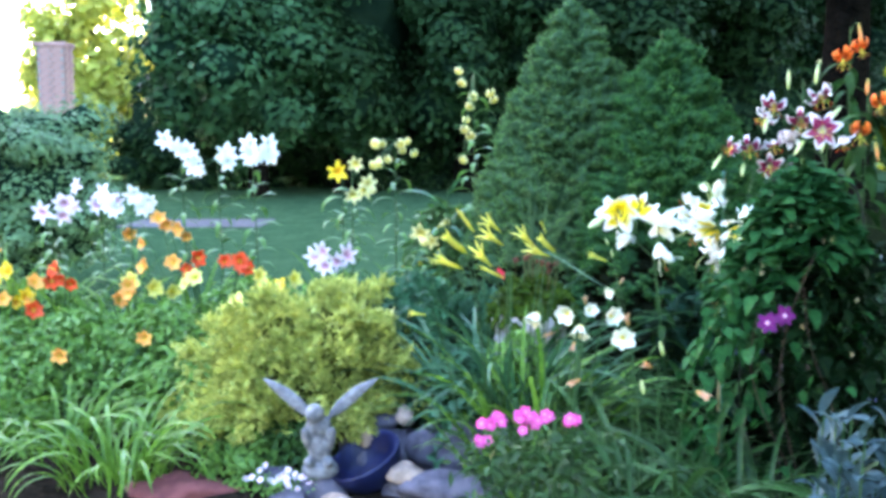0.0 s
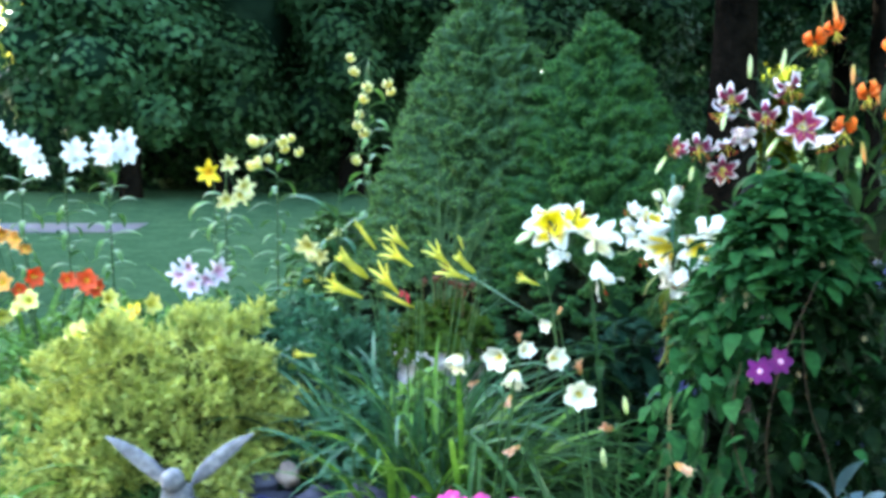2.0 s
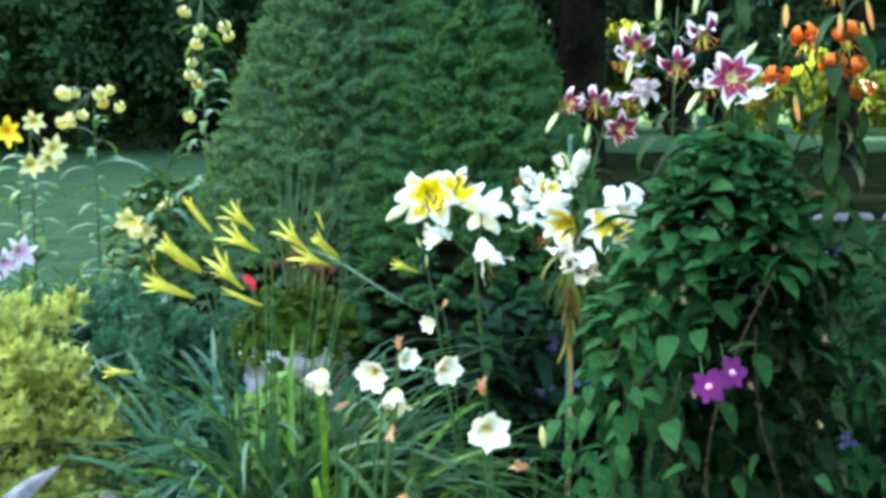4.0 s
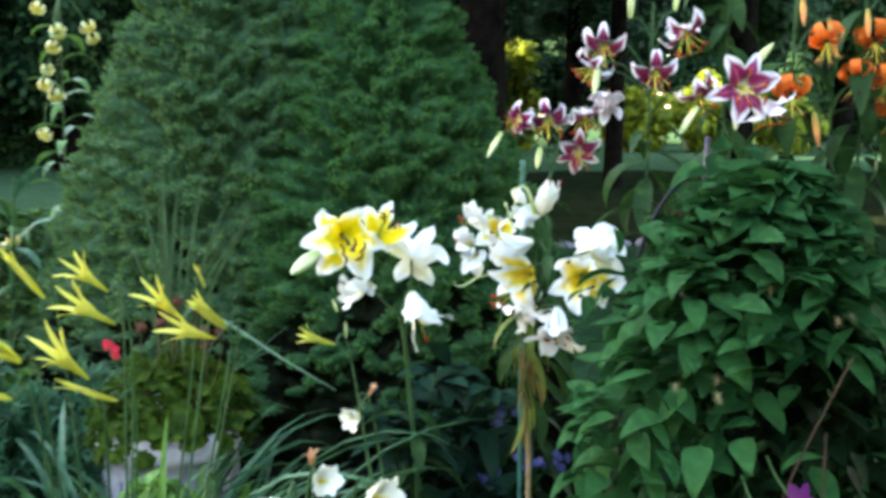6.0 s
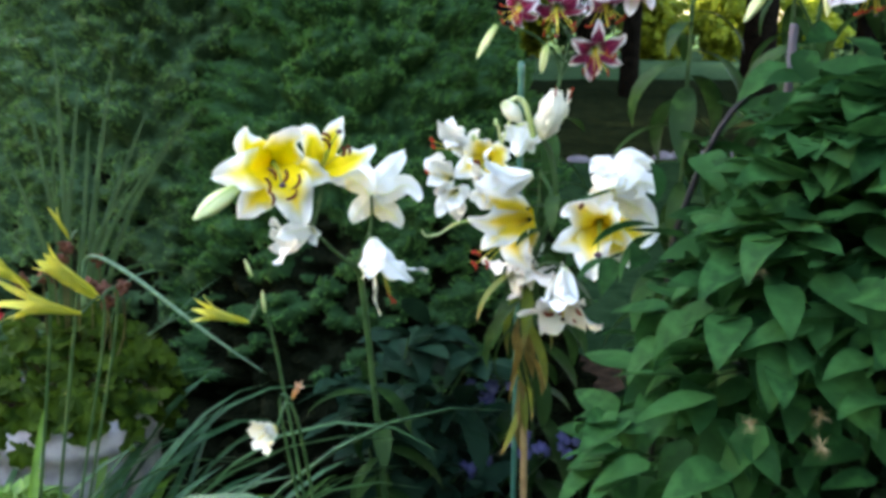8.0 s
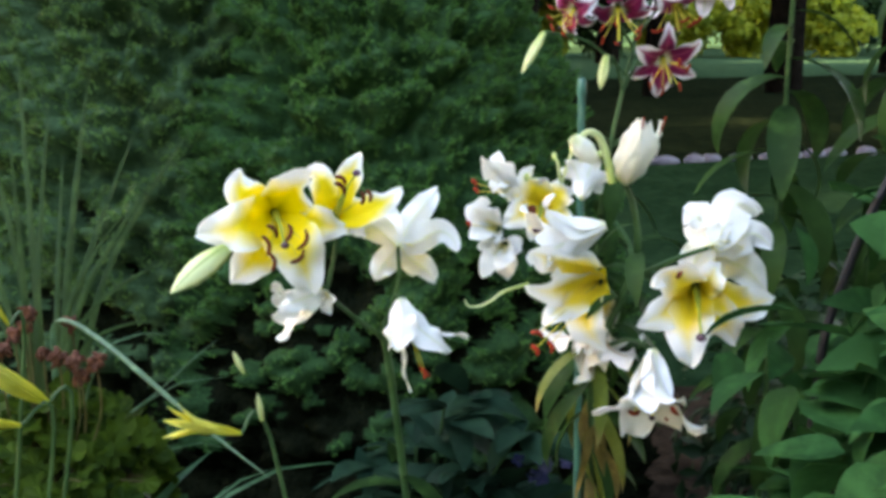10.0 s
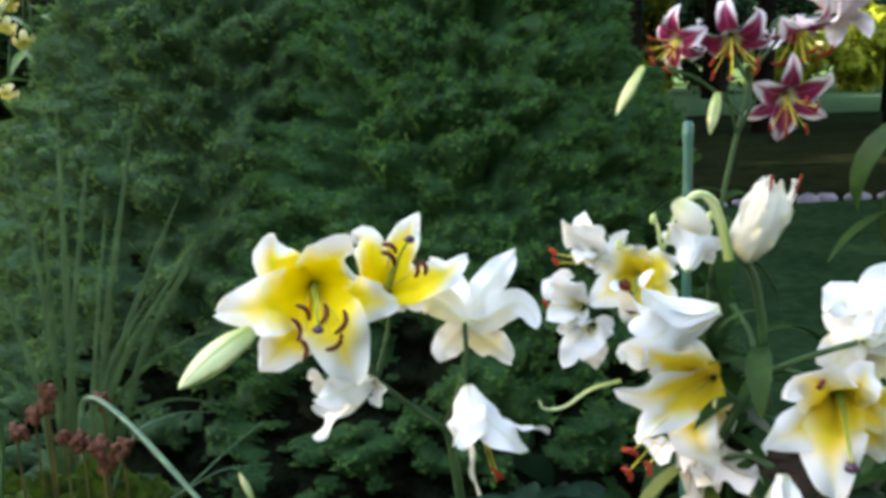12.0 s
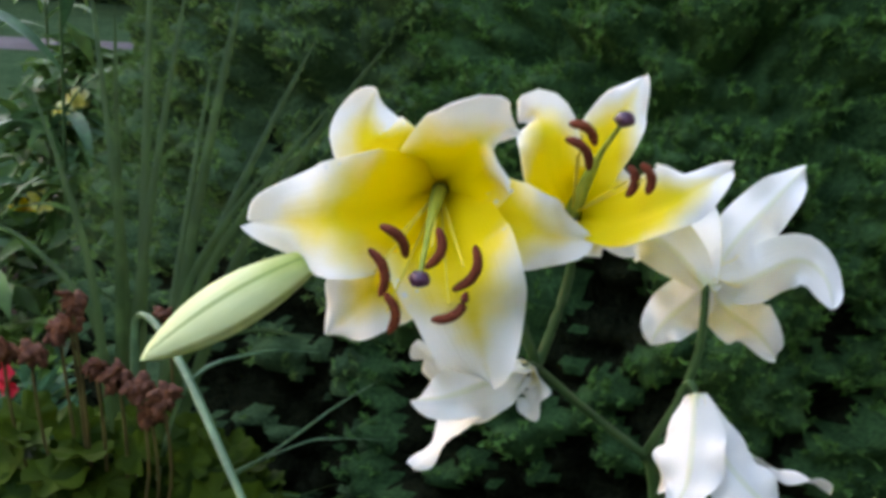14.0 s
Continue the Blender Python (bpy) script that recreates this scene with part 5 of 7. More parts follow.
# ---- crimson and white lilies ----
def lily_stems(name, label, base, line, flowers, buds, kind, group, leaf_span, leaf_count, seed, bud_mat=None, bud_w=0.016):
    ob = thing(name, label, "lily", base, group)
    piece("stem", stem_mesh([base] + line, 0.006, 0.003), ob)
    pts = smooth_line([base] + line, 10)
    for pos, axis, scale, knd in flowers:
        p = Vector(pos)
        j = min(pts, key=lambda q: (q - p).length + max(0, q.z - p.z + 0.05) * 3)
        mid = (j + p) / 2 + Vector((0, 0, 0.03))
        piece("pedicel", stem_mesh([j, mid, p], 0.0028, 0.0022), ob)
        lily_flower(ob, pos, axis, knd or kind, RNG.uniform(0, 60), scale)
    for b, e in buds:
        p = Vector(b)
        j = min(pts, key=lambda q: (q - p).length + max(0, q.z - p.z + 0.05) * 3)
        piece("pedicel", stem_mesh([j, (j + p) / 2 + Vector((0, 0, 0.02)), p], 0.0025, 0.002), ob)
        bud(ob, b, e, bud_w, bud_mat or BUD_SKIN)
    leafy(ob, [base] + line, leaf_span[0], leaf_span[1], leaf_count * 2, 1.15, None, seed)
    return ob


G = "crimson and white lilies"
CL = "lily with recurved crimson flowers edged in white"
lily_stems("lily_plant", CL, (1.34, 4.45, 0.03), [(1.33, 4.44, 0.6), (1.32, 4.43, 1.1), (1.38, 4.44, 1.40)],
           [((1.425, 4.43, 1.37), (-0.15, -0.8, -0.55), 0.85, "star"), ((1.338, 4.43, 1.455), (-0.2, -0.5, -0.85), 0.9, None), ((1.43, 4.42, 1.472), (0.3, -0.35, -0.9), 0.9, None),
            ((1.50, 4.42, 1.475), (0.4, 0.6, 0.5), 0.85, None), ((1.275, 4.45, 1.447), (-0.8, -0.3, -0.4), 0.7, None)],
           [((1.219, 4.45, 1.407), (1.179, 4.45, 1.341)), ((1.305, 4.40, 1.372), (1.296, 4.40, 1.316))], "crimson", G, (0.4, 1.25), 22, 11)
lily_stems("lily_plant", CL, (1.52, 4.2, 0.03), [(1.50, 4.19, 0.7), (1.47, 4.16, 1.3), (1.46, 4.15, 1.72)],
           [((1.362, 4.20, 1.63), (-0.3, -0.45, -0.85), 0.9, None), ((1.335, 4.18, 1.58), (-0.5, 0.4, -0.6), 0.8, None), ((1.51, 4.10, 1.665), (0.3, -0.4, -0.85), 0.95, None), ((1.44, 4.10, 1.565), (-0.3, -0.6, -0.75), 0.85, None),
            ((1.487, 4.0, 1.52), (0.2, -0.5, -0.8), 0.8, None)],
           [((1.40, 4.15, 1.68), (1.395, 4.14, 1.76)), ((1.50, 4.12, 1.70), (1.505, 4.11, 1.78)), ((1.32, 4.15, 1.56), (1.30, 4.13, 1.50))], "crimson", G, (0.4, 1.45), 24, 12)
lily_stems("lily_plant", "lily with flat crimson star flowers broadly edged in white", (1.50, 3.92, 0.03), [(1.48, 3.90, 0.6), (1.45, 3.84, 1.2), (1.42, 3.76, 1.54)],
           [((1.378, 3.705, 1.512), (-0.25, -1, 0.05), 0.92, "star"), ((1.462, 3.73, 1.49), (0.45, -0.1, -0.9), 0.75, None)],
           [((1.405, 3.72, 1.545), (1.44, 3.69, 1.60)), ((1.345, 3.79, 1.475), (1.312, 3.80, 1.42)), ((1.40, 3.74, 1.50), (1.385, 3.72, 1.43))], "star", G, (0.4, 1.4), 22, 13)

# ---- orange tiger lilies ----
OL = "tiger lily with hanging orange recurved flowers"
lily_stems("tiger_lily", OL, (1.80, 3.85, 0.03), [(1.79, 3.83, 0.7), (1.77, 3.80, 1.3), (1.74, 3.78, 1.85)],
           [((1.742, 3.75, 1.625), (-0.1, -0.5, -0.9), 1.0, None), ((1.705, 3.75, 1.545), (-0.3, -0.4, -0.9), 1.0, None), ((1.760, 3.73, 1.540), (0.2, -0.5, -0.9), 0.95, None), ((1.815, 3.76, 1.480), (0.2, -0.4, -0.9), 1.0, None),
            ((1.69, 3.75, 1.755), (-0.2, -0.4, -0.9), 1.0, None)],
           [((1.775, 3.74, 1.66), (1.785, 3.72, 1.58)), ((1.80, 3.76, 1.72), (1.812, 3.74, 1.64)), ((1.72, 3.74, 1.86), (1.70, 3.72, 1.79)), ((1.70, 3.73, 1.68), (1.69, 3.71, 1.62))], "tiger", "orange tiger lilies", (0.6, 1.7), 30, 14, ORANGE_BUD, 0.013)
lily_stems("tiger_lily", OL, (1.62, 3.92, 0.03), [(1.61, 3.88, 0.7), (1.59, 3.82, 1.2), (1.58, 3.80, 1.70)],
           [((1.535, 3.745, 1.510), (-0.2, -0.4, -0.9), 1.0, None), ((1.591, 3.72, 1.615), (-0.1, -0.5, -0.9), 0.9, None)],
           [((1.63, 3.76, 1.66), (1.64, 3.74, 1.58)), ((1.56, 3.76, 1.70), (1.55, 3.74, 1.64)), ((1.59, 3.74, 1.47), (1.60, 3.73, 1.40))], "tiger", "orange tiger lilies", (0.6, 1.6), 24, 15, ORANGE_BUD, 0.013)
lily_stems("tiger_lily", OL, (1.66, 4.15, 0.03), [(1.65, 4.12, 0.8), (1.63, 4.09, 1.4), (1.61, 4.07, 1.92)],
           [((1.576, 4.05, 1.80), (-0.1, -0.5, -0.9), 1.0, None), ((1.64, 4.04, 1.84), (0.2, -0.5, -0.9), 0.9, None)],
           [((1.63, 4.04, 1.93), (1.64, 4.02, 1.85))], "tiger", "orange tiger lilies", (0.6, 1.8), 26, 16, ORANGE_BUD, 0.013)

# ---- clematis on its wire trellis ----
trellis = thing("trellis", "black wire arched plant support inside the clematis", "trellis", (1.29, 3.60, 0))
arch = [(1.07, 3.60, 0.02), (1.08, 3.60, 0.8), (1.085, 3.60, 1.1), (1.10, 3.60, 1.2), (1.16, 3.60, 1.32), (1.27, 3.60, 1.373), (1.37, 3.60, 1.36), (1.433, 3.60, 1.34), (1.49, 3.60, 1.25), (1.51, 3.60, 1.0), (1.515, 3.60, 0.02)]
piece("hoop", stem_mesh(arch, 0.004, 0.004, BLACK_WIRE), trellis)
for z in (0.35, 0.7, 1.0):
    piece("crossbar", stem_mesh([(1.078, 3.60, z), (1.3, 3.60, z), (1.51, 3.60, z)], 0.003, 0.003, BLACK_WIRE, 2), trellis)

BC = Vector((1.30, 3.40, 0.0))
clematis = thing("clematis", "bushy clematis of pointed green leaves with a few purple flowers", "climbing plant", (BC.x, BC.y, 0.03))
VINE = [blade_mesh("leaf", LEAF_VINE, 0.100, 0.052, "vine", 12, d, 0.22, 8, c, 1.6, 0.025) for d, c in ((30, 0.0), (45, 0.25), (15, -0.25), (38, 0.12))]
VINE_RAW = [blade(0.096, 0.049, "vine", 12, d, 0.22, 6, c) for d, c in ((30, 0.0), (45, 0.25), (15, -0.25))]


def bush_radius(z, a):
    top = 1.37
    k = max(0.0, 1 - max(0.0, (z - 0.55) / (top - 0.55)) ** 2.6) ** 0.55 * (1 - 0.35 * min(1.0, max(0.0, (z - 0.9) / 0.4)))
    k *= 0.82 + 0.18 * min(1.0, z / 0.5)
    k *= 1 + 0.02 * max(0.0, -math.cos(a)) * min(1.0, z / 0.8) - 0.52 * max(0.0, math.cos(a))
    return k * (1 + 0.20 * noise.noise(Vector((math.cos(a) * 2, math.sin(a) * 2, z * 4))))


SHOOTS = ((1.20, 3.55, 1.24), (1.30, 3.55, 1.33), (1.13, 3.55, 1.14))
near_leaves, rest = [], []
rr = random.Random(31)
for i in range(4300):
    z = 1.37 * rr.random() ** 0.8
    a = rr.uniform(0, 2 * math.pi)
    if z < 0.8 and rr.random() < (0.6 if math.cos(a) < 0 else 0.9):
        continue
    depth = 1 - 0.55 * rr.random() ** 1.8
    if z < 1.08 and depth > 0.5 and math.cos(a) > -0.8 and rr.random() < (0.62 if math.cos(a) < -0.5 else 0.82 if math.cos(a) < -0.2 else 0.9 if math.cos(a) < 0.1 else 0.96):
        continue  # bare low down on its far side
    if z < 1.10 and 212 < math.degrees(a) < 335 and rr.random() < (0.62 if math.degrees(a) < 255 else 0.8):
        continue  # thin where the stems show
    k = bush_radius(z, a) * depth
    p = (BC.x - 0.06 * max(0.0, z - 0.9) / 0.4 + 0.45 * k * math.cos(a), BC.y + 0.28 * k * math.sin(a), z)
    m = placed(p, math.degrees(a) + rr.choice((-1, 1)) * rr.uniform(10, 85), rr.uniform(-78, -22) if z < 0.85 else rr.uniform(-52, 2) if z < 1.2 else rr.uniform(-34, 18), rr.uniform(-32, 32), rr.uniform(0.50, 0.92))
    if len(near_leaves) < 300 and z > 0.5 and depth > 0.85 and math.cos(a - radians(215)) > 0.25:
        near_leaves.append((rr.choice(VINE), m))
    else:
        v, f, u = rr.choice(VINE_RAW)
        rest.append((v, f, u, m))
for i in range(260):  # shoots reaching over the top of the wire
    c = (SHOOTS[i % 3][0] + rr.gauss(0, 0.045), SHOOTS[i % 3][1] + rr.gauss(0, 0.05), SHOOTS[i % 3][2] + rr.gauss(0, 0.032))
    v, f, u = rr.choice(VINE_RAW)
    rest.append((v, f, u, placed(c, rr.uniform(120, 330), rr.uniform(-55, 5), rr.uniform(-45, 45), rr.uniform(0.45, 0.95))))
for me, m in near_leaves:
    piece("leaf", me, clematis, m)
V, F, U = joined(rest)
tagged(piece("foliage", mesh_of("foliage", V, F, LEAF_VINE_J, U), clematis), kind="stuff")
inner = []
for i in range(1500):  # leaves deep inside, with shade put into their dark colour
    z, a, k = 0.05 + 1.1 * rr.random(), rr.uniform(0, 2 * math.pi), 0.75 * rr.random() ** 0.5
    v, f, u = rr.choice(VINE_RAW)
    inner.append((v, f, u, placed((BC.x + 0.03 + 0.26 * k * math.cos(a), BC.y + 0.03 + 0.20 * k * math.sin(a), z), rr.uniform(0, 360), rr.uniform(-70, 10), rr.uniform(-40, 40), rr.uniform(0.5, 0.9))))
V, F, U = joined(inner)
tagged(piece("inner_foliage", mesh_of("inner_foliage", V, F, LEAF_VINE_SHADED, U), clematis), kind="stuff")
# a second vine sprawling behind it
vine = thing("clematis", "sprawling clematis of dark pointed leaves without flowers", "climbing plant", (2.27, 3.88, 0.03))
outer, shade = [], []
rv = random.Random(77)
for i in range(1500):
    z, a, deep = 0.06 + 1.16 * rv.random(), rv.uniform(0, 2 * math.pi), i % 3 == 0
    k = (0.7 * rv.random() ** 0.5 if deep else 1 - 0.3 * rv.random() ** 1.8) * (1 - max(0.0, (z - 0.6) / 0.64) ** 2.4) ** 0.5 * (1 + 0.2 * noise.noise(Vector((math.cos(a) * 2, math.sin(a) * 2, z * 4 + 9))))
    v, f, u = rv.choice(VINE_RAW)
    (shade if deep else outer).append((v, f, u, placed((2.27 + 0.33 * k * math.cos(a), 3.88 + 0.26 * k * math.sin(a), z), math.degrees(a) + rv.uniform(-80, 80), rv.uniform(-60, 0), rv.uniform(-32, 32), rv.uniform(0.55, 0.95))))
V, F, U = joined(outer)
tagged(piece("foliage", mesh_of("foliage", V, F, LEAF_VINE_J, U), vine), kind="stuff")
# deep leaves again in the shade-darkened colour
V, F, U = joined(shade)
tagged(piece("inner_foliage", mesh_of("inner_foliage", V, F, LEAF_VINE_SHADED, U), vine), kind="stuff")
for dx, dy in ((-0.10, 0.02), (0.06, -0.05), (0.12, 0.08)):
    piece("stem", stem_mesh([(2.27, 3.88, 0.02), (2.27 + dx, 3.88 + dy, 0.5), (2.27 + dx * 1.6, 3.88 + dy, 1.05)], 0.004, 0.002, VINE_STEM), vine)
for q in range(3):  # woody stems climbing on the bare side
    a0, h = radians(rr.uniform(225, 300)), rr.uniform(0.85, 1.2)
    run = [(BC.x + (0.10 + 0.32 * (i / 5)) * math.cos(a0 + 0.25 * math.sin(i + q)), BC.y + (0.08 + 0.19 * (i / 5)) * math.sin(a0 + 0.25 * math.sin(i + q)), 0.02 + h * i / 5) for i in range(6)]
    piece("stem", stem_mesh(run, 0.003, 0.0016, VINE_STEM), clematis)
for q in range(11):  # fluffy seed heads
    a = radians(rr.uniform(175, 285))
    z = rr.uniform(0.75, 1.2)
    k = bush_radius(z, a) * 1.03
    c = Vector((BC.x - 0.06 * max(0.0, z - 0.9) / 0.4 + 0.45 * k * math.cos(a), BC.y + 0.28 * k * math.sin(a), z))
    d = NPR.normal(size=(60, 3))
    d /= np.linalg.norm(d, axis=1)[:, None]
    lines = [(np.array(c), np.array(c) + v * NPR.uniform(0.008, 0.016)) for v in d]
    V = np.array([w for s, e in lines for w in (s, s + np.array((0.0009, 0, 0)), e)])
    piece("seed_head", tagged_mesh("seed_head", V, np.arange(len(V)).reshape(-1, 3), SEED_FLUFF), clematis, None, "fluffy tan seed head")
CLEM_FL = whole_flower("flower", PURPLE, PURPLE, 6, 0.042, 0.030, 70, 95, power=1.0, cup=0.1, ruffle=0.06, seg=7, cols=4)
for p, ax in (((1.011, 3.105, 0.914), (-0.3, -0.9, 0.25)), ((1.067, 3.12, 0.933), (0.1, -0.95, 0.3))):
    f = piece("flower", CLEM_FL, clematis, facing(p, ax, RNG.uniform(0, 60), 0.86), "purple six-petalled flower")
    V, F = blob(0.007, 0.007, 0.006, 2, 0.3, 3.0)
    piece("flower_centre", mesh_of("flower_centre", V, F, PINK_WHITE), f, facing(p, ax) @ Matrix.Translation((0, 0, 0.006)))
    piece("pedicel", stem_mesh([(p[0], p[1], p[2]), (p[0] + 0.03, p[1] + 0.08, p[2] + 0.01), (p[0] + 0.06, p[1] + 0.14, p[2] + 0.02)], 0.0018, 0.0018), clematis)


# ---- daylilies ----
def strap_set(mat, length, width, n=6, seed=1):
    r = random.Random(seed)
    return [blade_mesh("leaf", mat, length * r.uniform(0.8, 1.15), width * r.uniform(0.85, 1.15), "strap", r.uniform(68, 86), r.uniform(85, 160), 0.45, 11, r.uniform(-0.5, 0.5), 1.5) for _ in range(n)]


def upright_set(mat, length, width, n=7, seed=1):
    r = random.Random(seed)
    return [blade_mesh("leaf", mat, length * r.uniform(0.8, 1.15), width * r.uniform(0.85, 1.15), "strap", r.uniform(76, 88), r.uniform(45, 120), 0.45, 11, r.uniform(-0.5, 0.5), 2.2) for _ in range(n)]


DAY_LEAVES = strap_set(LEAF_DAY, 1.0, 0.023, 12, 2)
FRONT_LEAVES = strap_set(LEAF_DAY_SHADED, 0.95, 0.024, 10, 12)
LIGHT_LEAVES = strap_set(LEAF_DAY_LIGHT, 0.62, 0.022, 7, 3)
FINE_LEAVES = strap_set(LEAF_DAY, 0.95, 0.014, 7, 4)
DAY_FLOWER = {
    "cream": whole_flower("flower", PALE_DAY, PALE_DAY, 6, 0.064, 0.048, 20, 64, power=1.4, cup=0.35, ruffle=0.15, waves=3.5, seg=8, cols=4),
    "spider": whole_flower("flower", YELLOW, YELLOW, 6, 0.130, 0.017, 5, 30, power=2.8, cup=0.3, ruffle=0.06, seg=9, cols=4),
    "spider_trumpet": whole_flower("flower", YELLOW, YELLOW, 6, 0.125, 0.026, 5, 20, power=4.0, cup=0.4, ruffle=0.05, seg=9, cols=4),
    "spider_curled": whole_flower("flower", YELLOW, YELLOW, 6, 0.128, 0.014, 6, 52, power=2.4, cup=0.3, ruffle=0.08, seg=10, cols=4, twist=0.3),
    "spider_bud": whole_flower("flower", YELLOW, YELLOW, 3, 0.115, 0.013, 2, 9, power=3.0, cup=0.8, ruffle=0.03, seg=8, cols=4),
    "red": whole_flower("flower", RED_DAY, RED_DAY, 6, 0.060, 0.042, 22, 82, power=1.3, cup=0.3, ruffle=0.12, seg=7, cols=4),
    "apricot": whole_flower("flower", APRICOT, APRICOT, 6, 0.060, 0.042, 22, 80, power=1.3, cup=0.3, ruffle=0.12, seg=7, cols=4),
    "yellow": whole_flower("flower", YELLOW_DEEP, PALE_YELLOW, 6, 0.062, 0.044, 22, 80, power=1.3, cup=0.3, ruffle=0.12, seg=7, cols=4),
    "lemon": whole_flower("flower", LEMON, PALE_YELLOW, 6, 0.064, 0.046, 22, 82, power=1.3, cup=0.3, ruffle=0.12, seg=7, cols=4),
    "spent": whole_flower("flower", SALMON, SALMON, 4, 0.058, 0.017, 3, 34, power=1.8, cup=0.9, ruffle=0.25, waves=3.0, seg=8, cols=4, twist=0.9),
    "white_lily": whole_flower("flower", PURE_WHITE, PURE_WHITE, 6, 0.085, 0.040, 18, 100, power=1.3, cup=0.25, ruffle=0.06, seg=8, cols=4),
    "pink_lily": whole_flower("flower", PINK_WHITE, PINK_WHITE, 6, 0.085, 0.036, 20, 110, power=1.2, cup=0.2, ruffle=0.07, seg=8, cols=4),
    "pale_lily": whole_flower("flower", PALE_YELLOW, PALE_YELLOW, 6, 0.078, 0.036, 20, 105, power=1.3, cup=0.25, ruffle=0.06, seg=8, cols=4),
    "gold_lily": whole_flower("flower", YELLOW_DEEP, YELLOW, 6, 0.085, 0.038, 24, 95, power=1.2, cup=0.2, ruffle=0.06, seg=8, cols=4),
    "turk": whole_flower("flower", PALE_YELLOW, PALE_YELLOW, 6, 0.055, 0.022, 30, 230, power=1.0, cup=0.15, ruffle=0.05, seg=9, cols=4),
}
_v, _f, _u = tube(smooth_line([(0, 0, 0.01), (0.002, 0, 0.03), (0.006, 0, 0.05)], 3), 0.0010, 5)
DAY_STAMEN = mesh_of("stamen", _v, _f, FILAMENT, _u)


def clump(name, label, category, base, leaves, meshes, spread_r, flowers, group="", scape_r=0.0035, size=1.0, seed=1, wide=None):
    """A clump of strap leaves with flowers on bare stalks. flowers: (place, axis, kind, scale)."""
    r = random.Random(seed)
    ob = thing(name, label, category, base, group)
    for i in range(leaves):
        a = r.uniform(0, 360) if wide is None else r.uniform(*wide)
        d = spread_r * r.random() ** 0.6
        p = (base[0] + d * math.cos(radians(a)), base[1] + d * math.sin(radians(a)), base[2] - 0.01)
        piece("leaf", r.choice(meshes), ob, placed(p, a + r.uniform(-50, 50), r.uniform(-14, 8), r.uniform(-20, 20), size * r.uniform(0.65, 1.12)))
    for pos, axis, kind, sc in flowers:
        p = Vector(pos)
        foot = Vector((base[0] + (p.x - base[0]) * 0.25, base[1] + (p.y - base[1]) * 0.25, base[2]))
        ax = Vector(axis).normalized()
        neck = p - ax * 0.035
        piece("scape", stem_mesh([foot, foot.lerp(neck, 0.55) + Vector((0, 0, 0.04)), neck, p], scape_r, scape_r * 0.6), ob)
        m = facing(pos, axis, r.uniform(0, 60), sc)
        f = piece("flower", DAY_FLOWER[kind], ob, m)
        if kind in ("cream", "red", "apricot", "yellow", "lemon"):
            for q in range(3):
                piece("stamen", DAY_STAMEN, f, m @ Matrix.Rotation(radians(q * 120), 4, "Z"))
    return ob


FRONT = (0, -1, 0.15)
clump("daylily", "daylily clump with arching leaves and cream flowers", "daylily", (0.42, 3.62, 0.04), 42, DAY_LEAVES, 0.10,
           [((0.337, 3.55, 0.868), (-0.45, -0.45, -0.75), "cream", 0.95), ((0.440, 3.46, 0.885), (-0.55, -0.75, -0.1), "cream", 0.95), ((0.585, 3.52, 0.862), (0.35, -0.9, 0.1), "cream", 0.9), ((0.480, 3.47, 0.838), (-0.2, -0.5, -0.85), "cream", 0.9),
            ((0.522, 3.59, 0.865), (0.2, -0.8, 0.3), "cream", 0.7), ((0.387, 3.52, 0.80), (-0.6, -0.6, -0.1), "spent", 0.8), ((0.515, 3.60, 0.890), (-0.2, -0.5, 0.8), "spent", 0.7), ((0.44, 3.32, 0.81), (-0.3, -0.5, -0.6), "spent", 0.7)], "daylilies", seed=1, size=0.80, wide=(-85, 85))
c2 = clump("daylily", "daylily clump with arching leaves, a cream flower and spent salmon blooms", "daylily", (0.72, 3.28, 0.04), 119, DAY_LEAVES, 0.10,
           [((0.557, 3.09, 0.872), (-0.1, -0.95, 0.1), "cream", 0.95), ((0.605, 3.25, 0.88), (-0.3, -0.5, 0.7), "spent", 0.9), ((0.442, 3.20, 0.712), (-0.5, -0.5, -0.1), "spent", 1.0), ((0.667, 3.16, 0.76), (-0.6, -0.5, 0.3), "spent", 0.9), ((0.768, 3.0, 0.724), (0.5, -0.5, -0.2), "spent", 0.9)], "daylilies", seed=2, size=0.84)
clump("daylily", "daylily clump with long arching green leaves", "daylily", (0.46, 3.36, 0.04), 60, DAY_LEAVES, 0.10, [], "daylilies", seed=3, size=0.7, wide=(-70, 60))
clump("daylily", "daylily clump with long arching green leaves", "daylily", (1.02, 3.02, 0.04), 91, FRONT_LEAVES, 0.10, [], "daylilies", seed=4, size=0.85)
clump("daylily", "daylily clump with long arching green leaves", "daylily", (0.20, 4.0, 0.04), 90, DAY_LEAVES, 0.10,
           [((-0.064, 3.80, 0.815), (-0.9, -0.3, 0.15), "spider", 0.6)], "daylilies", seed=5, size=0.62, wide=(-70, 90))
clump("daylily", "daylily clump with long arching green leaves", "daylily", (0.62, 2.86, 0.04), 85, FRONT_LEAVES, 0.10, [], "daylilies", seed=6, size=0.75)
clump("daylily", "low daylily clump, its arching leaves darkened for shade", "daylily", (0.84, 3.50, 0.04), 56, FRONT_LEAVES, 0.12, [], "daylilies", seed=63, size=0.62)
for b, e in (((0.70, 3.16, 0.80), (0.685, 3.14, 0.85)), ((0.62, 3.06, 0.70), (0.61, 3.05, 0.75))):
    bud(c2, b, e, 0.013, BUD_SKIN)

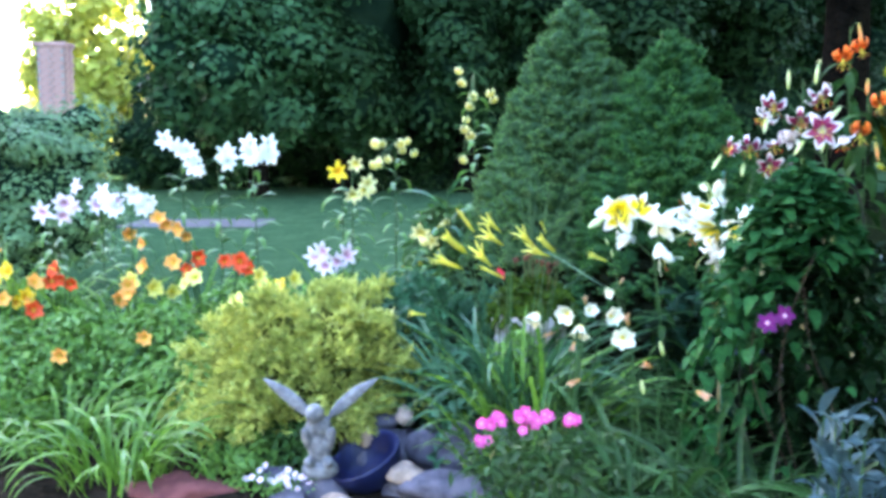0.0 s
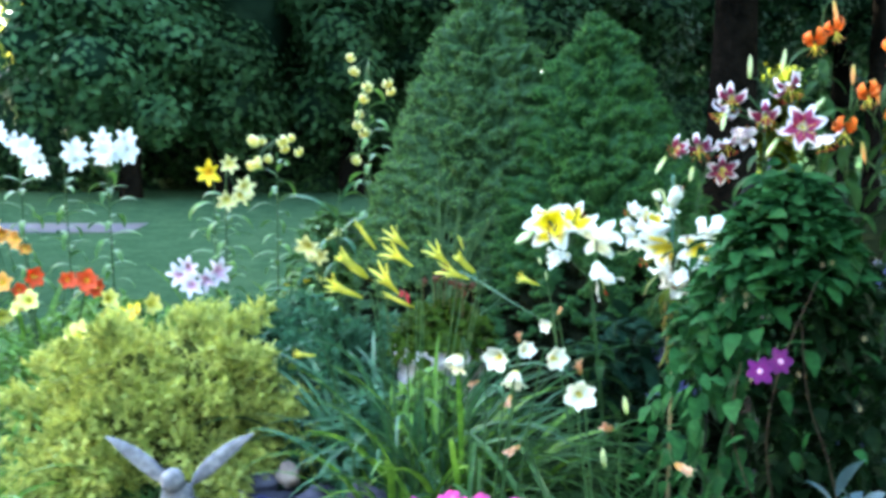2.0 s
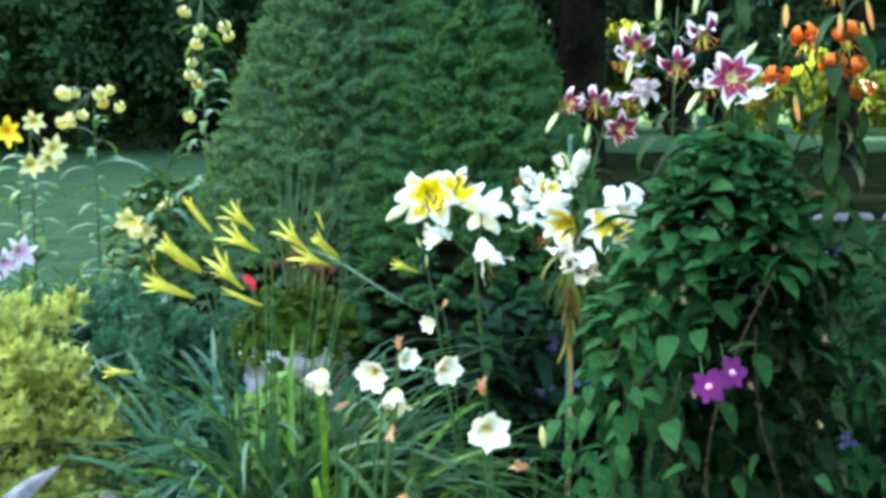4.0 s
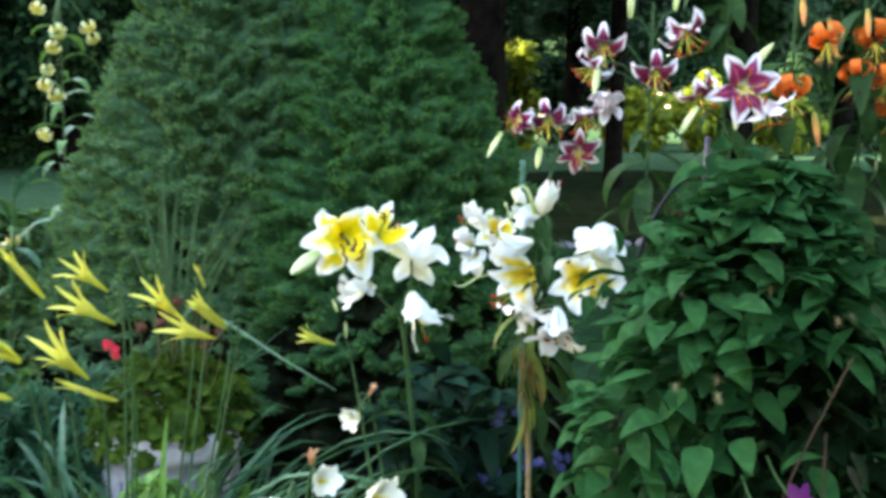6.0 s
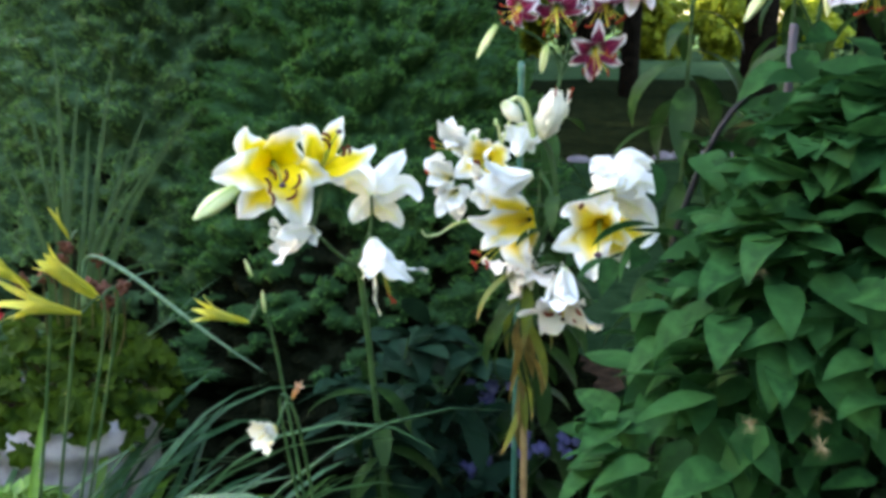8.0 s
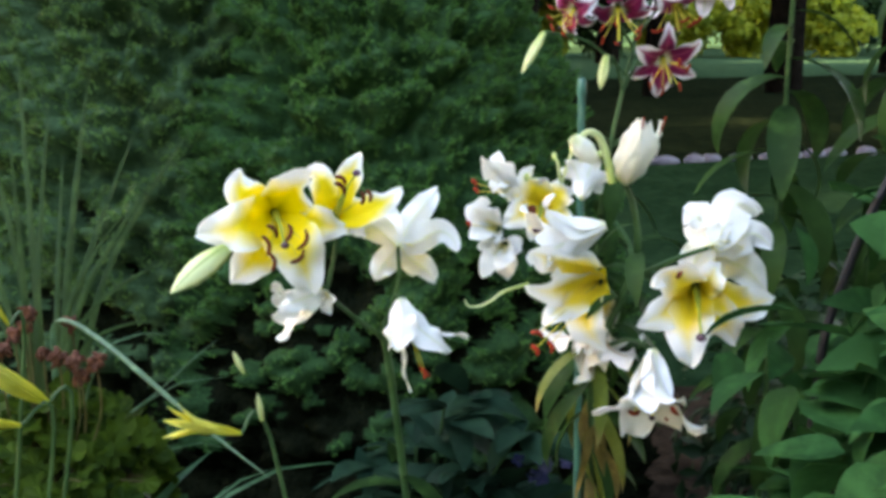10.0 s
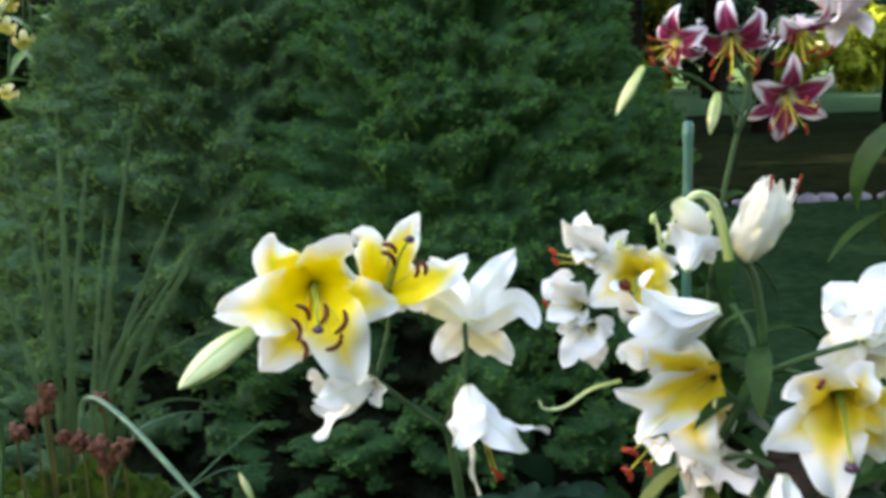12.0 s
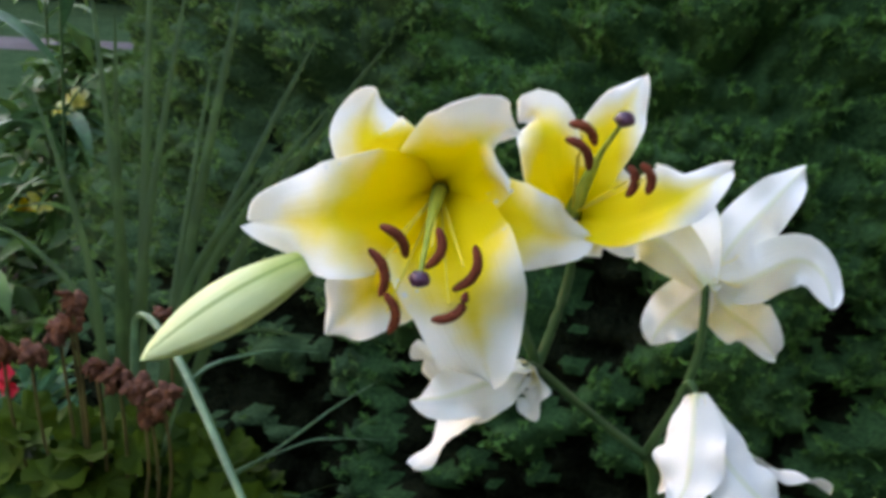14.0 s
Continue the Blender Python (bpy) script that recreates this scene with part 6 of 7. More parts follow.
clump("daylily", "daylily clump with long arching green leaves", "daylily", (0.30, 4.02, 0.04), 80, DAY_LEAVES, 0.16, [], "daylilies", seed=61, size=0.8, wide=(40, 105))
clump("daylily", "daylily clump with long arching green leaves", "daylily", (0.58, 3.76, 0.04), 22, FINE_LEAVES, 0.10, [], "daylilies", seed=62, size=0.85)
SPIDERS = [
    ((0.086, 3.72, 1.059), (-0.7, -0.32, 0.64), "spider_trumpet", 1.0), ((0.072, 3.72, 1.002), (-0.87, -0.28, 0.41), "spider", 1.0), ((0.188, 3.85, 0.992), (-0.61, -0.39, 0.69), "spider_curled", 1.0),
    ((0.122, 3.95, 1.117), (-0.57, -0.26, 0.78), "spider_bud", 1.05), ((0.233, 4.05, 1.106), (-0.72, -0.3, 0.63), "spider_curled", 0.85), ((0.238, 3.95, 1.064), (-0.79, -0.28, 0.54), "spider_curled", 0.95),
    ((0.364, 4.0, 1.056), (-0.68, -0.36, 0.64), "spider_curled", 0.9), ((0.425, 4.0, 1.015), (-0.85, -0.3, 0.35), "spider_curled", 0.95), ((0.45, 4.03, 1.026), (-0.68, -0.29, 0.67), "spider_trumpet", 0.85), ((0.234, 3.85, 0.951), (-0.87, -0.27, 0.42), "spider_bud", 1.0), ((0.416, 4.08, 1.10), (-0.35, -0.4, 0.85), "spider_bud", 0.55)]
spider = clump("daylily", "daylily clump with narrow leaves and spidery yellow flowers", "daylily", (0.27, 4.05, 0.04), 170, FINE_LEAVES, 0.24,
               SPIDERS, "yellow spider daylilies", 0.003, 1.1, 7, wide=(-60, 75))
spider2 = clump("daylily", "single daylily stalk with a yellow flower and a pale fading one", "daylily", (0.86, 3.86, 0.04), 10, FINE_LEAVES, 0.10,
                [((0.640, 3.93, 1.005), (-0.85, -0.25, 0.35), "spider", 0.68), ((0.648, 3.79, 0.905), (-0.7, -0.4, -0.1), "cream", 0.6), ((0.675, 3.82, 0.93), (0.3, -0.3, 0.8), "spent", 0.5)], "yellow spider daylilies", 0.003, 0.9, 8)
for b, e in (((0.66, 3.92, 1.02), (0.655, 3.91, 1.055)), ((0.645, 3.93, 1.07), (0.635, 3.93, 1.095))):
    bud(spider2, b, e, 0.006, BUD_SKIN)

clump("daylily", "lush daylily clump with broad light green arching leaves", "daylily", (-1.38, 4.15, 0.04), 80, LIGHT_LEAVES, 0.22, [], "light green daylilies", seed=9, size=0.92)
clump("daylily", "lush daylily clump with broad light green arching leaves", "daylily", (-1.75, 4.55, 0.04), 80, LIGHT_LEAVES, 0.22, [((-1.73, 4.5, 0.50), FRONT, "apricot", 0.9), ((-1.42, 4.75, 0.53), FRONT, "apricot", 0.9)], "light green daylilies", seed=10, size=0.92)
clump("daylily", "lush daylily clump with broad light green arching leaves", "daylily", (-2.2, 4.4, 0.04), 70, LIGHT_LEAVES, 0.22, [], "light green daylilies", seed=21, size=0.9)
LEFT = [
    ((-1.35, 5.75, 0.04), [((-1.359, 5.5, 0.827), "red"), ((-1.20, 5.5, 0.80), "red"), ((-1.112, 5.5, 0.80), "red"), ((-1.47, 5.5, 0.79), "apricot"), ((-1.33, 5.4, 0.72), "lemon")]),
    ((-0.92, 5.4, 0.04), [((-0.965, 5.2, 0.763), "lemon"), ((-0.95, 5.1, 0.70), "lemon"), ((-0.759, 5.0, 0.777), "lemon"), ((-0.80, 5.02, 0.73), "yellow"), ((-0.996, 4.9, 0.651), "lemon"), ((-0.90, 4.92, 0.60), "lemon")]),
    ((-1.75, 5.65, 0.04), [((-1.697, 5.5, 0.70), "lemon"), ((-1.62, 5.5, 0.77), "apricot"), ((-1.70, 5.45, 0.63), "apricot"), ((-1.60, 5.48, 0.66), "lemon")]),
    ((-2.15, 5.65, 0.04), [((-2.105, 5.5, 0.752), "red"), ((-2.16, 5.5, 0.70), "red"), ((-2.25, 5.5, 0.68), "apricot"), ((-2.30, 5.48, 0.60), "yellow"), ((-2.22, 5.4, 0.55), "red")]),
    ((-2.45, 5.5, 0.04), [((-2.374, 5.4, 0.60), "apricot"), ((-2.45, 5.5, 0.85), "apricot"), ((-2.35, 5.45, 0.75), "yellow")]),
    ((-1.55, 6.5, 0.04), [((-1.80, 6.4, 0.95), "apricot"), ((-1.66, 6.4, 0.90), "apricot"), ((-2.0, 6.4, 0.86), "apricot")]),
]
for n, (base, fl) in enumerate(LEFT):
    clump("daylily", "daylily clump with " + {"red": "orange-red", "lemon": "lemon yellow", "apricot": "apricot"}[fl[0][1]] + " flowers among light green leaves", "daylily", base, 46, LIGHT_LEAVES, 0.16,
          [(p, (RNG.uniform(-1.0, 1.0), -0.8, RNG.uniform(-0.1, 0.7)), k, RNG.uniform(1.0, 1.35)) for p, k in fl] +
          [((p[0] + RNG.uniform(-0.10, 0.10), p[1] + RNG.uniform(-0.1, 0.2), p[2] - RNG.uniform(0.0, 0.10)), (RNG.uniform(-1.0, 1.0), -0.7, RNG.uniform(-0.3, 0.5)), k, RNG.uniform(0.8, 1.1)) for p, k in fl], "mixed daylilies", seed=30 + n, size=0.95)


# ---- far lilies behind the bed ----
FAR_LEAVES = [blade_mesh("leaf", LEAF_FAR, 0.12, 0.024, "lance", 35, d, 0.2, 6, c) for d, c in ((85, 0.3), (110, -0.3), (60, 0.1))]


def far_lily(label, base, top, kind, flowers, leaf_n, seed, spread_xy=0.1, axis_z=0.0, group="far lilies"):
    r = random.Random(seed)
    ob = thing("lily_plant", label, "lily", base, group)
    line = [base, ((base[0] + top[0]) / 2, (base[1] + top[1]) / 2, top[2] * 0.5), top]
    piece("stem", stem_mesh(line, 0.006, 0.003), ob)
    for p in flowers:
        ax = (p[0] - top[0] + r.uniform(-0.04, 0.04), -0.12 + (p[1] - top[1]), axis_z * 0.12 + r.uniform(-0.04, 0.04))
        piece("pedicel", stem_mesh([top, (Vector(top) + Vector(p)) / 2 + Vector((0, 0, 0.02)), p], 0.0025, 0.002), ob)
        piece("flower", DAY_FLOWER[kind], ob, facing(p, ax, r.uniform(0, 60), r.uniform(0.85, 1.15)))
    leafy(ob, line, 0.25, top[2] - 0.12, int(leaf_n * 1.3), 1.35, FAR_LEAVES, seed)
    return ob


def ring_of(top, n, rx, rz, seed):
    r = random.Random(seed)
    return [(top[0] + r.uniform(-rx, rx), top[1] - 0.05 + r.uniform(-0.08, 0.05), top[2] + r.uniform(-rz, rz * 0.7)) for _ in range(n)]


WL = "tall lily topped with pure white flowers"
for top, n, rx, rz in (((-1.68, 6.5, 1.42), 5, 0.09, 0.08), ((-1.45, 6.52, 1.33), 5, 0.10, 0.07), ((-1.22, 6.5, 1.40), 8, 0.12, 0.12)):
    far_lily(WL, (top[0] + 0.03, top[1] + 0.05, 0.03), top, "white_lily", ring_of(top, n, rx, rz, int(top[0] * -100)), 26, int(top[0] * -10))
for top, n in (((-2.45, 6.3, 1.06), 4), ((-1.95, 6.3, 1.10), 8), ((-2.15, 6.35, 1.12), 4)):
    far_lily("lily with pale pink and white flowers", (top[0], top[1] + 0.05, 0.03), top, "pink_lily" if n == 4 else "white_lily", ring_of(top, n, 0.13, 0.09, int(top[0] * -77)), 24, int(top[0] * -11))
far_lily("lily with one golden and several pale yellow flowers", (-0.56, 6.25, 0.03), (-0.56, 6.24, 1.27), "pale_lily", [(-0.53, 6.18, 1.32), (-0.49, 6.2, 1.15), (-0.55, 6.16, 1.13), (-0.47, 6.2, 1.19)], 30, 91)
far_lily("lily with one golden and several pale yellow flowers", (-0.62, 6.3, 0.03), (-0.62, 6.25, 1.25), "gold_lily", [(-0.636, 6.19, 1.27)], 20, 92)
far_lily("lily with nodding pale yellow flowers", (-0.30, 6.45, 0.03), (-0.30, 6.43, 1.45), "turk", ring_of((-0.30, 6.42, 1.38), 11, 0.15, 0.10, 93), 26, 93, axis_z=-0.8)
far_lily("tall lily with hanging pale yellow recurved flowers", (0.20, 6.2, 0.03), (0.19, 6.2, 1.88), "turk", [(0.11, 6.17, 1.80), (0.16, 6.15, 1.66), (0.14, 6.18, 1.58), (0.18, 6.15, 1.72), (0.29, 6.17, 1.74), (0.31, 6.2, 1.70), (0.13, 6.16, 1.52), (0.17, 6.2, 1.48), (0.12, 6.17, 1.34), (0.09, 6.15, 1.87)], 40, 94, axis_z=-0.9)
far_lily("lily with pale lilac-pink star flowers", (-0.64, 5.65, 0.03), (-0.65, 5.63, 0.83), "pink_lily", [(-0.70, 5.58, 0.82), (-0.60, 5.58, 0.80), (-0.66, 5.56, 0.86), (-0.55, 5.6, 0.83), (-0.65, 5.56, 0.77)], 18, 95)
far_lily("lily with two nodding pale yellow flowers", (-0.06, 5.42, 0.03), (-0.07, 5.40, 0.97), "pale_lily", [(-0.105, 5.36, 0.985), (-0.07, 5.37, 0.945)], 18, 97, axis_z=-0.7)
far_lily("lily with two nodding small yellow flowers", (0.03, 5.74, 0.03), (0.02, 5.73, 1.02), "turk", [(-0.014, 5.70, 0.97), (0.02, 5.70, 1.002)], 18, 96, axis_z=-0.7)
far_lily("lily stem with a fading apricot flower", (-0.08, 5.52, 0.03), (-0.08, 5.48, 0.99), "spent", [(-0.085, 5.45, 0.965), (-0.07, 5.44, 0.95)], 12, 97, axis_z=-0.9)


corn = thing("tall_perennial", "tall blue-green plant with long arching leaves beside the spruce", "perennial", (0.0, 5.62, 0.03))
CORN = [blade_mesh("leaf", LEAF_TEAL_STRAP, 0.34, 0.036, "lance", 58, d, 0.3, 9, c) for d, c in ((105, 0.3), (125, -0.3), (85, 0.1))]
for dx, dy, h in ((0.0, 0.0, 1.22), (0.09, 0.06, 1.05), (-0.07, 0.10, 0.98), (0.17, 0.02, 0.92)):
    line = [(0.0 + dx, 5.62 + dy, 0.03), (0.01 + dx, 5.62 + dy, h * 0.5), (0.03 + dx, 5.60 + dy, h)]
    piece("stalk", stem_mesh(line, 0.006, 0.003), corn)
    leafy(corn, line, 0.30, h, 11, 0.9, CORN, 60 + int(h * 100))

# ---- shrubs and low plants ----
def sprig_shrub(name, label, category, base, radii, count, mat, core_mat, seed, leaf=0.035, up=0.6, wide=0.15, n=64, low=-0.75):
    """A feathery shrub: short sprigs of fine blades over an uneven body."""
    rng = np.random.default_rng(seed)
    ob = thing(name, label, category, base)
    c = np.array(base) + np.array([0, 0, radii[2] * 0.75])
    tips, mids = [], []
    for i in range(n):
        w, e = 2.39996 * i + rng.uniform(-0.4, 0.4), min(0.985, 1 - 1.5 * (i + 0.5) / n + rng.uniform(-0.1, 0.1))
        k = math.sqrt(max(0, 1 - e * e)) if e > 0 else 1.0
        f = rng.uniform(0.62, 1.32) * (1 + 0.10 * math.sin(2 * w + seed))
        tip = np.array((radii[0] * f * k * math.cos(w), radii[1] * f * k * math.sin(w), radii[2] * f * max(e, low)))
        tips.append(c + tip)
        mids.append(c + tip * 0.5 + np.array((0, 0, 0.05)))
    heads, mids = np.array(tips), np.array(mids)
    pick = rng.integers(0, n, count)
    s = rng.uniform(0.0, 1.0, (count, 1)) ** 0.75
    P = mids[pick] * (1 - s) + heads[pick] * s - np.array((0, 0, 0.05)) * s * s
    P = P + rng.normal(size=P.shape) * (0.014 + 0.035 * (1 - s)) * (radii[0] / 0.5)
    D = (heads[pick] - c) / np.array(radii)
    D /= np.linalg.norm(D, axis=1)[:, None]
    D = D + np.array([0, 0, up]) * (1 - s) + 0.5 * rng.normal(size=D.shape)
    D /= np.linalg.norm(D, axis=1)[:, None]
    size = rng.uniform(0.12, 0.22, n)
    heads = mids
    per = 7
    dd = np.repeat(D, per, axis=0) + 0.55 * rng.normal(size=(count * per, 3))
    dd /= np.linalg.norm(dd, axis=1)[:, None]
    p = np.repeat(P, per, axis=0) + np.repeat(D, per, axis=0) * rng.uniform(0, leaf * 1.3, (count * per, 1))
    side = np.cross(dd, rng.normal(size=dd.shape))
    side /= np.linalg.norm(side, axis=1)[:, None]
    ln = rng.uniform(0.5, 1.2, (count * per, 1)) * leaf
    w = leaf * wide
    V = np.stack([p - side * w, p + side * w, p + dd * ln], axis=1).reshape(-1, 3)
    piece("foliage", tagged_mesh("foliage", V, np.arange(len(V)).reshape(-1, 3), mat), ob)
    # dark bodies inside the shrub, shade for the gaps held in their colour
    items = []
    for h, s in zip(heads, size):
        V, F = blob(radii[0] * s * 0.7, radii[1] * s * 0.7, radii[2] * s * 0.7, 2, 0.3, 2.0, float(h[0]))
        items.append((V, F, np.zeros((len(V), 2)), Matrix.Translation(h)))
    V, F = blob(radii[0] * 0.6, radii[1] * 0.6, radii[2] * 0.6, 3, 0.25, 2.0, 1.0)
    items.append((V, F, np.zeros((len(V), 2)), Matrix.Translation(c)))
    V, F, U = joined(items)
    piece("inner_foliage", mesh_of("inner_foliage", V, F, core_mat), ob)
    return ob


sprig_shrub("golden_cypress", "feathery golden-yellow thread cypress shrub", "shrub", (-0.62, 4.62, 0.03), (0.54, 0.38, 0.42), 11000, GOLD, GOLD_GAP_SHADE, 81, 0.034, wide=0.24, n=135, low=-0.12)
sprig_shrub("feathery_plant", "soft blue-green feathery perennial", "perennial", (0.02, 4.75, 0.03), (0.30, 0.28, 0.42), 2200, LEAF_TEAL, PLANT_GAP_SHADE, 82, 0.05)
sprig_shrub("feathery_plant", "soft blue-green feathery perennial", "perennial", (-0.30, 5.35, 0.03), (0.34, 0.28, 0.40), 2200, LEAF_TEAL, PLANT_GAP_SHADE, 83, 0.05)


def leafy_mound(label, base, radii, count, size, mat, seed, name="perennial", ratio=0.4, category="perennial", upright=0.3):
    rng = np.random.default_rng(seed)
    ob = thing(name, label, category, base)
    a = rng.uniform(0, 2 * math.pi, count)
    z = rng.uniform(0.02, 1, count)
    k = np.sqrt(np.clip(1 - z ** 2.5, 0, 1)) * rng.uniform(0.55, 1.0, count) * (1 + 0.2 * np.sin(a * 5 + seed))
    d = np.stack([np.cos(a) * k, np.sin(a) * k, z], axis=1)
    P = np.array(base) + d * np.array(radii)
    V, F = leaf_cloud(P, d + np.array([0, 0, upright]), size, ratio, 0.4, rng, 0.5)
    piece("foliage", mesh_of("foliage", V, F, mat, smooth=False), ob)
    for i in range(9):
        w = 2.4 * i
        q = (0.3 + 0.5 * ((i * 7) % 9) / 9)
        top = (base[0] + radii[0] * q * math.cos(w), base[1] + radii[1] * q * math.sin(w), base[2] + radii[2] * (1 - 0.5 * q))
        piece("stem", stem_mesh([base, (base[0] * 0.6 + top[0] * 0.4, base[1] * 0.6 + top[1] * 0.4, base[2] + radii[2] * 0.4), top], 0.004, 0.002, None, 3, 5), ob)
    return ob


for n, (x, y, rx, h, mat, cnt, sz) in enumerate((
    (0.32, 4.24, 0.17, 0.62, LEAF_MASS, 700, 0.06), (0.12, 4.3, 0.2, 0.55, LEAF_TEAL, 700, 0.06), (0.55, 4.28, 0.14, 0.5, LEAF_MASS, 400, 0.06), (-1.15, 4.75, 0.38, 0.46, LEAF_MASS, 900, 0.05), (-0.75, 5.05, 0.42, 0.6, LEAF_MASS, 900, 0.06), (-1.45, 5.2, 0.45, 0.58, LEAF_MASS, 900, 0.06), (-1.9, 5.2, 0.45, 0.55, LEAF_MASS, 900, 0.06),
    (-2.4, 5.1, 0.45, 0.55, LEAF_MASS, 800, 0.06), (-0.68, 4.30, 0.2, 0.22, LEAF_MID, 500, 0.045), (-0.86, 4.2, 0.2, 0.2, LEAF_MASS, 500, 0.045), (-0.05, 5.3, 0.4, 0.6, LEAF_MASS, 800, 0.07),
    (-1.1, 5.9, 0.5, 0.62, LEAF_MASS, 900, 0.07), (-2.4, 6.05, 0.45, 0.6, LEAF_MASS, 900, 0.07), (-3.0, 5.9, 0.45, 0.7, LEAF_MASS, 900, 0.07), (0.1, 6.1, 0.4, 0.7, LEAF_MASS, 900, 0.08), (0.0, 5.85, 0.32, 1.05, LEAF_MID, 900, 0.09),
    # the mounds on the right use the shade-darkened leaf colour
    (1.85, 4.2, 0.45, 0.42, LEAF_MASS_SHADED, 1000, 0.08), (2.3, 4.5, 0.5, 0.5, LEAF_MASS_SHADED, 1000, 0.08), (2.5, 4.9, 0.6, 0.8, LEAF_MASS_SHADED, 1200, 0.08), (-2.2, 4.7, 0.4, 0.4, LEAF_MASS, 800, 0.06), (-2.75, 4.9, 0.4, 0.45, LEAF_MASS, 800, 0.06),
)):
    leafy_mound("leafy green perennial filling the bed", (x, y, 0.03), (rx, rx, h), int(cnt * 1.6), sz, mat, 200 + n)

TEAL_STRAPS = upright_set(LEAF_TEAL_STRAP, 0.92, 0.020, 9, 14)
TALL_LIGHT = upright_set(LEAF_DAY_LIGHT, 0.78, 0.022, 9, 15)
for n, (x, y, cnt, sz, fan) in enumerate(((0.20, 4.22, 90, 1.0, (-60, 150)), (0.33, 4.22, 110, 1.0, None), (0.44, 4.2, 45, 0.85, None), (0.02, 4.55, 80, 0.85, (10, 170)))):
    clump("daylily", "daylily clump with blue-green arching leaves before the planter", "daylily", (x, y, 0.04), cnt, TEAL_STRAPS, 0.12, [], "blue-green daylilies", seed=70 + n, size=sz, wide=fan)
for n, (x, y, cnt, sz) in enumerate(((0.20, 4.02, 34, 0.92), (0.38, 4.12, 26, 0.95), (0.46, 3.98, 30, 0.98), (0.34, 3.92, 24, 0.95))):
    clump("daylily", "daylily clump with upright fresh green leaves beside the planter", "daylily", (x, y, 0.04), cnt, TALL_LIGHT, 0.1, [], "fresh green daylilies", seed=80 + n, size=sz)
for n, (x, y, sz) in enumerate(((-2.75, 5.75, 1.0), (-2.5, 6.15, 1.1), (-1.95, 5.85, 1.0), (-1.5, 6.0, 1.0), (-1.05, 5.75, 0.95), (-0.6, 5.95, 0.9), (-3.2, 6.1, 1.1), (-0.25, 5.9, 0.95))):
    extra = [((-0.225, 5.95, 0.69), FRONT, "yellow", 0.7), ((-0.06, 5.7, 0.79), FRONT, "lemon", 0.6), ((-0.14, 5.8, 0.74), (0.5, -0.8, 0.2), "yellow", 0.6)] if x == -0.25 else []
    clump("daylily", "daylily clump with light green arching leaves behind other flowers", "daylily", (x, y, 0.04), 60, TALL_LIGHT, 0.2, extra, "back row daylilies", seed=170 + n, size=sz)

# dark-leaved plant under the lilies
peony = thing("peony", "dark green peony foliage in shade beneath the lilies", "perennial", (1.02, 4.52, 0.03))
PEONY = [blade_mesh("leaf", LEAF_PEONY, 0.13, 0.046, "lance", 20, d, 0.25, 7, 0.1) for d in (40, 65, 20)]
rp = random.Random(44)
for i in range(30):
    a = rp.uniform(170, 370)
    x = 0.90 + 0.30 * rp.random() ** 0.9 + (0.12 if i % 4 == 0 else 0.0)
    top = Vector((x, 4.50 + 0.12 * math.sin(radians(a)) * rp.uniform(0.4, 1.2), rp.uniform(0.36, 0.84) - max(0.0, x - 1.1) * 0.6))
    piece("stalk", stem_mesh([(1.02, 4.52, 0.03), (1.02 + (top.x - 1.02) * 0.4, 4.5, top.z * 0.6), top], 0.004, 0.0025), peony)
    for j in range(9):
        p = top - Vector((0, 0, 0.02 * (j // 2)))
        piece("leaf", rp.choice(PEONY), peony, placed(p, a + (j - 4) * 32 + rp.uniform(-12, 12), rp.uniform(-35, 30), rp.uniform(-30, 30), rp.uniform(0.7, 1.15)))

blue = thing("blue_flowers", "low plant with clusters of small violet-blue flowers", "flower", (1.22, 4.42, 0.03))
BLUE_FL = whole_flower("flower", BLUE_FLOWER, BLUE_FLOWER, 5, 0.014, 0.012, 60, 95, power=1.0, cup=0.1, ruffle=0.05, seg=3, cols=2)
for cx, cy, cz, n in ((1.209, 4.40, 0.68, 10), (1.27, 4.35, 0.56, 8), (1.36, 4.36, 0.55, 8), (1.17, 4.38, 0.52, 6)):
    piece("stem", stem_mesh([(1.22, 4.42, 0.03), (1.21, 4.42, cz * 0.6), (cx, cy, cz)], 0.003, 0.002), blue)
    for _ in range(n):
        piece("flower", BLUE_FL, blue, facing((cx + RNG.gauss(0, 0.018), cy + RNG.gauss(0, 0.012), cz + RNG.gauss(0, 0.016)), (RNG.uniform(-0.5, 0.5), -1, RNG.uniform(-0.2, 0.8)), RNG.uniform(0, 70)))
blue2 = thing("blue_flowers", "low plant with small violet-blue flowers beside the clematis", "flower", (1.75, 3.85, 0.03))
for cx, cy, cz, n in ((1.70, 3.95, 0.44, 7), (1.80, 3.95, 0.45, 6), (1.86, 3.95, 0.42, 5), (1.60, 3.55, 1.09, 5), (1.95, 3.9, 0.46, 6)):
    piece("stem", stem_mesh([(1.75, 3.85, 0.03), (1.74, 3.86, cz * 0.6), (cx, cy, cz)], 0.003, 0.002), blue2)
    for _ in range(n):
        piece("flower", BLUE_FL, blue2, facing((cx + RNG.gauss(0, 0.015), cy + RNG.gauss(0, 0.012), cz + RNG.gauss(0, 0.012)), (RNG.uniform(-0.5, 0.5), -1, RNG.uniform(-0.2, 0.8)), RNG.uniform(0, 70)))

# pink dianthus at the front
pinks = thing("dianthus", "low leafy plant with bright magenta-pink flowers", "flower", (0.26, 3.0, 0.03))
rng = np.random.default_rng(61)
a = rng.uniform(0, 2 * math.pi, 900)
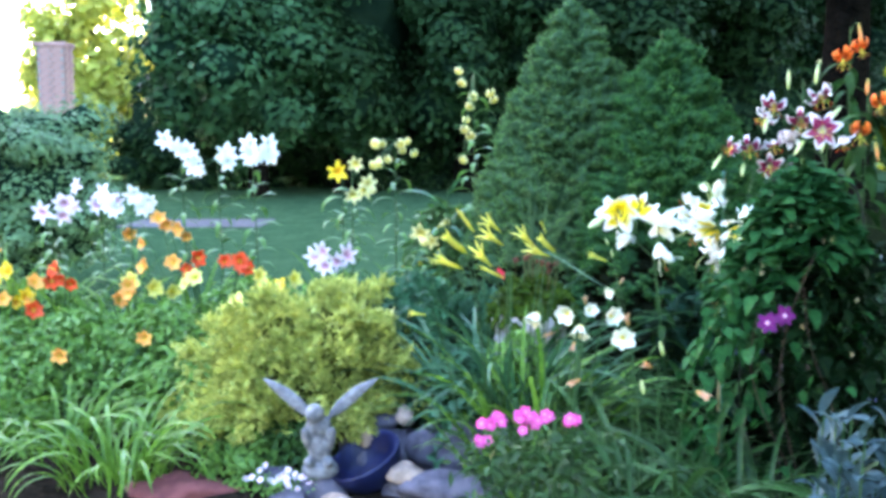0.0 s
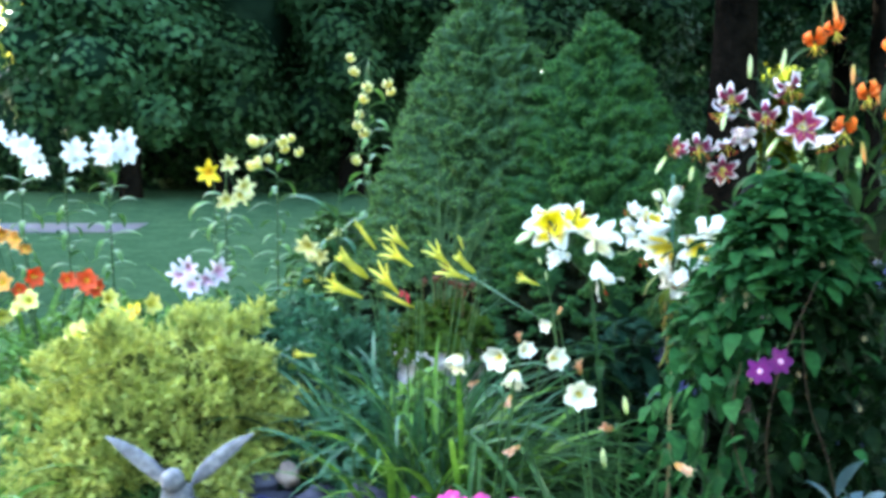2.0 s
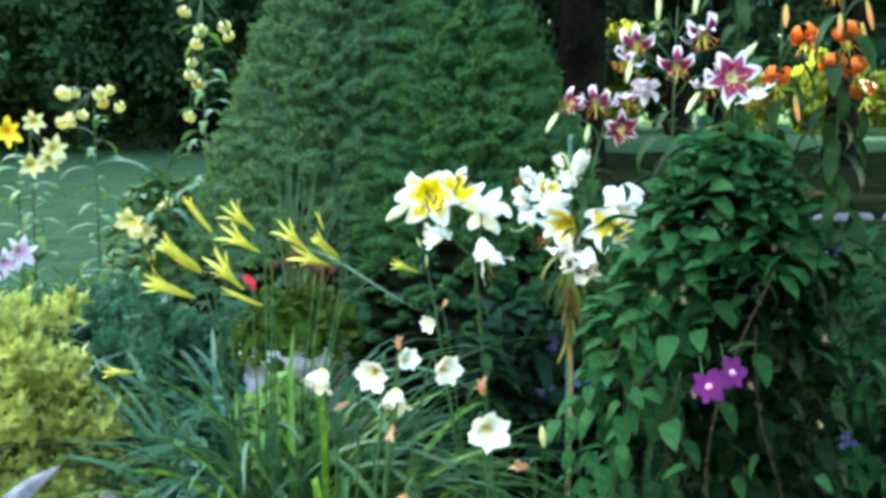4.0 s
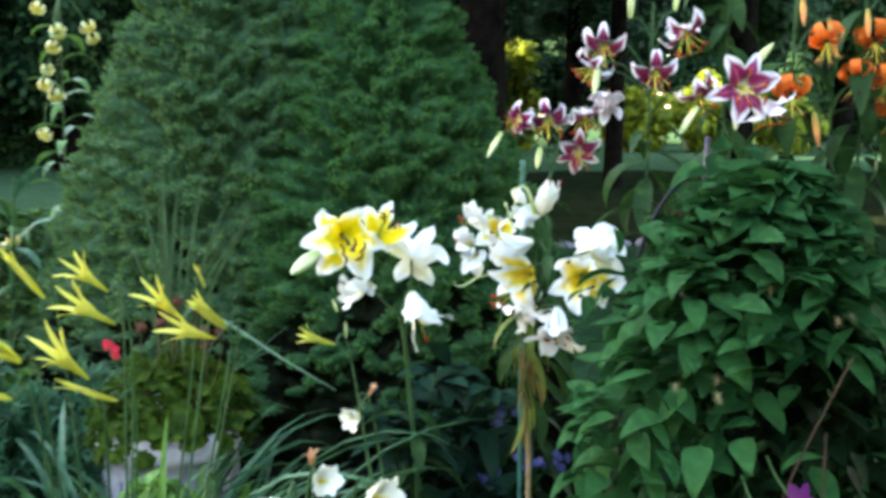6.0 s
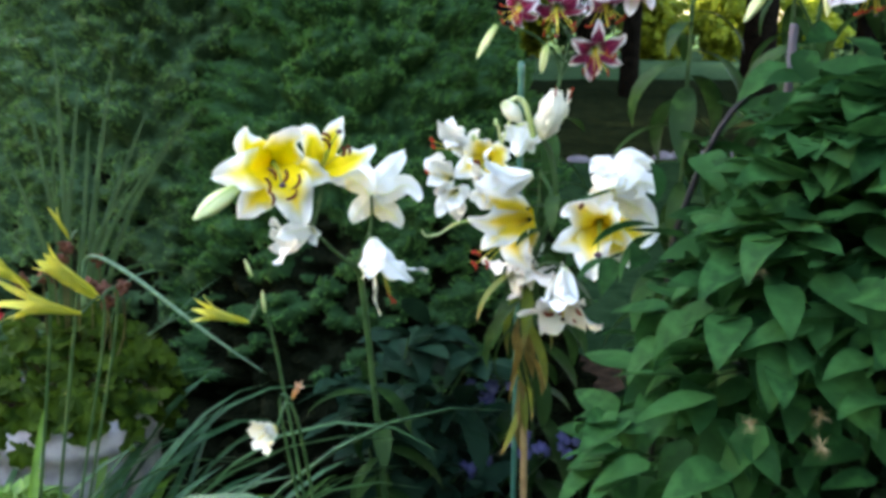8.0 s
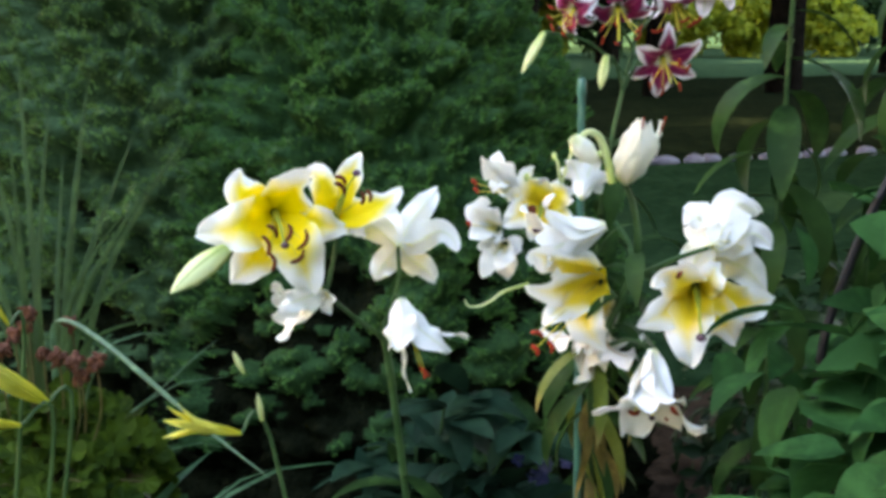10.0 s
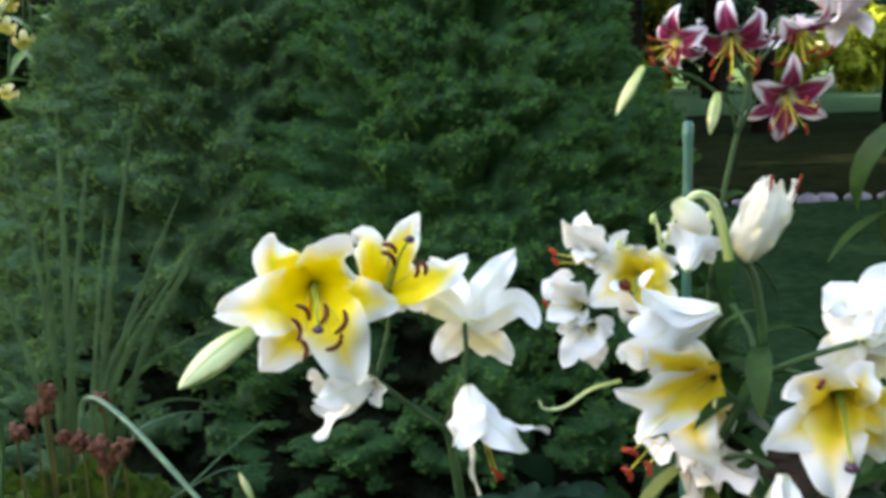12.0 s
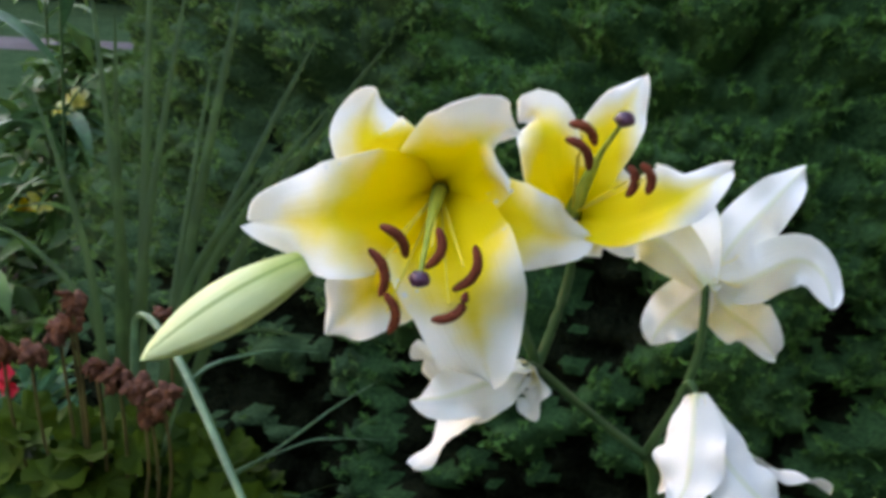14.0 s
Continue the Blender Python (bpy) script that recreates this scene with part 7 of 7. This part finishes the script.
P = np.stack([0.28 + 0.26 * np.cos(a) * rng.uniform(0.2, 1, 900), 2.98 + 0.16 * np.sin(a) * rng.uniform(0.2, 1, 900), rng.uniform(0.2, 0.60, 900)], axis=1)
V, F = leaf_cloud(P, np.tile([0, -0.3, 0.8], (900, 1)), 0.05, 0.35, 0.4, rng, 0.6)
piece("foliage", mesh_of("foliage", V, F, LEAF_PINKS, smooth=False), pinks)
PINK_FL = whole_flower("flower", MAGENTA, MAGENTA, 5, 0.019, 0.021, 65, 95, power=1.0, cup=0.05, ruffle=0.16, waves=4, seg=5, cols=4)
for cx, cz, n in ((0.150, 0.632, 7), (0.245, 0.645, 9), (0.285, 0.65, 6), (0.385, 0.645, 5), (0.118, 0.575, 3), (0.33, 0.652, 2)):
    piece("stem", stem_mesh([(cx + 0.02, 3.0, 0.03), (cx + 0.01, 2.99, cz * 0.6), (cx, 2.98, cz)], 0.002, 0.0015), pinks)
    for _ in range(n):
        piece("flower", PINK_FL, pinks, facing((cx + RNG.gauss(0, 0.017), 2.97 + RNG.gauss(0, 0.015), cz + RNG.gauss(0, 0.010)), (RNG.uniform(-0.4, 0.4), -0.8, RNG.uniform(0.3, 0.9)), RNG.uniform(0, 70), RNG.uniform(0.8, 1.1)))

# glaucous leaves at the corner of the bed
gl = thing("iris", "clump of broad blue-grey pointed leaves", "perennial", (1.16, 2.72, 0.03))
GLAU = [blade_mesh("leaf", LEAF_GLAUCOUS, 0.16, 0.056, "lance", 40, d, 0.3, 8, c) for d, c in ((55, 0.2), (80, -0.2), (35, 0.0))]
rg = random.Random(9)
for s in range(20):
    x, y, h = 1.19 + rg.uniform(-0.21, 0.24), 2.74 + rg.uniform(-0.13, 0.13), rg.uniform(0.50, 0.74)
    piece("stalk", stem_mesh([(x, y, 0.03), (x, y, h * 0.6), (x + 0.01, y, h)], 0.004, 0.003), gl)
    for i in range(11):
        piece("leaf", rg.choice(GLAU), gl, placed((x, y, h * (0.45 + 0.55 * i / 10)), i * 137.5, rg.uniform(-5, 38), rg.uniform(-20, 20), rg.uniform(0.45, 0.78)))

# ---- planter with geranium and spike plant ----
PL = (0.40, 4.56, 0.03)
planter = thing("planter", "weathered grey ribbed planter pot holding a geranium", "planter", PL)
prof = [(0.0, 0.03), (0.12, 0.03), (0.125, 0.05), (0.135, 0.2), (0.15, 0.4), (0.160, 0.58), (0.163, 0.625), (0.176, 0.632), (0.180, 0.65), (0.176, 0.685), (0.166, 0.692), (0.156, 0.68), (0.15, 0.645), (0.0, 0.64)]
V, F, U = lathe(prof, 40)
piece("bowl", mesh_of("bowl", V, F, POT_WHITE, U), planter, Matrix.Translation((PL[0], PL[1], 0)))
V, F, U = tube([(0, -0.132, 0.16), (0, -0.142, 0.3), (0, -0.153, 0.45), (0, -0.160, 0.58)], [0.006, 0.010, 0.010, 0.006], 6)
rib_me = mesh_of("rib", V, F, POT_WHITE, U)
for i in range(20):
    piece("rib", rib_me, planter, Matrix.Translation((PL[0], PL[1], 0)) @ Matrix.Rotation(2 * math.pi * i / 20, 4, "Z"))
V, F, U = lathe([(0.0, 0.672), (0.08, 0.672), (0.154, 0.668)], 24)
piece("potting_soil", mesh_of("potting_soil", V, F, SOIL, U), planter, Matrix.Translation((PL[0], PL[1], 0)))


def round_leaf(r, seed):
    """A round geranium leaf with a notch at its stalk, scalloped and waved along its margin."""
    V, U = [(0, 0, 0)], [(0, 0.5)]
    n = 45
    for ring in (0.35, 0.7, 1.0):
        for k in range(n):
            a = 2 * math.pi * (k / n - 0.5)
            f = 1 + (0.07 * math.cos(9 * a) + 0.05 * math.cos(5 * a + seed)) * ring - 0.55 * math.exp(-(((abs(a) - math.pi) / 0.22) ** 2)) * ring
            V.append((r * ring * f * math.cos(a), r * ring * f * math.sin(a), r * (0.34 * ring * ring * math.cos(seed) + 0.13 * ring * ring * math.cos(5 * a + 2 * seed) + 0.06 * ring * math.cos(9 * a))))
            U.append((ring, k / n))
    F = [(0, 1 + k, 1 + (k + 1) % n) for k in range(n)] + [(1 + q * n + k, 1 + (q + 1) * n + k, 1 + (q + 1) * n + (k + 1) % n, 1 + q * n + (k + 1) % n) for q in range(2) for k in range(n)]
    return mesh_of("leaf", np.array(V), F, LEAF_GERANIUM, np.array(U))


geranium = thing("geranium", "potted geranium with round leaves and dried brown flower heads", "potted plant", (PL[0], PL[1], 0.66))
GER = [round_leaf(0.027, 1.3 * q) for q in range(5)]
rq = random.Random(17)
for i in range(210):
    a, d = rq.uniform(0, 2 * math.pi), rq.random() ** 0.6
    p = Vector((PL[0] + 0.20 * d * math.cos(a), PL[1] + 0.18 * d * math.sin(a), 0.69 + 0.12 * (1 - d * d) + rq.uniform(-0.05, 0.05)))
    lean = Euler((rq.uniform(-0.2, 1.2), rq.uniform(-0.6, 0.6), 0)).to_matrix() @ Euler((0, 0, rq.uniform(0, 6.3))).to_matrix()
    piece("leaf", rq.choice(GER), geranium, Matrix.Translation(p) @ lean.to_4x4() @ Matrix.Scale(rq.uniform(0.6, 1.15), 4))
    if i % 4 == 0:
        piece("leaf_stalk", stem_mesh([(PL[0] + (p.x - PL[0]) * 0.4, PL[1] + (p.y - PL[1]) * 0.4, 0.66), p.lerp(Vector((PL[0], PL[1], 0.70)), 0.35), p], 0.0018, 0.0013, GER_STALK, 3, 5), geranium)
DRY_FLORET = []
for k in range(3):
    _v, _f = blob(0.0066 - 0.001 * k, 0.0028 + 0.0008 * k, 0.0095, 2, 1.1, 2.6, 1.7 * k)
    DRY_FLORET.append(mesh_of("floret", _v, _f, DRY_PETAL, smooth=False))
_v, _f = blob(0.008, 0.008, 0.008, 2, 0.3, 3.0)
DRY_KNOB = mesh_of("dried_head", _v, _f, DRY_HEAD)
for i in range(46):  # leaves hanging over the rim
    a = radians(180 + rq.uniform(-30, 210))
    p = (PL[0] + 0.185 * math.cos(a), PL[1] + 0.185 * math.sin(a), 0.70 + rq.uniform(-0.06, 0.03))
    piece("leaf", rq.choice(GER), geranium, Matrix.Translation(p) @ Euler((rq.uniform(0.5, 1.4), rq.uniform(-0.5, 0.5), a + 1.57 + rq.uniform(-0.5, 0.5))).to_matrix().to_4x4() @ Matrix.Scale(rq.uniform(0.7, 1.15), 4))
for x, y, z, k in ((0.447, 4.50, 0.928, 1.0), (0.425, 4.505, 0.935, 0.8), (0.500, 4.455, 0.928, 0.95), (0.470, 4.49, 0.920, 1.0), (0.476, 4.50, 0.893, 0.9), (0.408, 4.50, 0.998, 0.85), (0.402, 4.51, 0.975, 0.7), (0.388, 4.52, 0.962, 0.8), (0.368, 4.50, 0.948, 0.9), (0.33, 4.53, 0.935, 1.0), (0.466, 4.598, 0.950, 0.9)):
    piece("flower_stalk", stem_mesh([(PL[0] + (x - PL[0]) * 0.5, PL[1], 0.68), (x, y + 0.02, z - 0.1), (x, y, z)], 0.0019, 0.0014, GER_STALK), geranium)
    head = piece("dried_head", DRY_KNOB, geranium, Matrix.Translation((x, y, z)), "dried brown flower head")
    for i in range(22):
        d = Vector((rq.gauss(0, 1), rq.gauss(0, 1), rq.gauss(-0.1, 1))).normalized()
        piece("dried_floret", rq.choice(DRY_FLORET), head, facing(Vector((x, y, z)) + d * rq.uniform(0.003, 0.013) * k, d + Vector((rq.uniform(-0.6, 0.6), rq.uniform(-0.6, 0.6), -0.5)), rq.uniform(0, 70), k * rq.uniform(0.6, 1.15)))
RED_FL = whole_flower("flower", RED_FLOWER, RED_FLOWER, 5, 0.014, 0.014, 60, 95, power=1.0, cup=0.05, ruffle=0.05, seg=3, cols=2)
for x, y, z in ((0.272, 4.66, 0.848), (0.258, 4.65, 0.872)):
    for _ in range(5):
        piece("flower", RED_FL, geranium, facing((x + RNG.gauss(0, 0.006), y + RNG.gauss(0, 0.006), z + RNG.gauss(0, 0.006)), (RNG.uniform(-0.5, 0.5), -1, RNG.uniform(-0.2, 0.5)), 0, 0.75))
    piece("flower_stalk", stem_mesh([(0.37, 4.58, 0.7), (x + 0.03, y - 0.03, z - 0.08), (x, y, z)], 0.0022, 0.0016), geranium)
spike = thing("spike_plant", "tall narrow grassy spike leaves rising from the planter", "potted plant", (0.41, 4.66, 0.67))


def ribbon(points, width):
    """A long sword leaf through the points, folded along its rib, tapering to its tip."""
    line = smooth_line(points, 5)
    V, U = [], []
    for i, p in enumerate(line):
        s = i / (len(line) - 1)
        tan = (line[min(i + 1, len(line) - 1)] - line[max(i - 1, 0)]).normalized()
        side = tan.cross(Vector((0.25, -1, 0.1))).normalized()
        w = width * 0.5 * min(1.0, 0.7 + s) * max(0.02, 1 - s ** 2.6)
        for c in (-1, 0, 1):
            V.append(p + side * (c * w) + tan.cross(side) * (abs(c) * w * 0.35))
            U.append((s, 0.5 + 0.5 * c))
    return mesh_of("leaf", np.array(V), grid_faces(len(line), 3), LEAF_SPIKE, np.array(U))


rs = random.Random(23)
for (tx, ty, tz), bow, w in (((0.525, 4.82, 1.345), 0.3, 0.015), ((0.69, 4.80, 1.235), 0.5, 0.014), ((0.41, 4.82, 1.375), 0.2, 0.014), ((0.595, 4.86, 1.225), 0.4, 0.014), ((0.628, 4.76, 1.165), 0.5, 0.013), ((0.392, 4.72, 1.255), 0.3, 0.012),
                             ((0.455, 4.80, 1.30), 0.3, 0.012), ((0.345, 4.78, 1.30), 0.4, 0.012), ((0.565, 4.78, 1.09), 0.7, 0.011), ((0.30, 4.72, 1.16), 0.6, 0.011), ((0.47, 4.85, 1.20), 0.2, 0.011), ((0.655, 4.70, 1.02), 0.9, 0.010), ((0.62, 4.60, 0.93), 1.0, 0.009), ((0.25, 4.70, 1.02), 0.8, 0.010)):
    foot = Vector((0.41 + rs.uniform(-0.02, 0.02), 4.66 + rs.uniform(-0.02, 0.02), 0.665))
    tip = Vector((tx, ty, tz))
    mid = foot.lerp(tip, 0.5) + Vector(((foot.x - tx) * 0.22 * bow, 0.0, 0.10 * bow))
    piece("leaf", ribbon([foot, foot.lerp(mid, 0.5) + Vector((0, 0, 0.015)), mid, mid.lerp(tip, 0.55) + Vector((0, 0, 0.02 * bow)), tip], w), spike)
for pts, w in (([(0.44, 4.60, 0.68), (0.436, 4.595, 0.90), (0.452, 4.572, 0.962), (0.513, 4.475, 0.95), (0.625, 4.262, 0.89), (0.70, 4.13, 0.855)], 0.010), ([(0.44, 4.59, 0.68), (0.50, 4.52, 0.90), (0.56, 4.56, 0.93), (0.62, 4.649, 0.899)], 0.005),
               ([(0.45, 4.58, 0.68), (0.52, 4.56, 0.78), (0.582, 4.55, 0.828), (0.649, 4.55, 0.884), (0.693, 4.55, 0.915)], 0.0035), ([(0.45, 4.58, 0.68), (0.53, 4.56, 0.785), (0.611, 4.55, 0.839), (0.65, 4.55, 0.847), (0.701, 4.55, 0.847)], 0.0035)):
    line = smooth_line(pts, 5)
    n = len(line)
    V, F, U = tube(line, [w * 0.5 * min(1.0, 2.6 * (1 - i / (n - 1)) + 0.08) for i in range(n)], 6)
    for ring in range(n):  # flattened to a blade
        seg_v = V[ring * 7:(ring + 1) * 7]
        mid = seg_v[:6].mean(axis=0)
        V[ring * 7:(ring + 1) * 7] = mid + (seg_v - mid) * np.array([1.0, 0.35, 0.8])
    piece("bent_leaf", mesh_of("leaf", V, F, LEAF_FLAG, U), spike, None, "bent blue-green sword leaf")

# ---- winged garden figure ----
fig = (-0.505, 4.03, 0.10)


def figure_mesh():
    items = []

    def put(V, F, m):
        items.append((V, F, np.zeros((len(V), 2)), m))

    def body(rx, ry, rz, pos, rot=(0, 0, 0)):
        V, F = blob(rx, ry, rz, 3, 0.06, 4.0, pos[2] * 9)
        put(V, F, Matrix.Translation(pos) @ Euler([radians(q) for q in rot]).to_matrix().to_4x4())

    body(0.078, 0.072, 0.045, (0, 0, 0.03))
    body(0.050, 0.048, 0.090, (0, 0.0, 0.13))
    body(0.054, 0.046, 0.050, (-0.003, -0.006, 0.215))
    body(0.040, 0.040, 0.040, (-0.016, -0.025, 0.272))
    body(0.018, 0.020, 0.014, (-0.03, -0.045, 0.262))
    for sx in (-1, 1):
        body(0.021, 0.021, 0.062, (sx * 0.048, -0.03, 0.165), (20, sx * 12, 0))
        body(0.022, 0.040, 0.020, (sx * 0.04, -0.045, 0.075))
        for i in range(9):  # feathers of a raised wing
            s = i / 8
            a = radians(62 - 20 * s)
            root = Vector((sx * (0.03 + 0.035 * s), 0.03, 0.225 + 0.02 * s))
            ln = 0.09 + 0.152 * s ** 0.8
            d = Vector((sx * math.cos(a), 0.10, math.sin(a)))
            d.normalize()
            V, F = blob(0.016, 0.010, ln * 0.5, 2, 0.05, 3.0, i)
            put(V, F, Matrix.Translation(root + d * ln * 0.5) @ d.to_track_quat("Z", "Y").to_matrix().to_4x4())
    V, F, U = joined(items)
    return mesh_of("garden_statue", V, F, STONE_GREY)


statue = thing("garden_statue", "small grey cast stone winged figure with raised wings", "statue", fig, mesh=figure_mesh())
fuse = statue.modifiers.new("fuse", "REMESH")
fuse.mode, fuse.voxel_size, fuse.use_smooth_shade = "VOXEL", 0.005, True

# ---- rocks round the figure ----
ROCKS = (
    ((-0.26, 4.38, 0.09), (0.19, 0.10, 0.11), ROCK_GREY, "dark grey"), ((-0.335, 4.22, 0.205), (0.045, 0.04, 0.042), ROCK_TAN, "tan"), ((-0.34, 4.25, 0.10), (0.09, 0.07, 0.08), ROCK_GREY, "grey"), ((-0.17, 4.37, 0.255), (0.042, 0.04, 0.045), ROCK_TAN, "pinkish tan"),
    ((-0.265, 4.40, 0.225), (0.065, 0.05, 0.045), ROCK_GREY, "grey"), ((-0.155, 3.98, 0.125), (0.075, 0.06, 0.045), ROCK_TAN, "pinkish tan"), ((0.03, 3.93, 0.085), (0.20, 0.10, 0.07), ROCK_GREY, "broad grey"), ((-0.15, 4.0, 0.05), (0.10, 0.08, 0.06), ROCK_GREY, "grey"),
    ((-0.02, 4.30, 0.12), (0.13, 0.09, 0.12), ROCK_GREY, "blue-grey"), ((0.10, 4.16, 0.16), (0.12, 0.08, 0.13), ROCK_GREY, "blue-grey"), ((-0.505, 4.03, 0.04), (0.12, 0.10, 0.075), ROCK_GREY, "grey"), ((-0.70, 4.12, 0.05), (0.10, 0.08, 0.06), ROCK_GREY, "grey"),
    ((-1.08, 4.05, 0.03), (0.24, 0.13, 0.06), ROCK_RED, "dull red"), ((-0.62, 3.92, 0.03), (0.09, 0.07, 0.05), ROCK_GREY, "grey"), ((-0.42, 3.90, 0.02), (0.08, 0.07, 0.05), ROCK_TAN, "tan"), ((0.16, 3.86, 0.05), (0.10, 0.08, 0.07), ROCK_GREY, "grey"),
)
for n, (p, r, mat, word) in enumerate(ROCKS):
    V, F = blob(r[0], r[1], r[2], 3, 0.35, 1.7, n * 2.1)
    thing("rock", word + " uneven rock lying on soil by the statue", "rock", p, "rocks round the statue", mesh=mesh_of("rock", V, F, mat))
bowl = thing("glazed_bowl", "dark blue glazed bowl leaning against the rocks", "bowl", (-0.27, 4.10, 0.03))
V, F, U = lathe([(0.0, 0.0), (0.06, 0.0), (0.10, 0.03), (0.13, 0.08), (0.145, 0.13), (0.14, 0.14), (0.13, 0.13), (0.11, 0.08), (0.08, 0.05), (0.0, 0.045)], 32)
piece("body", mesh_of("body", V, F, GLAZE_BLUE, U), bowl, Matrix.Translation((-0.27, 4.10, 0.045)) @ Euler((radians(14), radians(-24), 0)).to_matrix().to_4x4() @ Matrix.Scale(1.12, 4))
violet = thing("violet_flowers", "low cushion of pale violet flowers at the statue's foot", "flower", (-0.66, 4.0, 0.03))
VIO_FL = whole_flower("flower", PINK_WHITE, BLUE_FLOWER, 5, 0.016, 0.014, 60, 95, power=1.0, cup=0.1, ruffle=0.05, seg=3, cols=2)
for _ in range(26):
    p = (-0.655 + RNG.gauss(0, 0.055), 3.98 + RNG.gauss(0, 0.04), 0.11 + RNG.gauss(0, 0.02))
    piece("flower", VIO_FL, violet, facing(p, (RNG.uniform(-0.4, 0.4), -0.7, RNG.uniform(0.3, 1)), RNG.uniform(0, 70)))
V, F = leaf_cloud(np.array([-0.655, 3.99, 0.07]) + NPR.normal(size=(200, 3)) * np.array([0.07, 0.05, 0.02]), np.tile([0, 0, 1.0], (200, 1)), 0.03, 0.5)
piece("foliage", mesh_of("foliage", V, F, LEAF_MASS, smooth=False), violet)

# green plant stake
stake = thing("plant_stake", "thin green coated plant stake", "stake", (1.195, 4.21, 0))
V, F, U = tube([(1.195, 4.21, 0), (1.18, 4.21, 0.7), (1.165, 4.21, 1.34)], 0.0055, 8)
piece("rod", mesh_of("rod", V, F, GREEN_STAKE, U), stake)
V, F, U = lathe([(0.0, 1.348), (0.004, 1.347), (0.0065, 1.343), (0.0065, 1.325), (0.0055, 1.322)], 10)
piece("cap", mesh_of("cap", V, F, GREEN_STAKE, U), stake, Matrix.Translation((1.165, 4.21, 0)))

wood = thing("plant_stake", "thin weathered grey wooden stake among the lilies", "stake", (1.235, 3.6, 0))
V, F = box(0.009, 0.009, 1.42, 0.002)
piece("rod", mesh_of("rod", V, F, GREY_POST, smooth=False), wood, Matrix.Translation((1.235, 3.6, 0.71)))
